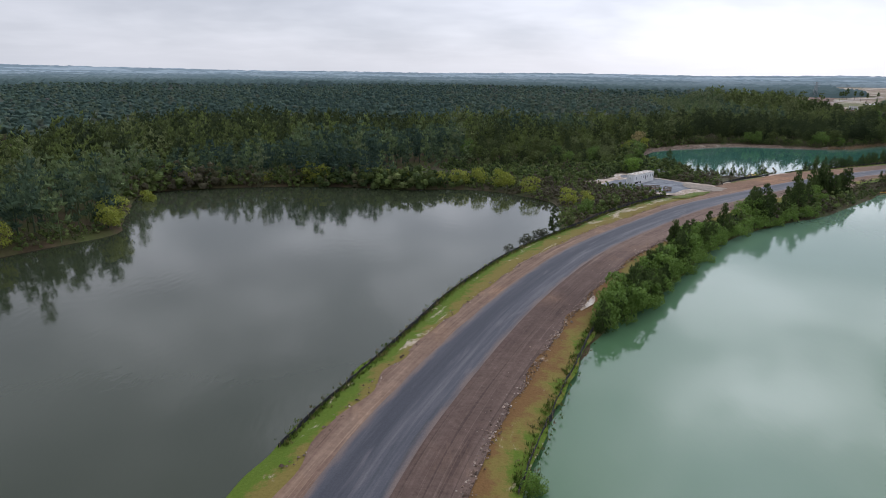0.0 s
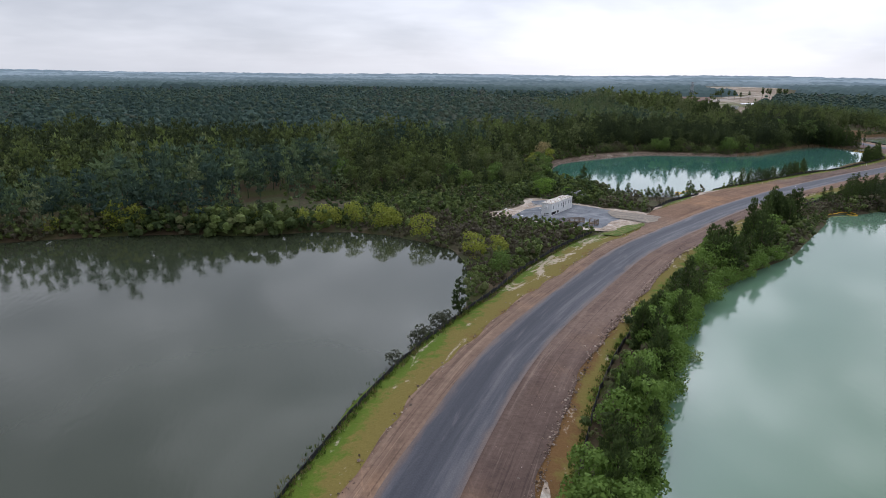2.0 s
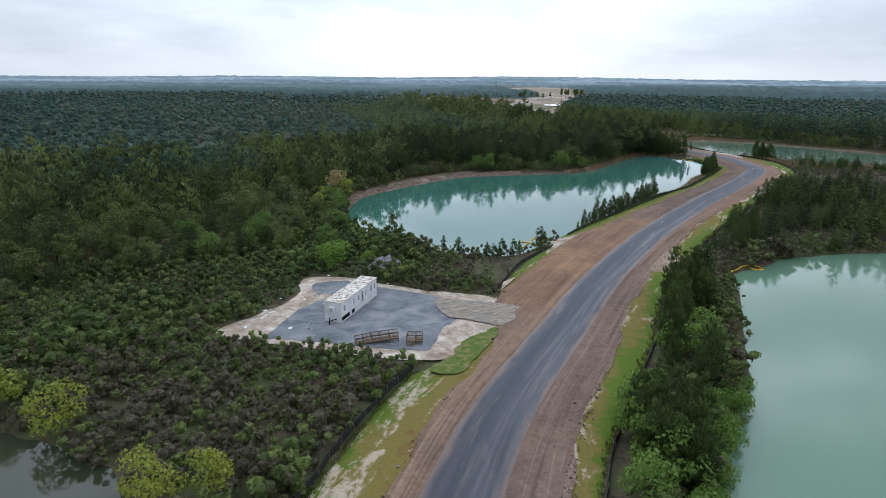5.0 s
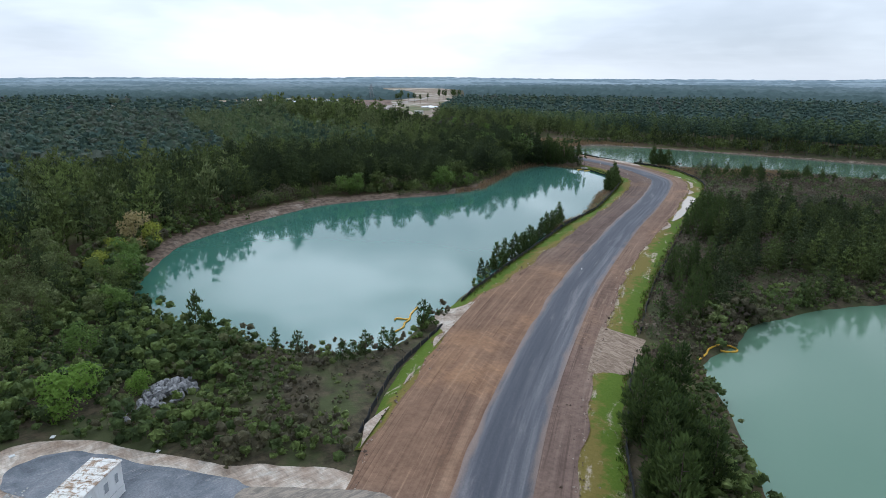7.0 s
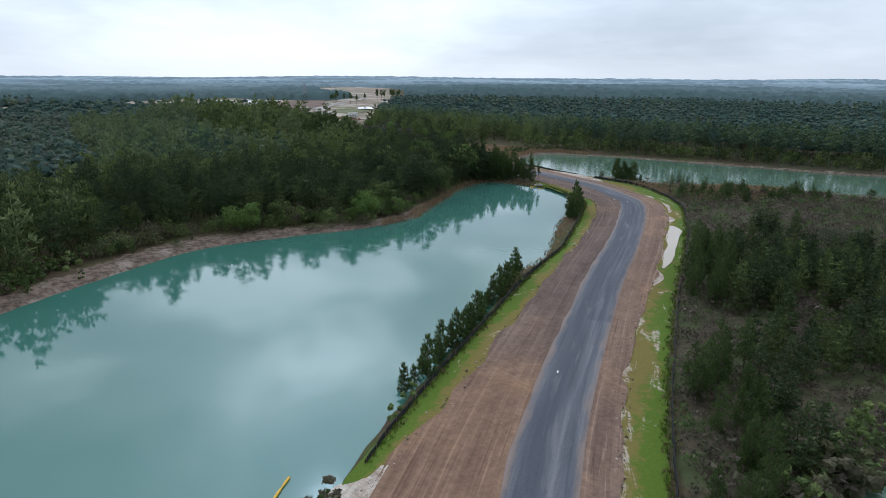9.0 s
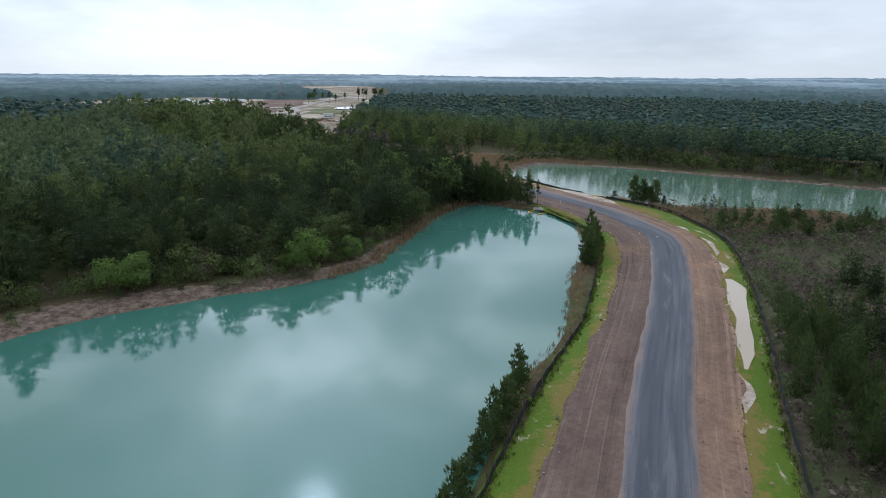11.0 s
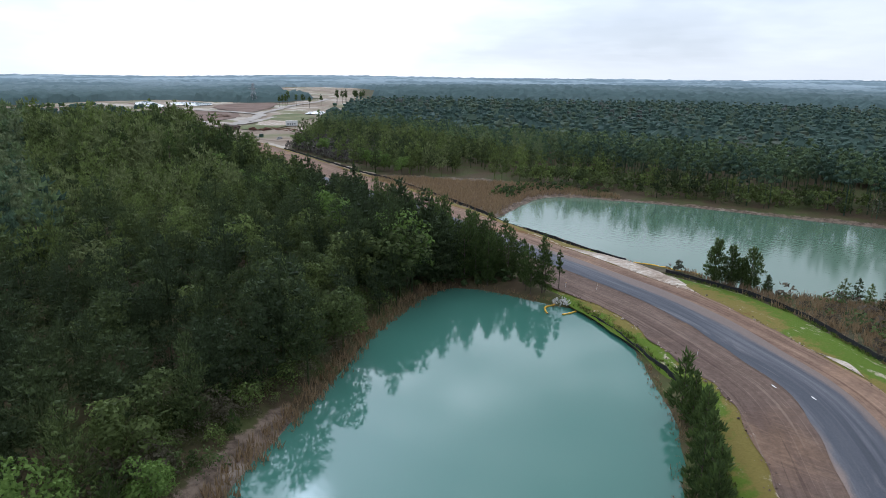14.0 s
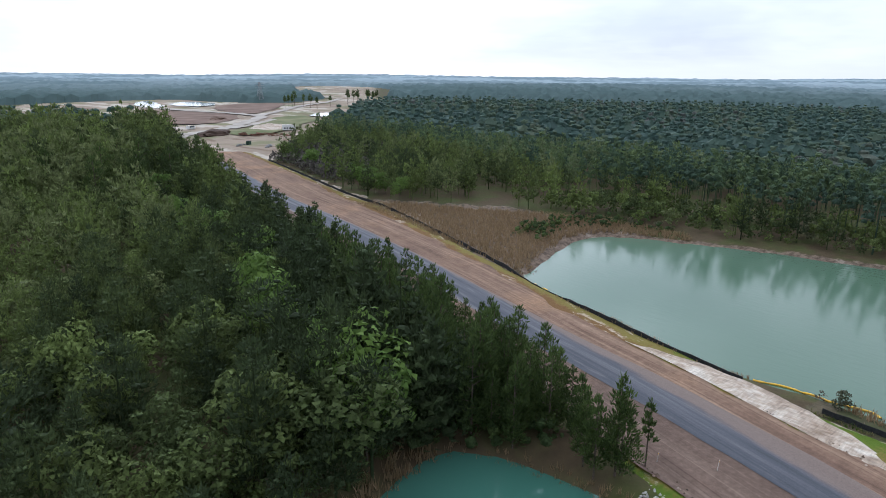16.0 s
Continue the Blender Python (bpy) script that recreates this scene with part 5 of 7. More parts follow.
row(kinds_of("pine_tree", [pine(140 + k, 8.0, 2.3, 0.05, 20, 900, 0.42, (0.6, 0.5, 0.75)[k]) for k in range(3)], 8.0, PINE, "bushy dark green pine on the lake bank", "pine tree", "trees on the lake bank"), band_pts[sel], rng.uniform(6.5, 10.5, sel.sum()) * np.where(s_band[sel] < 425, 0.8, 1.0))
sel = dry_side & ~is_pine
row(kinds_of("willow_bush", WILLOWY, 5.5, LEAF_WILLOW, "bright green feathery bush leaning over the lake", "bush", "trees on the lake bank"), band_pts[sel], rng.uniform(4.5, 7.0, sel.sum()))

edge_s, edge_o = road_of(SHORES[1])
edge_p = SHORES[1][(edge_s > 312) & (edge_s < 446) & (edge_o < -10) & (edge_o > -40)]
edge_p = edge_p[:: max(1, len(edge_p) // 34)] + rng.normal(size=(len(edge_p[:: max(1, len(edge_p) // 34)]), 2)) * 0.7
row(kinds_of("willow_bush", [domed(98 + k, 4.0, (2.2, 1.9)[k], 0.0, 12, 620, 0.15, squash=0.85) for k in range(2)], 4.0, LEAF_WILLOW, "leafy green bush hanging over the lake's edge", "bush", "trees on the lake bank"), edge_p, rng.uniform(2.6, 4.8, len(edge_p)))

# small pines between the teal lake and the road
s_row = np.r_[np.arange(541, 600, 2.2), [659, 661, 664, 666, 669, 673, 677, 681, 685]]
row(kinds_of("pine_tree", [pine(150 + k, 6.0, 1.6, 0.05, 18, 620, 0.36, (0.7, 0.6, 0.85)[k]) for k in range(3)], 6.0, PINE, "small dark pine in a row above the teal lake", "pine tree", "row of small pines"),
    on_road(s_row, table(LEFT_VERGE, s_row) + 1.0 + rng.uniform(0, 2.0, len(s_row))), np.where(s_row > 640, rng.uniform(6.5, 9, len(s_row)), rng.uniform(3.6, 7.0, len(s_row))))
row(kinds_of("pine_tree", [pine(155 + k, 7.0, (2.1, 1.8)[k], 0.1, 18, 700, 0.36, (0.5, 0.7)[k]) for k in range(2)], 7.0, PINE, "lone pine on the shore of the teal lake", "pine tree", "pines on the south shore"),
    [(104.2, 282.5), (106, 281), (112.6, 270.8), (114.4, 266.5), (118.5, 260.2), (120, 259.6), (122.2, 259.6), (126, 260.4), (128, 261), (136.4, 264.2), (139, 266)], [8.6, 5.5, 4.2, 4.6, 4.0, 3.6, 4.6, 4.2, 3.6, 5.6, 3.8])
row(kinds_of("pine_tree", [pine(160 + k, 9.5, (2.9, 2.5)[k], 0.08, 26, 1700, 0.42, (0.45, 0.55)[k]) for k in range(2)], 9.5, PINE, "pine of a small clump by the far lake", "pine tree", "clump by the far lake"),
    [(346.4, 365.6), (347.4, 362.8), (348.9, 359.4), (348.4, 361), (348.6, 356)], [9.4, 8.6, 9.0, 6.5, 4.0])
shore_p = np.stack([rng.uniform(0, 1, 46), rng.uniform(-1, 1, 46)], 1)
shore_p = np.array([326.0, 330.0]) + shore_p[:, :1] * np.array([42.0, -34.0]) + shore_p[:, 1:] * np.array([6.0, 7.0])
shore_p = shore_p[(depth_in(SHORES[3], shore_p, 40) > 1.5) & (road_of(shore_p)[1] < -21)]
row(kinds_of("pine_tree", [pine(168 + k, 5.0, (1.7, 1.5)[k], 0.03, 18, 560, 0.30, (0.5, 0.6)[k]) for k in range(2)], 5.0, PINE, "low bushy pine in a thicket by the far lake", "pine tree", "low pines by the far lake"), shore_p, rng.uniform(3.4, 6.4, len(shore_p)))
row(kinds_of("bush", [domed(174, 5.0, 3.6, 0.0, 18, 1300, 0.2, squash=0.8)], 5.0, LEAF_GREY, "wide dark green bush standing in the dry scrub", "bush", "bushes in the scrub"), [(286, 266), (291, 262), (279, 270), (310, 258), (300, 285), (268, 268)], [6.0, 5.5, 4.2, 5.0, 3.0, 3.4])
row(kinds_of("pine_tree", [pine(165, 9.0, 1.1, 0.45, 12, 300, 0.34, 0.6)], 9.0, PINE, "thin bare-stemmed pine beside the stone outfall", "pine tree", ""), [(318.5, 384.2)], [9.2])
row(kinds_of("pine_tree", [pine(167, 7.5, 1.6, 0.1, 16, 600, 0.4, 0.7)], 7.5, PINE, "slender young pine beside the silt fence", "pine tree", ""), [(31.8, 163.2)], [7.6])
row(kinds_of("bush", [domed(170, 2.5, 1.2, 0.0, 8, 420, 0.13, squash=0.8)], 2.5, LEAF_GREY, "grey-green bush on the road bank", "bush", "bushes by the road"), [(348.8, 374.5), (27.5, 158.8), (29, 160), (23.5, 154), (25, 156), (18.5, 146)], [2.8, 3.4, 3.0, 3.6, 2.4, 2.6])

row(kinds_of("green_bush", [domed(172, 6.5, 3.6, 0.0, 20, 1900, 0.22, squash=0.8)], 6.5, LEAF_BRIGHT, "large round bush in vivid spring green", "bush", ""), [(83.7, 267.6), (92.2, 268.6), (10.6, 57.4)], [6.6, 3.2, 2.6])

# yellow-green bushes along the north shore of the murky lake
row(kinds_of("yellow_bush", [domed(180 + k, 6.0, (2.9, 2.5)[k], 0.02, 15, 900, 0.2, squash=0.85) for k in range(2)], 6.0, LEAF_YELLOW, "yellow-green flowering bush at the water's edge", "bush", "bushes on the north shore"),
    BUSHES,
    [8.5, 7.5, 5.5, 5.5, 6.5, 6.0, 7.4, 8.0, 6.5, 6.6, 4.5, 4.5, 3.6, 5.5, 8, 7, 7, 6, 6.5, 5.5, 5.0])
row(kinds_of("broadleaf_tree", [domed(190 + k, 9.0, (3.9, 3.2)[k], 0.08, 20, 1500, 0.25, squash=0.8) for k in range(2)], 9.0, LEAF, "round broadleaf tree in bright spring green", "tree", "bright trees by the pad"),
    [(16.5, 291), (45, 183), (46, 188), (70, 288), (88, 285), (96, 300), (60, 285), (72, 292), (101, 318), (104, 330), (192, 382), (188, 384), (221, 372), (226, 374), (236, 372), (57, 297), (75, 300)],
    [11, 5, 4.5, 6, 6, 6.5, 7, 8, 8, 8, 8.5, 7.5, 7, 9, 6, 8, 8])
row(kinds_of("blossom_tree", [domed(195, 10.0, 3.4, 0.1, 16, 1300, 0.24, squash=0.85)], 10.0, LEAF_TAN, "tan and yellow blossoming tree at the wood's edge", "tree", ""), [(108.5, 341.7)], [11.0])
row(kinds_of("yellow_tree", [domed(197 + k, 8.0, 3.0, 0.06, 15, 1100, 0.22, squash=0.85) for k in range(2)], 8.0, LEAF_YELLOW, "pale yellow-green tree at the lake's edge", "tree", "yellow trees by the teal lake"), [(113, 345.5), (103, 336), (98, 326)], [8.0, 7.0, 7.5])

bank_s = jittered(rng, 105, 260, 345, 392, 7.0)
bd = depth_in(SHORES[2], bank_s, 30)
bank_s = bank_s[(bd > 1.2) & (bd < 6) & (bank_s[:, 1] > 350)]
row(kinds_of("pine_tree", [pine(210 + k, 4.5, (1.4, 1.1)[k], 0.25, 12, 300, 0.28) for k in range(2)], 4.5, PINE, "small pine standing on the bare lake bank", "pine tree", "small pines on the bank"), bank_s, rng.uniform(2.2, 5.5, len(bank_s)))

# ---- reeds ----
rd = jittered(rng, 90, 420, 250, 560, 0.9)
zr, sr_, srs, sro = level(rd)
mid_r = depth_in(SHORES[2], rd, 30)
far_r = depth_in(SHORES[3], rd, 60)
lee = (mid_r > -0.3) & (mid_r < np.where((sro < 28) & (srs > 664), 1.0, np.where(sro < 28, 2.4, 1.6))) & (((rd[:, 0] > 225) & (rd[:, 1] > 362) & (srs < 760)) | ((sro > 0) & (sro < 26) & (srs > 585) & (srs < 735) & (sro > table(LEFT_VERGE, srs) + 0.8)))
lee |= (far_r > -0.2) & (far_r < 1.6) & (sro > -24) & (srs > 752)
marsh_r = (rd[:, 0] > 354) & (rd[:, 1] > 430) & (sro < -17.5) & (far_r > 1) & (rd[:, 1] < 572 - (rd[:, 0] - 352) * 1.7) & (rng.random(len(rd)) < 0.9)
marsh_r |= (sro < -21) & (sro > -70) & (srs > 692) & (srs < 744) & (far_r > 0.4) & (rd[:, 1] < 374) & (rng.random(len(rd)) < 0.7)
k = np.flatnonzero((lee & (rng.random(len(rd)) < 0.75)) | marsh_r)
blade_r = np.random.default_rng(77)


def reed_clump():
    """Ten narrow blades that lean apart."""
    foot = blade_r.normal(size=(10, 3)) * [0.28, 0.28, 0]
    tip = foot + blade_r.normal(size=(10, 3)) * [0.25, 0.25, 0.12] + [0, 0, 1]
    side = unit(blade_r.normal(size=(10, 3)) * [1, 1, 0]) * 0.07
    return np.stack([foot - side, foot + side, tip], 1).reshape(-1, 3), np.arange(30).reshape(-1, 3), np.repeat(unit(side @ np.array([[0, 1, 0], [-1, 0, 0], [0, 0, 1]]) * 5 + [0, 0, 0.8]), 3, 0)


CLUMPS = [reed_clump() for _ in range(3)]
hr = np.where(marsh_r[k], rng.uniform(0.7, 1.5, len(k)), rng.uniform(0.9, 1.9, len(k)) * np.where((sro[k] < 28) & (srs[k] > 664), 0.45, np.where(sro[k] < 28, 0.55, 0.9)))
stuff("reed_bed", scatter(CLUMPS, np.c_[rd[k], zr[k]], hr, rng.random(len(k)) * 6.28, rng.integers(0, 3, len(k))), REED, "dry tan reeds along the lake margins", "reeds")


# ---- small works: fences, booms, stones ----
def box(bm, x0, x1, y0, y1, z0, z1, m=None):
    vs = [bm.verts.new((x, y, z)) for z in (z0, z1) for x, y in ((x0, y0), (x1, y0), (x1, y1), (x0, y1))]
    if m is not None:
        for v in vs:
            v.co = m @ v.co
    for q in ((3, 2, 1, 0), (4, 5, 6, 7), (0, 1, 5, 4), (1, 2, 6, 5), (2, 3, 7, 6), (3, 0, 4, 7)):
        bm.faces.new([vs[i] for i in q])


STAKE = plain("grey_stake", (0.16, 0.12, 0.08), (0.28, 0.22, 0.16), 8.0)
stake_mesh = bpy.data.meshes.new("post")
bm = bmesh.new()
box(bm, -0.03, 0.03, -0.03, 0.03, -0.3, 1.0)
bm.to_mesh(stake_mesh)
bm.free()
stake_mesh.materials.append(STAKE)


def silt_fence(s0, s1, offset, label, step=1.5):
    """Sagging black fabric on wooden stakes along the road's verge."""
    s = np.arange(s0, s1, step)
    off = offset(s) + rng.normal(size=len(s)) * 0.07
    xy = on_road(s, off)
    z = np.maximum(level(xy)[0], 0.15)
    top = z + 0.78 + rng.normal(size=len(s)) * 0.06
    nor = on_road(s, off + 1) - xy
    v = np.concatenate([np.c_[xy + nor * d, h] for d, h in ((0.10, z - 0.15), (0.03, top), (-0.03, top), (-0.16, z - 0.15))])
    n = len(s)
    k = np.arange(n - 1)
    f = np.concatenate([np.stack([k + a * n, k + 1 + a * n, k + 1 + (a + 1) * n, k + (a + 1) * n], 1) for a in range(3)])
    ob = tagged(new("silt_fence"), label, "silt fence", "silt fences")
    fab = new("fabric", mesh_of("fabric", v, f, [FABRIC]))
    fab.parent = ob
    for i in range(0, n, 2):
        p = new("post", stake_mesh)
        p.parent = ob
        p.matrix_basis = Matrix.LocRotScale(Vector((*(xy[i] - nor[i] * 0.10), z[i])), Euler((rng.normal() * 0.06, rng.normal() * 0.06, rng.random())), None)


silt_fence(262, 436, lambda s: table(LEFT_VERGE, s), "low black silt fence beside the murky lake")
silt_fence(474, 511, lambda s: np.interp(s, [474, 492, 511], [17.5, 19.6, 18.6]), "low black silt fence by the scrub")
silt_fence(523, 729, lambda s: table(LEFT_VERGE, s), "low black silt fence above the teal lake")
silt_fence(262, 508, lambda s: -table(RIGHT_VERGE, s), "low black silt fence above the green lake")
silt_fence(518, 742, lambda s: -table(RIGHT_VERGE, s), "low black silt fence along the scrub")
silt_fence(752, 1010, lambda s: -table(RIGHT_VERGE, s), "low black silt fence above the far lake", 2.0)

BOOM = plain("yellow_boom", (0.62, 0.34, 0.03), (0.75, 0.46, 0.05), 4.0, rough=0.5)


def boom(points, label, r=0.17):
    """A floating turbidity boom: a fat tube with a pinch every few metres."""
    line_ = spline(points, 7)
    n, k = len(line_), 7
    tan = np.gradient(line_, axis=0)
    nor = np.stack([-tan[:, 1], tan[:, 0]], 1) / np.linalg.norm(tan, axis=1)[:, None]
    rr = r * (1 - 0.45 * (np.arange(n) % 7 == 3))
    t = np.linspace(0, 2 * np.pi, k, endpoint=False)
    base = np.maximum(level(line_)[0], 0.0)
    v = np.stack([np.c_[line_ + nor * (np.cos(a) * rr)[:, None], base + 0.10 + np.sin(a) * rr] for a in t], 1).reshape(-1, 3)
    i = (np.arange(n - 1)[:, None] * k + np.arange(k)[None]).ravel()
    j = (np.arange(n - 1)[:, None] * k + (np.arange(k) + 1)[None] % k).ravel()
    tagged(new("turbidity_boom", mesh_of("turbidity_boom", v, np.stack([i, j, j + k, i + k], 1), [BOOM], smooth=True)), label, "floating boom", "floating booms")


boom([(162.4, 228.4), (163.5, 229), (166.1, 229.5), (168, 230.1), (171, 229.8), (172.6, 228.4), (171.5, 227.5), (169.4, 229.0)], "orange floating boom at the green lake's inlet")
boom([(142.8, 275.0), (139.6, 272.6), (137.9, 270.8), (136.4, 272.4), (135.6, 271.8)], "yellow floating boom by the teal lake's bank")
boom([(138.0, 270.6), (136.2, 269.6), (134.9, 268.2), (132.3, 267.2)], "yellow floating boom by the teal lake's bank")
boom([(313.4, 381.3), (311.2, 381.8), (309.6, 380.6), (308.6, 379.4)], "yellow floating boom at the stone outfall")
boom([(313.4, 376.6), (311.8, 376.8), (310.2, 377.3)], "yellow floating boom at the stone outfall")
boom([(356.0, 430.6), (358.4, 431.8), (359.8, 431.0), (359.4, 429.8), (358.3, 430.4), (357.2, 428.6)], "yellow floating boom coiled in the lake's corner")
boom([(358.9, 436.4), (360.6, 434.0), (359.6, 431.8)], "yellow floating boom in the lake's corner")
boom([(350.2, 386.0), (351.6, 382.0), (351.4, 377.6), (352.4, 372.4), (351.6, 370.8)], "long yellow boom on the far lake's edge")
STONE = plain("grey_stone", (0.13, 0.13, 0.135), (0.38, 0.37, 0.36), 2.5, bump=0.04)


PALE_STONE = plain("pale_stone", (0.30, 0.285, 0.26), (0.58, 0.55, 0.51), 2.5, bump=0.03)


def stone_mesh(seed, mat=STONE):
    r = np.random.default_rng(seed)
    bm = bmesh.new()
    bmesh.ops.create_icosphere(bm, subdivisions=1, radius=0.5)
    for v in bm.verts:
        v.co *= 0.75 + 0.5 * r.random()
        v.co.z *= 0.7
    me = bpy.data.meshes.new("stone")
    bm.to_mesh(me)
    bm.free()
    me.materials.append(mat)
    return me


STONES = [stone_mesh(200 + k) for k in range(6)]
PALE_STONES = [stone_mesh(210 + k, PALE_STONE) for k in range(6)]


def pile(name, centre, rx, ry, turn, high, count, low, top, label, category, kinds=STONES):
    base = np.array(centre, float)
    z0 = float(level(base[None])[0][0])
    ob = tagged(new(name), label, category)
    ob.location = (*base, z0)
    for k in range(count):
        r, a = np.sqrt(rng.random()), rng.random() * 6.28
        x, y = r * np.cos(a) * rx, r * np.sin(a) * ry
        p = new("stone", kinds[k % 6])
        p.parent = ob
        c, s = math.cos(turn), math.sin(turn)
        size = rng.uniform(low, top)
        p.matrix_basis = Matrix.LocRotScale(Vector((x * c - y * s, x * s + y * c, high * (1 - r) ** 0.8 * rng.uniform(0.6, 1.0) + size * 0.12)), Euler((rng.random() * 3, rng.random() * 3, rng.random() * 6)), Vector((size, size * rng.uniform(0.6, 1), size * rng.uniform(0.6, 1))))


pile("rock_pile", (95.2, 266.0), 4.2, 3.0, 0.5, 1.9, 120, 0.7, 1.6, "heap of broken pale grey rocks among shrubs", "rock pile")
pile("rock_pile", (90.4, 263.8), 3.2, 1.6, 0.7, 0.5, 40, 0.5, 1.1, "spill of broken dark grey rocks among shrubs", "rock pile")
pile("rubble_heap", (75.4, 251.1), 2.4, 1.0, 0.6, 0.3, 46, 0.2, 0.6, "low heap of broken pale rubble at the gravel's edge", "rubble", PALE_STONES)
pile("stone_outfall", (316.6, 380.2), 4.0, 2.3, -0.15, 0.12, 190, 0.3, 0.6, "apron of pale stones at the culvert outfall", "riprap", PALE_STONES)

# puddle and sand beside the road
s_p = np.r_[np.arange(612, 659, 3.0)]
left_p = -(10.4 + 0.4 * np.sin(s_p * 0.3))
right_p = -(10.9 + np.interp(s_p, [612, 618, 640, 652, 658], [0.3, 1.6, 2.3, 3.3, 0.8]))
sheet("puddle", wobble(np.concatenate([on_road(s_p, left_p), on_road(s_p, right_p)[::-1]]), 0.1, 5), 1.33, WATER_MUD, "milky brown puddle in the roadside ditch", "puddle")
for s0, s1, a, b, seed in ((598, 612, -9.8, -12.4, 61), (660, 671, -10.7, -12.4, 62), (674, 690, -10.9, -12.9, 174), (694, 703, -10.6, -12.2, 175), (317, 326, -11.5, -14.4, 66), (472, 482, 16.2, 17.6, 68), (488, 494, 16.4, 18.2, 172), (500, 511, 16.6, 18.0, 173), (855, 905, 10.5, 14.0, 69)):
    strip("sand_patch", s0, s1, lambda s, a=a, s0=s0, s1=s1: a + 0 * s, lambda s, a=a, b=b, s0=s0, s1=s1: a + (b - a) * np.clip(np.minimum(s - s0, s1 - s) / 5, 0.08, 1) * (0.7 + 0.3 * np.sin(s * 0.31 + s0) * np.sin(s * 0.13)),
          5, [1.405, 1.40, 1.37, 1.33] if abs(b) < 13 or s0 > 700 else [1.38, 1.34, 1.30], SAND, "strip of pale washed sand beside the road", "sand", seed, 0.22, 0.7)
APRON = material("rutted_tan_dirt", lambda g, w: g.mix(g.step(g.noise(g.scaled(w, 1.7, 0.5, 1), 1.0, 6.0, 0.7, 1.2), 0.36, 0.64), (0.17, 0.118, 0.082), (0.36, 0.275, 0.20)), rough=0.95, spec=0.15, bump=0.12, bump_scale=2.0)
strip("dirt_apron", 499, 518, lambda s: -7.2 + 0 * s, lambda s: -7.2 - np.interp(s, [499, 503, 510, 515, 518], [1.5, 8.0, 10.2, 9.6, 2.0]), 8, [1.46, 1.43, 1.32, 1.15, 0.95], APRON, "rutted tan dirt apron across the grass verge", "dirt apron", 66, 0.3, 0.7)
strip("sand_patch", 724, 768, lambda s: -10.8 + 0 * s, lambda s: -10.8 - np.interp(s, [724, 732, 742, 752, 760, 768], [0.6, 3.2, 5.6, 5.2, 3.0, 0.4]), 6, [1.42, 1.40, 1.30, 1.22], SAND, "broad pale sand bank between the road and the far lake", "sand", 63, 0.25, 0.7)
strip("sand_patch", 505, 523, lambda s: 16.6 + 0 * s, lambda s: 16.6 + np.interp(s, [505, 509, 514, 519, 523], [1.4, 3.4, 6.0, 5.0, 1.2]), 7, [1.42, 1.36, 1.1, 0.7, 0.25], SAND, "slope of pale sand down to the teal lake", "sand", 64, 0.3, 0.7)
DRIVE = material("packed_gravelly_dirt", lambda g, w: g.mix(g.step(g.noise(g.scaled(w, 0.45, 1.6, 1), 1.0, 6.0, 0.72, 0.8), 0.35, 0.66), (0.175, 0.155, 0.13), (0.36, 0.30, 0.235)), rough=0.95, spec=0.15, bump=0.05, bump_scale=3.0)
drive_line = wobble(spline([(95.0, 238.6), (101.6, 233.6), (105.6, 230.0), (106.2, 227.4), (104.2, 224.6), (101.0, 222.9), (98.4, 222.2), (96.6, 224.2), (94.5, 227.2), (92.4, 229.4), (92.6, 234.2)], 8, True), 0.35, 71)
sheet("dirt_drive", drive_line, 1.488, DRIVE, "packed grey-tan drive from the gravel pad towards the road", "drive")
GRASS = material("bright_short_grass", lambda g, w: g.mix(g.step(g.noise(w, 0.8, 6.0, 0.7), 0.42, 0.68), g.mix(g.noise(w, 3.0, 4.0, 0.7), (0.055, 0.095, 0.016), (0.125, 0.175, 0.034)), (0.22, 0.19, 0.08)), rough=0.95, spec=0.1, bump=0.1, bump_scale=4.0)
sheet("grass_patch", wobble(spline([(97.4, 221.4), (95.2, 218.4), (92.2, 216.0), (84.3, 209.6), (80.0, 211.6), (86.1, 215.6), (87.8, 217.8), (93.5, 220.6)], 8, True), 0.25, 72), 1.49, GRASS, "wedge of bright green grass beside the pad", "grass")

# ---- trailer, ramps and clutter on the pad ----
WHITE = material("weathered_white_siding", lambda g, w: g.mix(g.step(g.noise(g.scaled(w, 0.8, 0.8, 0.25), 1.0, 5.0, 0.7), 0.45, 0.8), (0.78, 0.78, 0.77), (0.60, 0.59, 0.56)), rough=0.6, spec=0.4)
ROOF = material("rusty_white_roof", lambda g, w: g.mix(g.step(g.noise(g.scaled(w, 1.1, 1.1, 1), 1.0, 6.0, 0.7, 1.0), 0.44, 0.60), (0.74, 0.71, 0.65), (0.33, 0.225, 0.14)), rough=0.7, spec=0.3)
DARK = plain("black_steel_and_shade", (0.012, 0.012, 0.013), (0.022, 0.022, 0.024), 2.0, rough=0.6)
GLASS = material("dark_window_glass", lambda g, w: (0.075, 0.085, 0.10), rough=0.08, spec=0.6)
# window panes tuned to a pale grey
PALE_PANE = material("pale_grey_pane", lambda g, w: g.mix(g.noise(w, 2.0, 3.0), (0.30, 0.32, 0.34), (0.42, 0.43, 0.44)), rough=0.12, spec=0.6)
METAL = plain("grey_metal", (0.25, 0.25, 0.26), (0.42, 0.42, 0.43), 3.0, rough=0.5)
TIMBER = plain("weathered_timber", (0.12, 0.085, 0.055), (0.26, 0.19, 0.13), 5.0)
RUBBER = plain("black_rubber", (0.015, 0.015, 0.015), (0.03, 0.03, 0.03), 5.0)


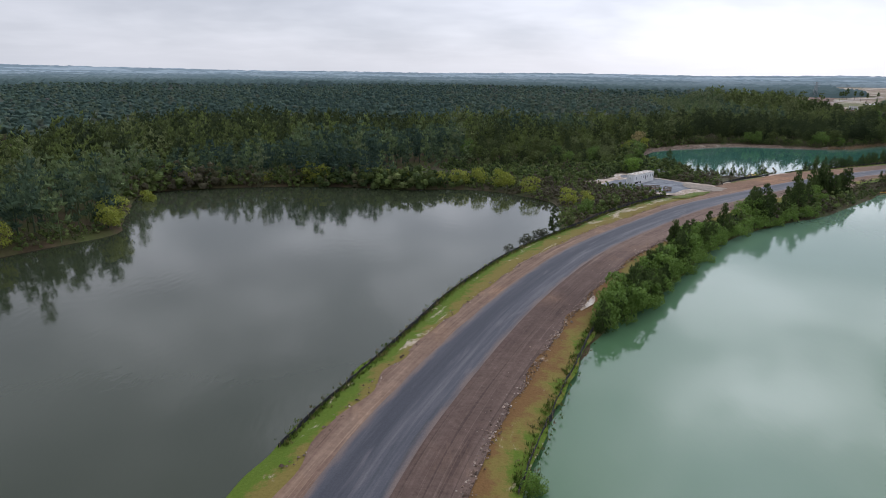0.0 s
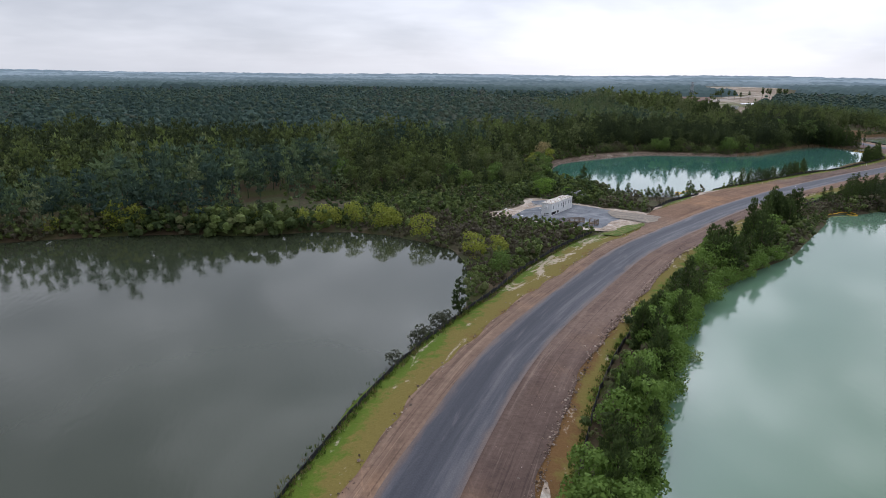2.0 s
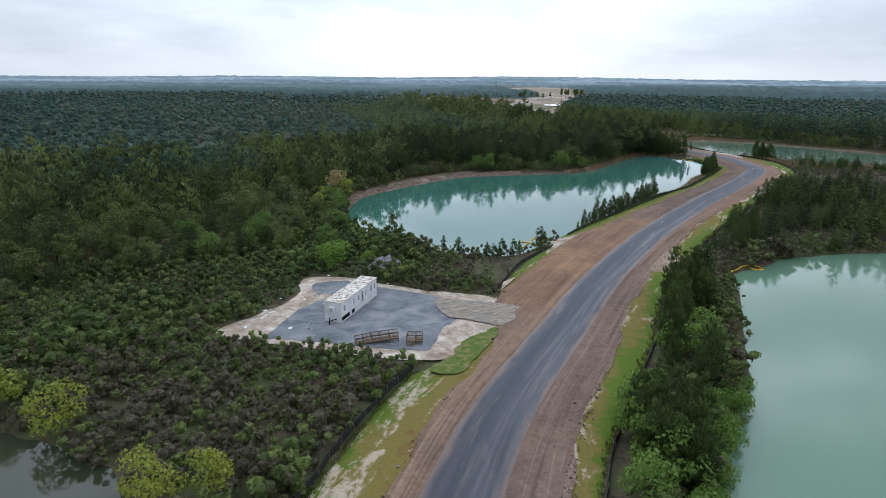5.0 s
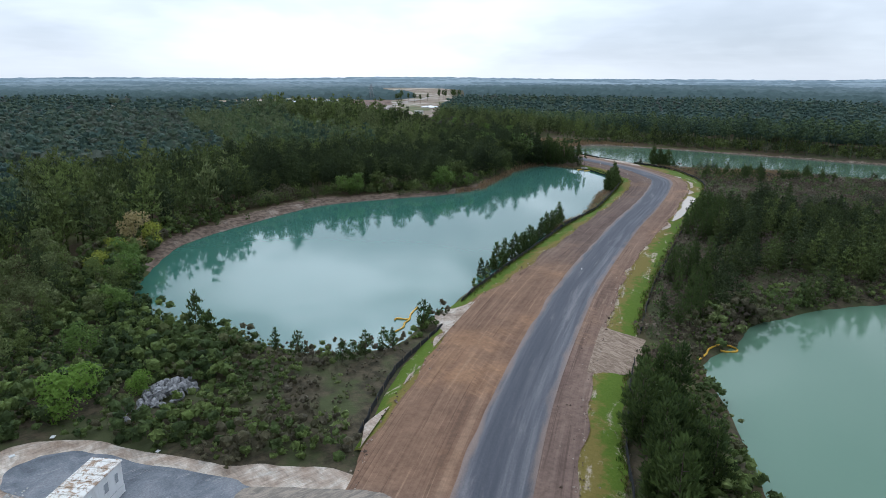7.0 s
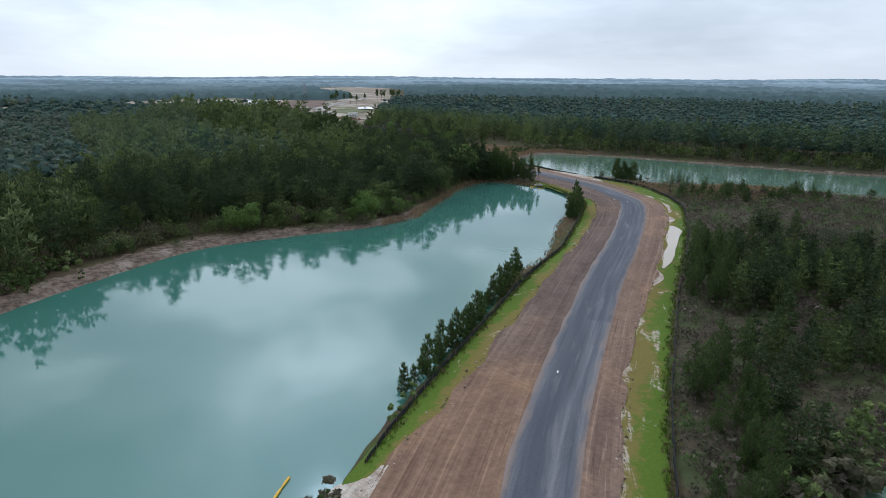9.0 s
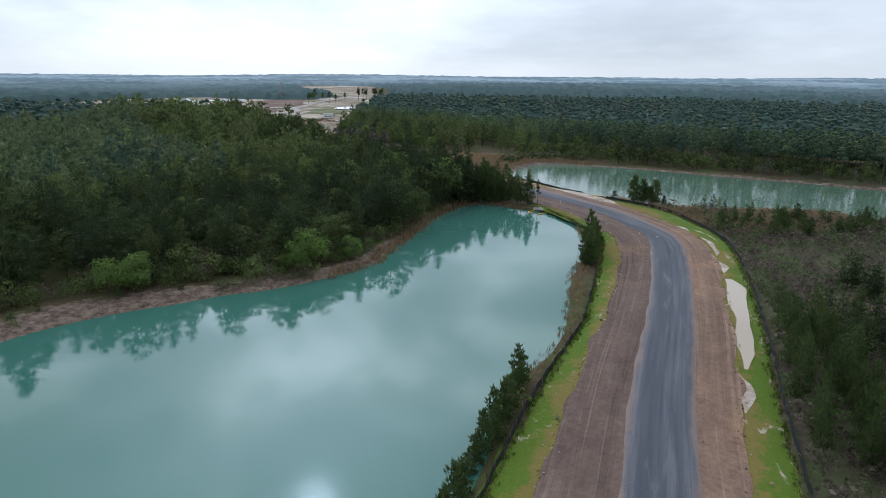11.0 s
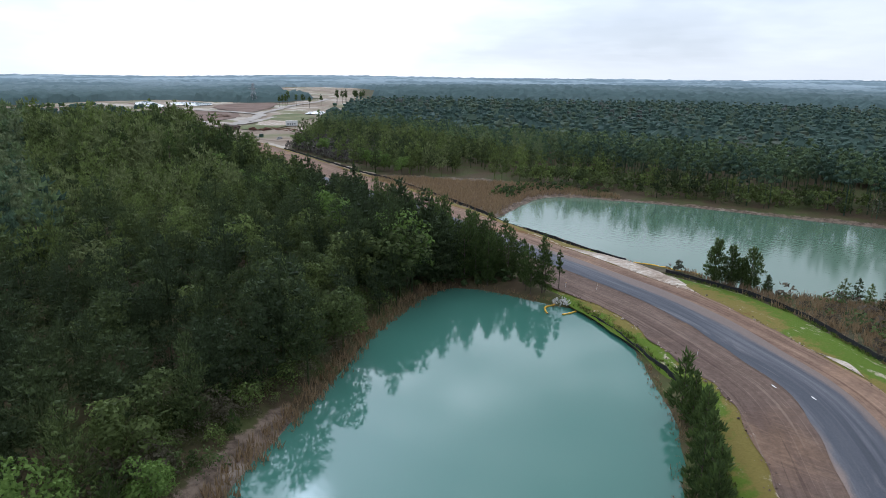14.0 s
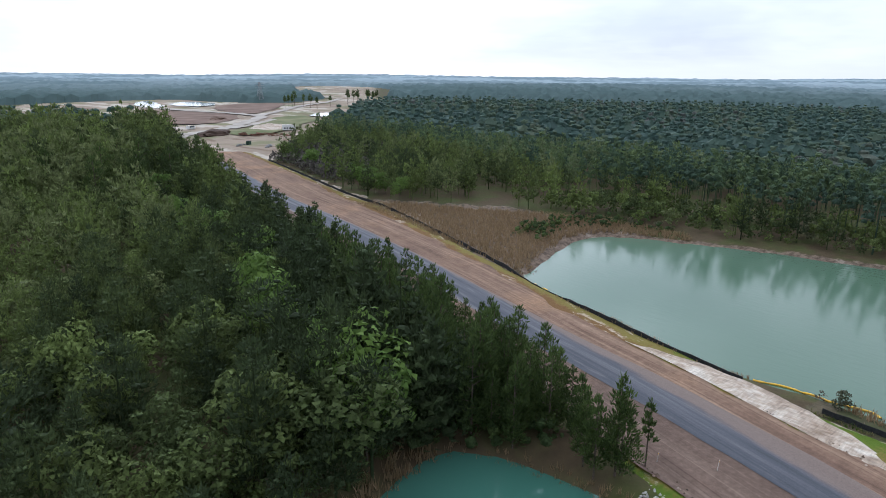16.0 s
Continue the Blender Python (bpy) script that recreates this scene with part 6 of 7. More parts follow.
def bevelled(x0, x1, y0, y1, z0, z1, by=0.03):
    bm = bmesh.new()
    box(bm, x0, x1, y0, y1, z0, z1)
    bmesh.ops.bevel(bm, geom=bm.edges[:], offset=by, segments=1, affect="EDGES")
    return bm


def office_trailer(at, turn, long=15.0, wide=3.15):
    t = tagged(new("office_trailer"), "long white single-storey office trailer with a rust-stained roof on gravel", "trailer")
    t.matrix_basis = pose(*at, 0, 0, turn)
    body = part("body", bevelled(0, long, 0, wide, 0.85, 3.45, 0.05), WHITE, t)
    # seams of the siding
    for k in range(1, 12):
        x = long * k / 12
        for y0, y1 in ((-0.012, 0.0), (wide, wide + 0.012)):
            bm = bmesh.new()
            box(bm, x - 0.015, x + 0.015, y0, y1, 0.9, 3.4)
            part("siding_seam", bm, WHITE, body)
    roof = part("roof", bevelled(-0.12, long + 0.12, -0.1, wide + 0.1, 3.45, 3.60, 0.05), ROOF, t, "white metal roof with brown rust streaks")
    for k in range(14):
        x = 0.5 + k * (long - 1) / 13
        bm = bmesh.new()
        box(bm, x - 0.03, x + 0.03, -0.08, wide + 0.08, 3.603, 3.65)
        part("roof_rib", bm, ROOF, roof)
    # skirt with a stretch missing on the road side
    for x0, x1, y0, y1 in ((0, 0.15, -0.03, 0.02), (5.2, long, -0.03, 0.02), (3.2, 4.0, -0.03, 0.02), (0, long, wide - 0.02, wide + 0.03), (-0.03, 0.02, 0.02, wide - 0.02), (long - 0.02, long + 0.03, 0.02, wide - 0.02)):
        bm = bmesh.new()
        box(bm, x0, x1, y0, y1, -0.05, 0.85)
        part("skirt", bm, WHITE, t)
    bm = bmesh.new()
    box(bm, 0.15, 5.2, -0.035, 0.02, -0.05, 0.16)
    part("skirt", bm, WHITE, t)
    # near-black panel behind the missing skirt, painted in place of the shade there
    bm = bmesh.new()
    box(bm, 0.1, 5.3, 0.35, 0.42, -0.03, 0.85)
    part("underfloor", bm, DARK, t, "black panel standing in for shade under the floor")
    for x in (4.35, 5.0):
        bm = bmesh.new()
        bmesh.ops.create_cone(bm, cap_ends=True, segments=16, radius1=0.36, radius2=0.36, depth=0.2, matrix=pose(x, 0.2, 0.36, 90, 0, 0))
        part("wheel", bm, RUBBER, t)
    # windows on the road side and the back
    for x, w, h, z in ((0.95, 0.55, 1.0, 1.75), (4.75, 0.4, 1.0, 1.75), (6.65, 0.5, 1.0, 1.75), (9.75, 0.4, 1.0, 1.75), (12.0, 0.6, 1.0, 1.75), (13.7, 0.45, 1.0, 1.75)):
        win = new("window")
        win.parent = t
        for name, a, mat in (("window_frame", (x - 0.06, x + w + 0.06, -0.045, 0.01, z - 0.06, z + h + 0.06), WHITE), ("pane", (x, x + w, -0.055, -0.03, z, z + h), PALE_PANE)):
            bm = bmesh.new()
            box(bm, *a)
            part(name, bm, mat, win)
    door = part("door", bevelled(8.05, 8.95, -0.06, 0.0, 0.95, 3.05, 0.02), WHITE, t, "white door with dark panes")
    for i in range(2):
        for j in range(4):
            bm = bmesh.new()
            box(bm, 8.16 + i * 0.36, 8.46 + i * 0.36, -0.072, -0.055, 1.12 + j * 0.46, 1.5 + j * 0.46)
            part("pane", bm, GLASS, door)
    ac = part("air_conditioner", bevelled(-0.62, -0.02, 1.15, 2.05, 1.75, 2.75, 0.04), WHITE, t, "white wall-mounted air conditioner")
    for k in range(5):
        bm = bmesh.new()
        box(bm, -0.64, -0.62, 1.25, 1.95, 1.9 + k * 0.15, 1.96 + k * 0.15)
        part("grille_slat", bm, METAL, ac)
    hitch = new("hitch")
    hitch.parent = t
    tagged(hitch, "black steel towing hitch")
    for y in (0.9, 2.2):
        d = Vector((-1.5, 1.55 - y, 0))
        bm = bmesh.new()
        box(bm, 0, d.length, -0.06, 0.06, 0.5, 0.64, Matrix.Translation((0, y, 0)) @ Matrix.Rotation(math.atan2(d.y, d.x), 4, "Z"))
        part("drawbar", bm, DARK, hitch)
    bm = bmesh.new()
    box(bm, -1.55, -1.4, 1.48, 1.62, 0.0, 0.7)
    part("jack", bm, DARK, hitch)


office_trailer((74.8, 235.1, 1.37), 45.2)


def railing(thing, a, b, za, zb, name="railing"):
    """Posts, two rails and balusters between two points of a ramp."""
    a, b = Vector((*a, za)), Vector((*b, zb))
    d = b - a
    flat = Vector((d.x, d.y, 0))
    m = Matrix.Translation(a) @ Matrix.Rotation(math.atan2(d.y, d.x), 4, "Z")
    n = max(2, round(flat.length / 1.2))
    rail = new(name)
    rail.parent = thing
    for k in range(n + 1):
        x = flat.length * k / n
        z = d.z * k / n
        bm = bmesh.new()
        box(bm, x - 0.05, x + 0.05, -0.05, 0.05, z - 0.9, z + 1.0, m)
        part("post", bm, TIMBER, rail)
    slope = math.atan2(d.z, flat.length)
    for h in (0.25, 0.95):
        bm = bmesh.new()
        box(bm, 0, d.length, -0.04, 0.04, h - 0.06, h + 0.06, m @ Matrix.Rotation(-slope, 4, "Y"))
        part("rail", bm, TIMBER, rail)
    for k in range(int(flat.length / 0.22)):
        x = 0.11 + k * 0.22
        z = d.z * x / flat.length
        bm = bmesh.new()
        box(bm, x - 0.02, x + 0.02, -0.02, 0.02, z + 0.25, z + 0.95, m)
        part("baluster", bm, TIMBER, rail)


def deck(thing, a, b, wide, za, zb):
    """Boards laid across between two points."""
    a, b = Vector((*a, za)), Vector((*b, zb))
    d = b - a
    flat = math.hypot(d.x, d.y)
    m = Matrix.Translation(a) @ Matrix.Rotation(math.atan2(d.y, d.x), 4, "Z")
    n = int(flat / 0.2)
    for k in range(n):
        x = flat * k / n
        z = d.z * (k + 0.5) / n
        bm = bmesh.new()
        box(bm, x, x + flat / n - 0.015, -wide / 2, wide / 2, z - 0.05, z, m)
        part("board", bm, TIMBER, thing)
    bm = bmesh.new()
    slope = math.atan2(d.z, flat)
    for y in (-wide / 2 + 0.05, wide / 2 - 0.05):
        box(bm, 0, math.hypot(flat, d.z), y - 0.04, y + 0.04, -0.25, -0.05, m @ Matrix.Rotation(-slope, 4, "Y"))
    part("joist", bm, TIMBER, thing)


ramp = tagged(new("access_ramp"), "weathered timber access ramp with railings lying on the gravel", "ramp")
G = 1.37
RAMP = [((73.9, 225.6), G + 0.12), ((76.4, 225.1), G + 0.45), ((80.4, 224.0), G + 0.75)]
for (a, za), (b, zb) in zip(RAMP, RAMP[1:]):
    deck(ramp, a, b, 1.3, za, zb)
    side = Vector((a[1] - b[1], b[0] - a[0])).normalized() * 0.65
    for w in (-1, 1):
        railing(ramp, (a[0] + side.x * w, a[1] + side.y * w), (b[0] + side.x * w, b[1] + side.y * w), za, zb)
steps = tagged(new("timber_steps"), "small weathered timber landing with steps and railings", "steps")
deck(steps, (81.4, 222.6), (83.5, 221.4), 1.4, G + 0.6, G + 0.6)
railing(steps, (81.75, 223.2), (83.85, 222.0), G + 0.6, G + 0.6)
railing(steps, (81.05, 222.0), (81.75, 223.2), G + 0.6, G + 0.6)
railing(steps, (82.3, 221.3), (83.15, 220.8), G + 0.6, G + 0.6)
for k in range(3):
    bm = bmesh.new()
    x, y = 81.5 - 0.14 * k, 221.6 - 0.27 * k
    box(bm, -0.55, 0.55, -0.14, 0.14, -0.03, 0.03, pose(x, y, G + 0.45 - 0.17 * k, 0, 0, -30))
    part("step", bm, TIMBER, steps)
pole = tagged(new("steel_post"), "long grey steel post lying on the gravel", "post")
pole.matrix_basis = pose(68.4, 234.4, G + 0.12, 0, 0, 60)
bm = bmesh.new()
bmesh.ops.create_cone(bm, cap_ends=True, segments=10, radius1=0.07, radius2=0.07, depth=4.2, matrix=pose(2.1, 0, 0, 0, 90, 0))
part("shaft", bm, METAL, pole)
bm = bmesh.new()
box(bm, 0.6, 0.75, -0.6, 0.25, -0.06, 0.06)
part("arm", bm, METAL, pole)
PALE = plain("pale_board", (0.62, 0.62, 0.60), (0.76, 0.75, 0.72), 3.0)
for x, y, a, l, w in ((62, 243.2, 20, 1.6, 0.25), (63.6, 243.8, 50, 2.2, 0.3), (65.4, 245.4, 15, 1.2, 0.5), (66.4, 236.6, 60, 0.9, 0.6), (76.8, 260.2, 10, 0.6, 0.5), (59.8, 240.2, 70, 1.0, 0.4), (64.4, 246.8, 35, 0.8, 0.5), (72.4, 249.6, 80, 0.7, 0.5), (75.2, 245.2, 130, 1.4, 0.3), (68.6, 252.0, 30, 0.6, 0.4), (81, 262, 60, 0.6, 0.5), (90, 251.4, 40, 0.5, 0.4)):
    bm = bevelled(-l / 2, l / 2, -w / 2, w / 2, 0, 0.06, 0.012)
    me = bpy.data.meshes.new("scrap_board")
    bm.to_mesh(me)
    bm.free()
    me.materials.append(PALE)
    ob = tagged(new("scrap_board", me), "pale scrap of board lying on the sand", "scrap board", "scrap boards")
    ob.matrix_basis = pose(x, y, 1.32, 0, 0, a)

# ---- the cleared land beyond ----
EARTH_BROWN = plain("bare_brown_earth", (0.13, 0.085, 0.065), (0.22, 0.15, 0.115), 0.05, rough=0.95, spec=0.1)
EARTH_DARK = plain("dark_turned_soil", (0.06, 0.04, 0.03), (0.11, 0.075, 0.06), 0.3, rough=0.95, spec=0.1)
FIELD_GREEN = plain("thin_field_grass", (0.10, 0.115, 0.045), (0.20, 0.19, 0.10), 0.04, rough=0.95, spec=0.1)
TRACK = plain("pale_packed_track", (0.30, 0.26, 0.22), (0.44, 0.39, 0.34), 0.06, rough=0.95, spec=0.1)
WATER_PALE = water("pale_pond_water", (0.30, 0.32, 0.32), (0.36, 0.38, 0.37), 0.12, 0.03)


def ribbon(points, wide):
    """The outline of a band along a line in the plan."""
    ln = spline(points, 8)
    tan = np.gradient(ln, axis=0)
    nor = np.stack([-tan[:, 1], tan[:, 0]], 1) / np.linalg.norm(tan, axis=1)[:, None]
    w = wide * (0.5 + 0.12 * np.sin(np.arange(len(ln)) * 1.7))[:, None]
    return np.concatenate([ln + nor * w, (ln - nor * w)[::-1]])


for poly, z, mat, what, kind_of in (
    (wobble(spline([(512, 1055), (540, 953), (505, 880), (462, 860), (445, 900), (470, 1000)], 6, True), 2, 301), 1.80, EARTH_BROWN, "brown turned field on the cleared land", "field"),
    (wobble(spline([(588, 1098), (650, 1150), (695, 1130), (574, 965), (556, 1000)], 6, True), 2, 302), 1.80, EARTH_BROWN, "brown turned field on the cleared land", "field"),
    (wobble(spline([(449, 765), (491, 817), (540, 879), (581, 905), (574, 855), (532, 810), (472, 752)], 6, True), 2, 303), 1.82, FIELD_GREEN, "thin grass field on the cleared land", "field"),
    (ribbon([(515, 1120), (525, 1085), (534, 1027), (548, 978), (552, 931), (545, 905), (500, 847), (472, 814), (449, 795), (425, 776), (398, 735), (389, 690)], 11), 1.90, TRACK, "pale dirt track across the cleared land", "dirt track"),
    (ribbon([(555, 928), (610, 985), (678, 1062), (763, 1135), (850, 1230)], 9), 1.87, TRACK, "pale dirt track across the cleared land", "dirt track"),
    (ribbon([(540, 872), (501, 831), (470, 804)], 6), 1.94, TRACK, "pale dirt track across the cleared land", "dirt track"),
    (wobble(spline([(481, 798), (513, 832), (514, 804), (490, 775)], 6, True), 1.5, 304), 1.86, SAND, "patch of pale sand on the cleared land", "sand"),
    (wobble(spline([(478, 737), (488, 742), (492, 733), (482, 728)], 6, True), 0.8, 305), 1.86, SAND, "patch of pale sand on the cleared land", "sand"),
    (wobble(spline([(577, 1200), (612, 1236), (620, 1180), (600, 1130), (572, 1118), (562, 1162)], 6, True), 2, 306), 1.92, WATER_PALE, "pale storm pond on the cleared land", "pond"),
    (wobble(spline([(550, 1250), (578, 1280), (560, 1200), (540, 1130), (520, 1110), (525, 1180)], 6, True), 2, 307), 1.90, WATER_PALE, "pale storm pond on the cleared land", "pond"),
    (wobble(spline([(592, 900), (627, 928), (622, 900), (612, 885), (595, 876)], 6, True), 1, 308), 1.92, WATER_PALE, "narrow pale pond on the cleared land", "pond"),
    (wobble(spline([(1190, 1880), (1300, 1890), (1280, 1760), (1150, 1640)], 6, True), 5, 309), 2.4, WATER_PALE, "far pale pond on the cleared land", "pond"),
):
    sheet({"field": "field", "sand": "sand_patch", "pond": "pond", "dirt track": "dirt_track"}[kind_of], poly, z, mat, what, kind_of)


def heap(at, rx, ry, high, turn, mat, name, label, category, seed):
    """A rough mound of earth."""
    r = np.random.default_rng(seed)
    bm = bmesh.new()
    bmesh.ops.create_icosphere(bm, subdivisions=3, radius=1.0)
    for v in bm.verts:
        k = 1 + 0.18 * math.sin(v.co.x * 5 + seed) * math.sin(v.co.y * 6) + 0.07 * r.normal()
        v.co = Vector((v.co.x * rx * k, v.co.y * ry * k, max(v.co.z, -0.15) * high * k))
    me = bpy.data.meshes.new(name)
    bm.to_mesh(me)
    bm.free()
    me.materials.append(mat)
    ob = tagged(new(name, me), label, category)
    ob.matrix_basis = pose(*at, 0, 0, turn)


def site_cabin(at, turn, l, w, h):
    c = tagged(new("site_cabin"), "small white cabin on the cleared land", "cabin", "cabins on the cleared land")
    c.matrix_basis = pose(*at, 0, 0, turn)
    part("body", bevelled(0, l, 0, w, 0.3, h, 0.05), WHITE, c)
    part("roof", bevelled(-0.2, l + 0.2, -0.2, w + 0.2, h, h + 0.2, 0.05), ROOF, c)
    part("underside", bevelled(0.2, l - 0.2, 0.2, w - 0.2, 0, 0.3, 0.02), DARK, c)
    for k in range(4):
        part("window", bevelled(1 + k * (l - 2) / 4, 2 + k * (l - 2) / 4, -0.04, 0.02, 1.2, 2.2, 0.01), GLASS, c)


def at_ground(x, y, up=0.0):
    return x, y, float(level(np.array([[x, y]], float))[0][0]) + up


site_cabin(at_ground(491, 769, 0.5), -25, 9, 3.5, 4)
site_cabin(at_ground(444, 817, 0.5), 20, 6, 2.4, 2.4)
heap(at_ground(440, 766, 0.3), 16, 7, 3.2, 35, EARTH_DARK, "soil_heap", "long dark heap of turned soil", "soil heap", 1)
heap(at_ground(505, 905, 0.3), 12, 7, 2.2, 60, EARTH_BROWN, "soil_heap", "low brown heap of soil by a track", "soil heap", 2)
TIMBER = plain("red_brown_debris", (0.10, 0.05, 0.035), (0.24, 0.13, 0.09), 1.0)


def timber_pile(at, turn, count, long, label):
    """Rods tumbled together, standing in for unclear red-brown machinery and debris."""
    r = np.random.default_rng(count)
    ob = tagged(new("timber_pile"), label, "timber pile", "timber piles")
    ob.matrix_basis = pose(*at, 0, 0, turn)
    for k in range(count):
        x, a = r.uniform(-6, 6), r.normal() * 0.5
        d = np.array([math.cos(a), math.sin(a), r.normal() * 0.12]) * long * r.uniform(0.3, 0.6)
        c = np.array([x, r.normal() * 1.5, 0.4 + r.random() * 1.4])
        log = new("log", mesh_of("log", *rod(c - d, c + d, 0.35, 0.25, 6)[:2], [TIMBER]))
        log.parent = ob


timber_pile(at_ground(456, 749, 0.2), -50, 16, 5, "tumbled rods standing in for red-brown site debris")
timber_pile(at_ground(463, 741, 0.2), -48, 12, 4, "tumbled rods standing in for red-brown site debris")
timber_pile(at_ground(470, 733, 0.2), -48, 4, 9, "low row of rods standing in for a beam along the field")
pile("rubble_heap", (427, 701), 4.5, 2.0, 0.6, 0.8, 40, 0.5, 1.3, "low heap of pale rubble by the track", "rubble")
pile("rubble_heap", (437, 688), 6.0, 1.6, 0.9, 0.8, 40, 0.5, 1.3, "low heap of pale rubble by the track", "rubble")
bin_ = tagged(new("waste_bin"), "dark green steel bin on bare earth", "bin")
bin_.matrix_basis = pose(*at_ground(432, 702), 0, 0, 30)
part("body", bevelled(-1.3, 1.3, -0.9, 0.9, 0.1, 2.0, 0.08), plain("dark_green_paint", (0.02, 0.05, 0.035), (0.04, 0.08, 0.055), 2.0, rough=0.5), bin_)
part("lid", bevelled(-1.35, 1.35, -0.95, 0.95, 2.0, 2.15, 0.05), DARK, bin_)
part("skid", bevelled(-1.2, 1.2, -0.8, 0.8, -0.1, 0.1, 0.02), DARK, bin_)

# pines left standing on the cleared land, and one above the road
kinds = kinds_of("pine_tree", [pine(230 + k, 16.0, (3.0, 2.6)[k], 0.5, 12, 220, 1.0, 0.5, dome=3.0, thin=0.014) for k in range(2)], 16.0, PINE, "tall pine standing alone on cleared land", "pine tree", "pines on the cleared land")
row(kinds, [(654, 1046), (662, 1052), (669, 1059), (676, 1050), (670, 1025), (664, 1001), (709, 1043), (640, 1030), (782, 1109), (776, 1089), (790, 1100), (807, 1122), (815, 1111), (786, 1059), (798, 1085), (826, 1128), (838, 1120), (760, 1080)], rng.uniform(13, 20, 18))
row(kinds_of("pine_tree", [pine(240, 15.0, 3.2, 0.35, 16, 900, 0.5, 0.5, dome=2.6)], 15.0, PINE, "tall lone pine with a ragged round crown", "pine tree", ""), [(352, 568), (343, 575), (336, 560), (331, 572), (325, 556), (340, 590), (318, 566), (328, 584), (312, 552), (334, 604), (320, 596), (306, 578)], [17.5, 16, 19, 20, 18, 17, 20, 19, 18, 18, 20, 19])

# grey bare thicket beside the road's end
gb = jittered(rng, 395, 478, 560, 715, 2.6)
zg, _, sg, og = level(gb)
sel = (og < -27) & (og > -95) & (depth_in(clear_line, gb, 10) > 1) & (gb[:, 1] > 556 + (gb[:, 0] - 395) * 0.35)
gb, zg = gb[sel], zg[sel]
hg = rng.uniform(2.0, 5.5, len(gb))
GREY_BUSH = canopy_leaves("bare_grey_twigs", [(0.0, (0.075, 0.066, 0.058)), (0.55, (0.125, 0.112, 0.10)), (0.8, (0.15, 0.14, 0.115)), (1.0, (0.10, 0.125, 0.055))])
stuff("bare_thicket", scatter(SCRUBS, np.c_[gb, zg], hg, rng.random(len(gb)) * 6.28, rng.integers(0, 4, len(gb)), rng.random(len(gb)), hg * 0.8), GREY_BUSH, "grey leafless thicket beside the cleared land", "thicket")


def pylon(at, high=42.0):
    """A lattice transmission tower."""
    t = tagged(new("lattice_tower"), "grey steel lattice tower beyond the cleared land", "pylon")
    t.location = at
    for sx, sy in ((1, 1), (1, -1), (-1, 1), (-1, -1)):
        leg = new("leg", mesh_of("leg", *rod((4 * sx, 4 * sy, -1), (0.7 * sx, 0.7 * sy, high), 0.22, 0.14, 4)[:2], [METAL]))
        leg.parent = t
    for k in range(9):
        za, zb = high * k / 9, high * (k + 1) / 9
        ra, rb = 4 - 3.3 * k / 9, 4 - 3.3 * (k + 1) / 9
        some = []
        for i in range(4):
            (ax, ay), (bx, by) = ((1, 1), (1, -1), (-1, -1), (-1, 1))[i], ((1, -1), (-1, -1), (-1, 1), (1, 1))[i]
            some += [rod((ra * ax, ra * ay, za), (rb * bx, rb * by, zb), 0.1, 0.1, 3), rod((ra * bx, ra * by, za), (rb * ax, rb * ay, zb), 0.1, 0.1, 3)]
        br = new("brace", mesh_of("brace", *join(*some)[:2], [METAL]))
        br.parent = t
    for z in (0.72, 0.84, 0.95):
        arm = new("arm", mesh_of("arm", *rod((-7, 0, high * z), (7, 0, high * z), 0.2, 0.2, 4)[:2], [METAL]))
        arm.parent = t


pylon(at_ground(690, 1185), 27.0)


# ---- clods, tufts and stakes along the road ----
cl = np.random.default_rng(91)


def chunk():
    v = unit(cl.normal(size=(6, 3))) * 0 + np.array([(1, 0, 0), (-1, 0, 0), (0, 1, 0), (0, -1, 0), (0, 0, 0.8), (0, 0, -0.5)], float) * cl.uniform(0.6, 1.2, (6, 1))
    f = np.array([(0, 2, 4), (2, 1, 4), (1, 3, 4), (3, 0, 4), (2, 0, 5), (1, 2, 5), (3, 1, 5), (0, 3, 5)])
    return v, f, unit(v)


def along(n, s0, s1, table_, sign, spread_, shift=0.0):
    s = cl.uniform(s0, s1, n)
    return s, sign * (table(table_, s) + shift + cl.normal(size=n) * spread_)


some = [along(1500, 258, 420, RIGHT_DIRT, -1, 0.35), along(700, 420, 745, RIGHT_DIRT, -1, 0.4), along(900, 258, 745, LEFT_DIRT, 1, 0.5), along(500, 258, 600, RIGHT_DIRT, -1, 1.4, -2.0), along(400, 745, 860, LEFT_DIRT, 1, 1.2, -1.5)]
s_c, o_c = np.concatenate([q[0] for q in some]), np.concatenate([q[1] for q in some])
sz = cl.uniform(0.05, 0.2, len(s_c)) * np.where(cl.random(len(s_c)) < 0.1, 1.8, 1)
CLOD = canopy_leaves("dry_clods", [(0.0, (0.11, 0.075, 0.055)), (0.6, (0.22, 0.155, 0.115)), (1.0, (0.40, 0.33, 0.27))], 0.0)
stuff("dirt_clods", scatter([chunk() for _ in range(4)], np.c_[on_road(s_c, o_c), np.full(len(s_c), 1.42)], sz, cl.random(len(s_c)) * 6.28, cl.integers(0, 4, len(s_c))), CLOD, "crumbled clods and gravel along the graded dirt", "dirt clods")

some = [along(1400, 262, 446, LEFT_VERGE, 1, 0.35, -0.5), along(1200, 523, 735, LEFT_VERGE, 1, 0.4, -0.5), along(1400, 262, 508, RIGHT_VERGE, -1, 0.35, -0.5), along(1300, 518, 742, RIGHT_VERGE, -1, 0.4, -0.6), along(300, 262, 446, LEFT_VERGE, 1, 0.3, 0.7), along(300, 262, 508, RIGHT_VERGE, -1, 0.3, 0.8)]
s_c, o_c = np.concatenate([q[0] for q in some]), np.concatenate([q[1] for q in some])
xy = on_road(s_c, o_c)
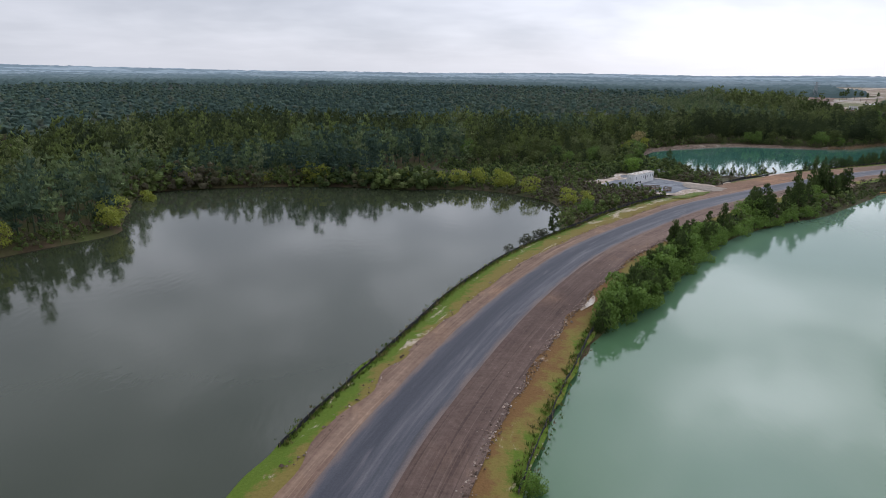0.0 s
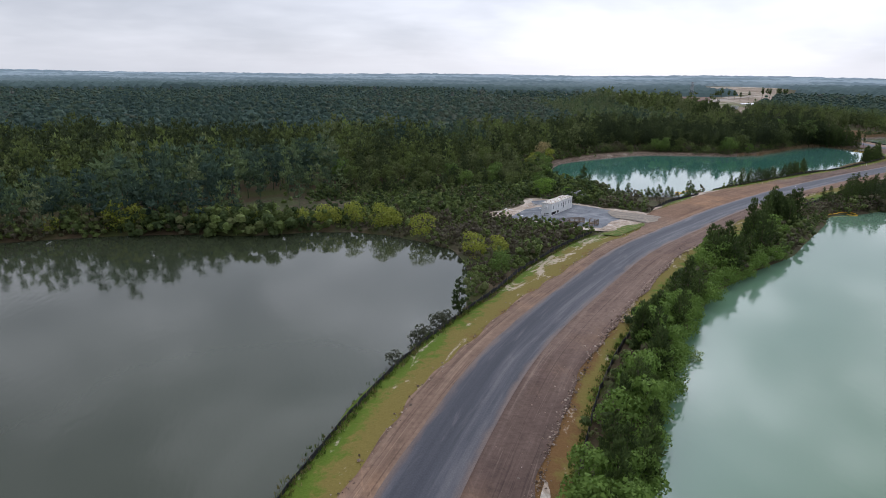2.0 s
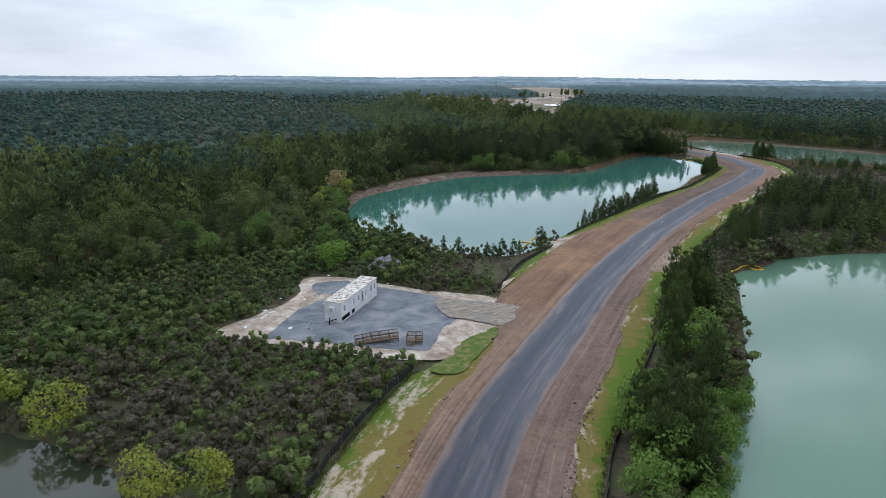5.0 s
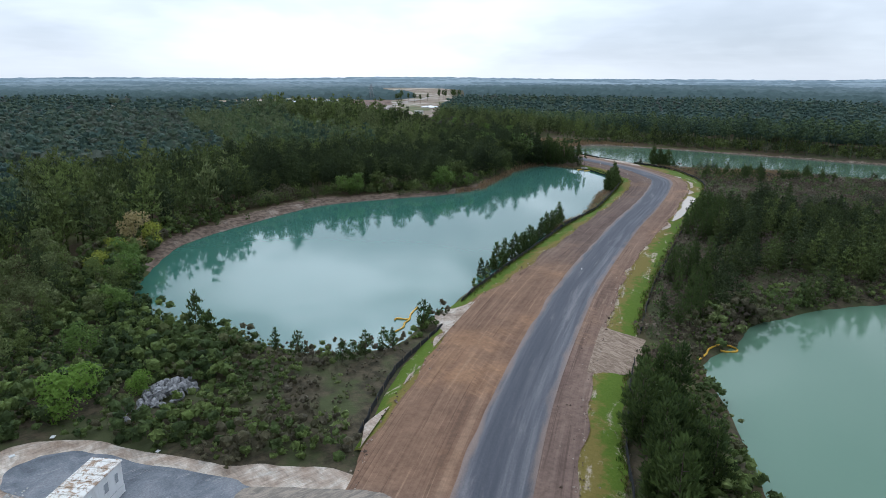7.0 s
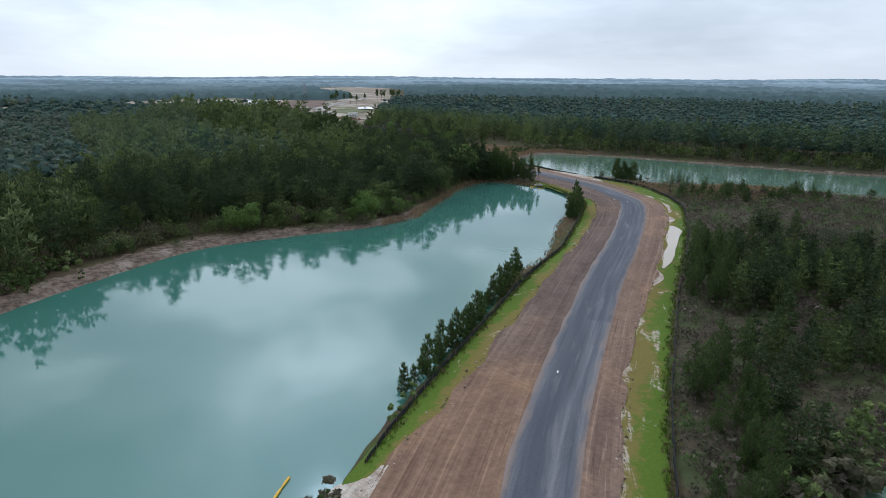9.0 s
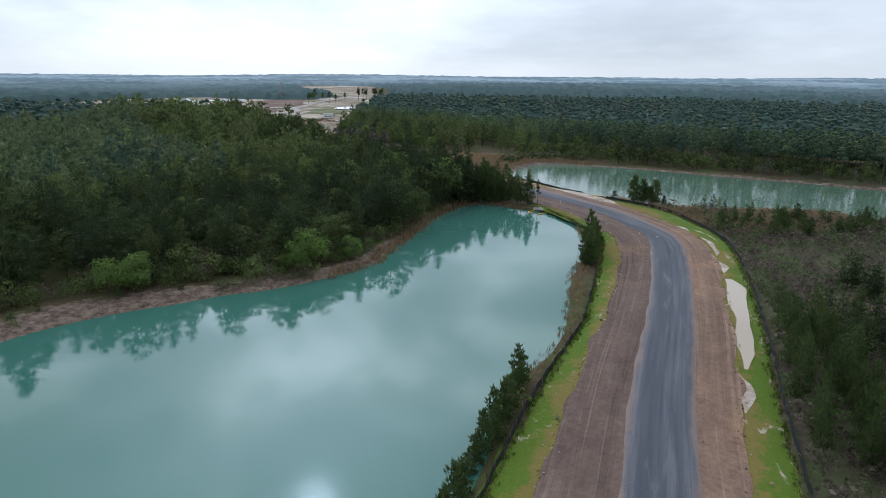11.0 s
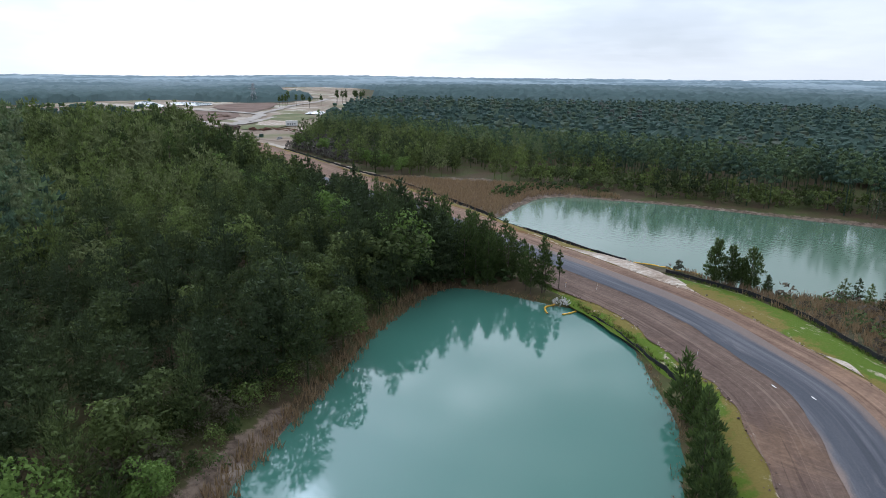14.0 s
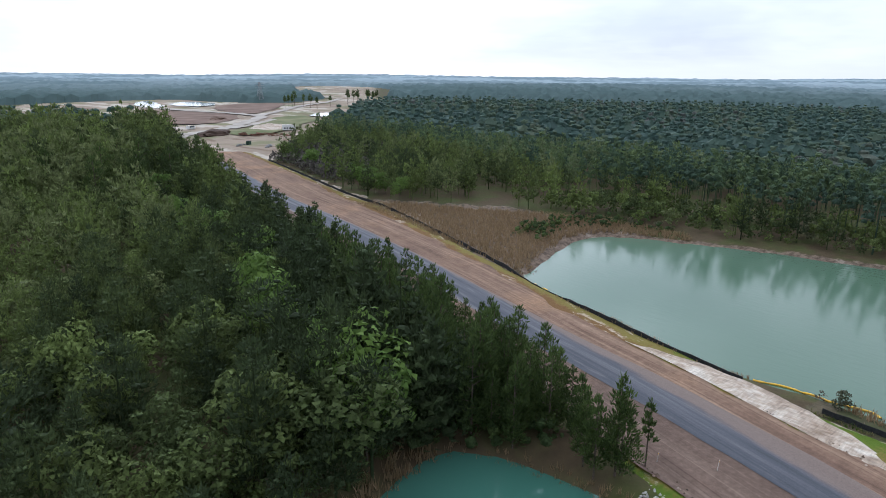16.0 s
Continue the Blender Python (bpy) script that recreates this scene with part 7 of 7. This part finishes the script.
inner_edge = np.where(o_c > 0, table(LEFT_VERGE, s_c), table(RIGHT_VERGE, s_c))
z_c = np.interp(np.abs(o_c) - inner_edge, [-3.0, -1.0, 0.5, 1.0], [1.25, 0.95, 0.6, 0.5])
TUFT = canopy_leaves("verge_tufts", [(0.0, (0.055, 0.095, 0.016)), (0.5, (0.10, 0.145, 0.025)), (0.8, (0.17, 0.15, 0.05)), (1.0, (0.24, 0.18, 0.10))])
h_c = cl.uniform(0.2, 0.55, len(s_c))
stuff("grass_tufts", scatter(CLUMPS, np.c_[xy, z_c], h_c, cl.random(len(s_c)) * 6.28, cl.integers(0, 3, len(s_c)), None, h_c * 1.3), TUFT, "ragged grass tufts along the silt fences", "grass")


MARKS = [(305.6, 334.8, 0.9), (183.2, 269.6, 0.6), (305.3, 339.6, 1.0)]
# survey stakes and paint marks by the road
STAKE_WHITE = plain("white_stake", (0.62, 0.60, 0.56), (0.75, 0.73, 0.70), 4.0)


def survey_stake(x, y, z, high, lean):
    ob = tagged(new("survey_stake"), "thin pale wooden survey stake in dirt", "stake", "survey stakes")
    ob.matrix_basis = pose(x, y, z, lean, lean * 0.5, 20)
    part("post", bevelled(-0.035, 0.035, -0.02, 0.02, -0.3, high, 0.006), STAKE_WHITE, ob)
    part("ribbon", bevelled(-0.045, 0.045, -0.03, 0.03, high - 0.18, high - 0.06, 0.006), BOOM, ob, "orange ribbon")


for s_, o_, h_ in ((738, 4.6, 1.3), (762, 9.6, 1.3), (783, 10.2, 1.2), (742, 9.0, 1.1), (705, 8.2, 1.1), (640, 10.2, 1.0), (556, -8.9, 1.0)):
    x_, y_ = on_road(s_, o_)
    survey_stake(float(x_), float(y_), 1.42, h_, 4)
for k, (x_, y_, a_) in enumerate(MARKS):
    sheet("paint_mark", [(x_ + u * math.cos(a_) - v * math.sin(a_), y_ + u * math.sin(a_) + v * math.cos(a_)) for u, v in ((-0.45, -0.10), (0.1, -0.13), (0.45, -0.08), (0.42, 0.10), (-0.1, 0.13), (-0.45, 0.09))], 1.655, STAKE_WHITE, "pale painted mark on the asphalt", "road mark")
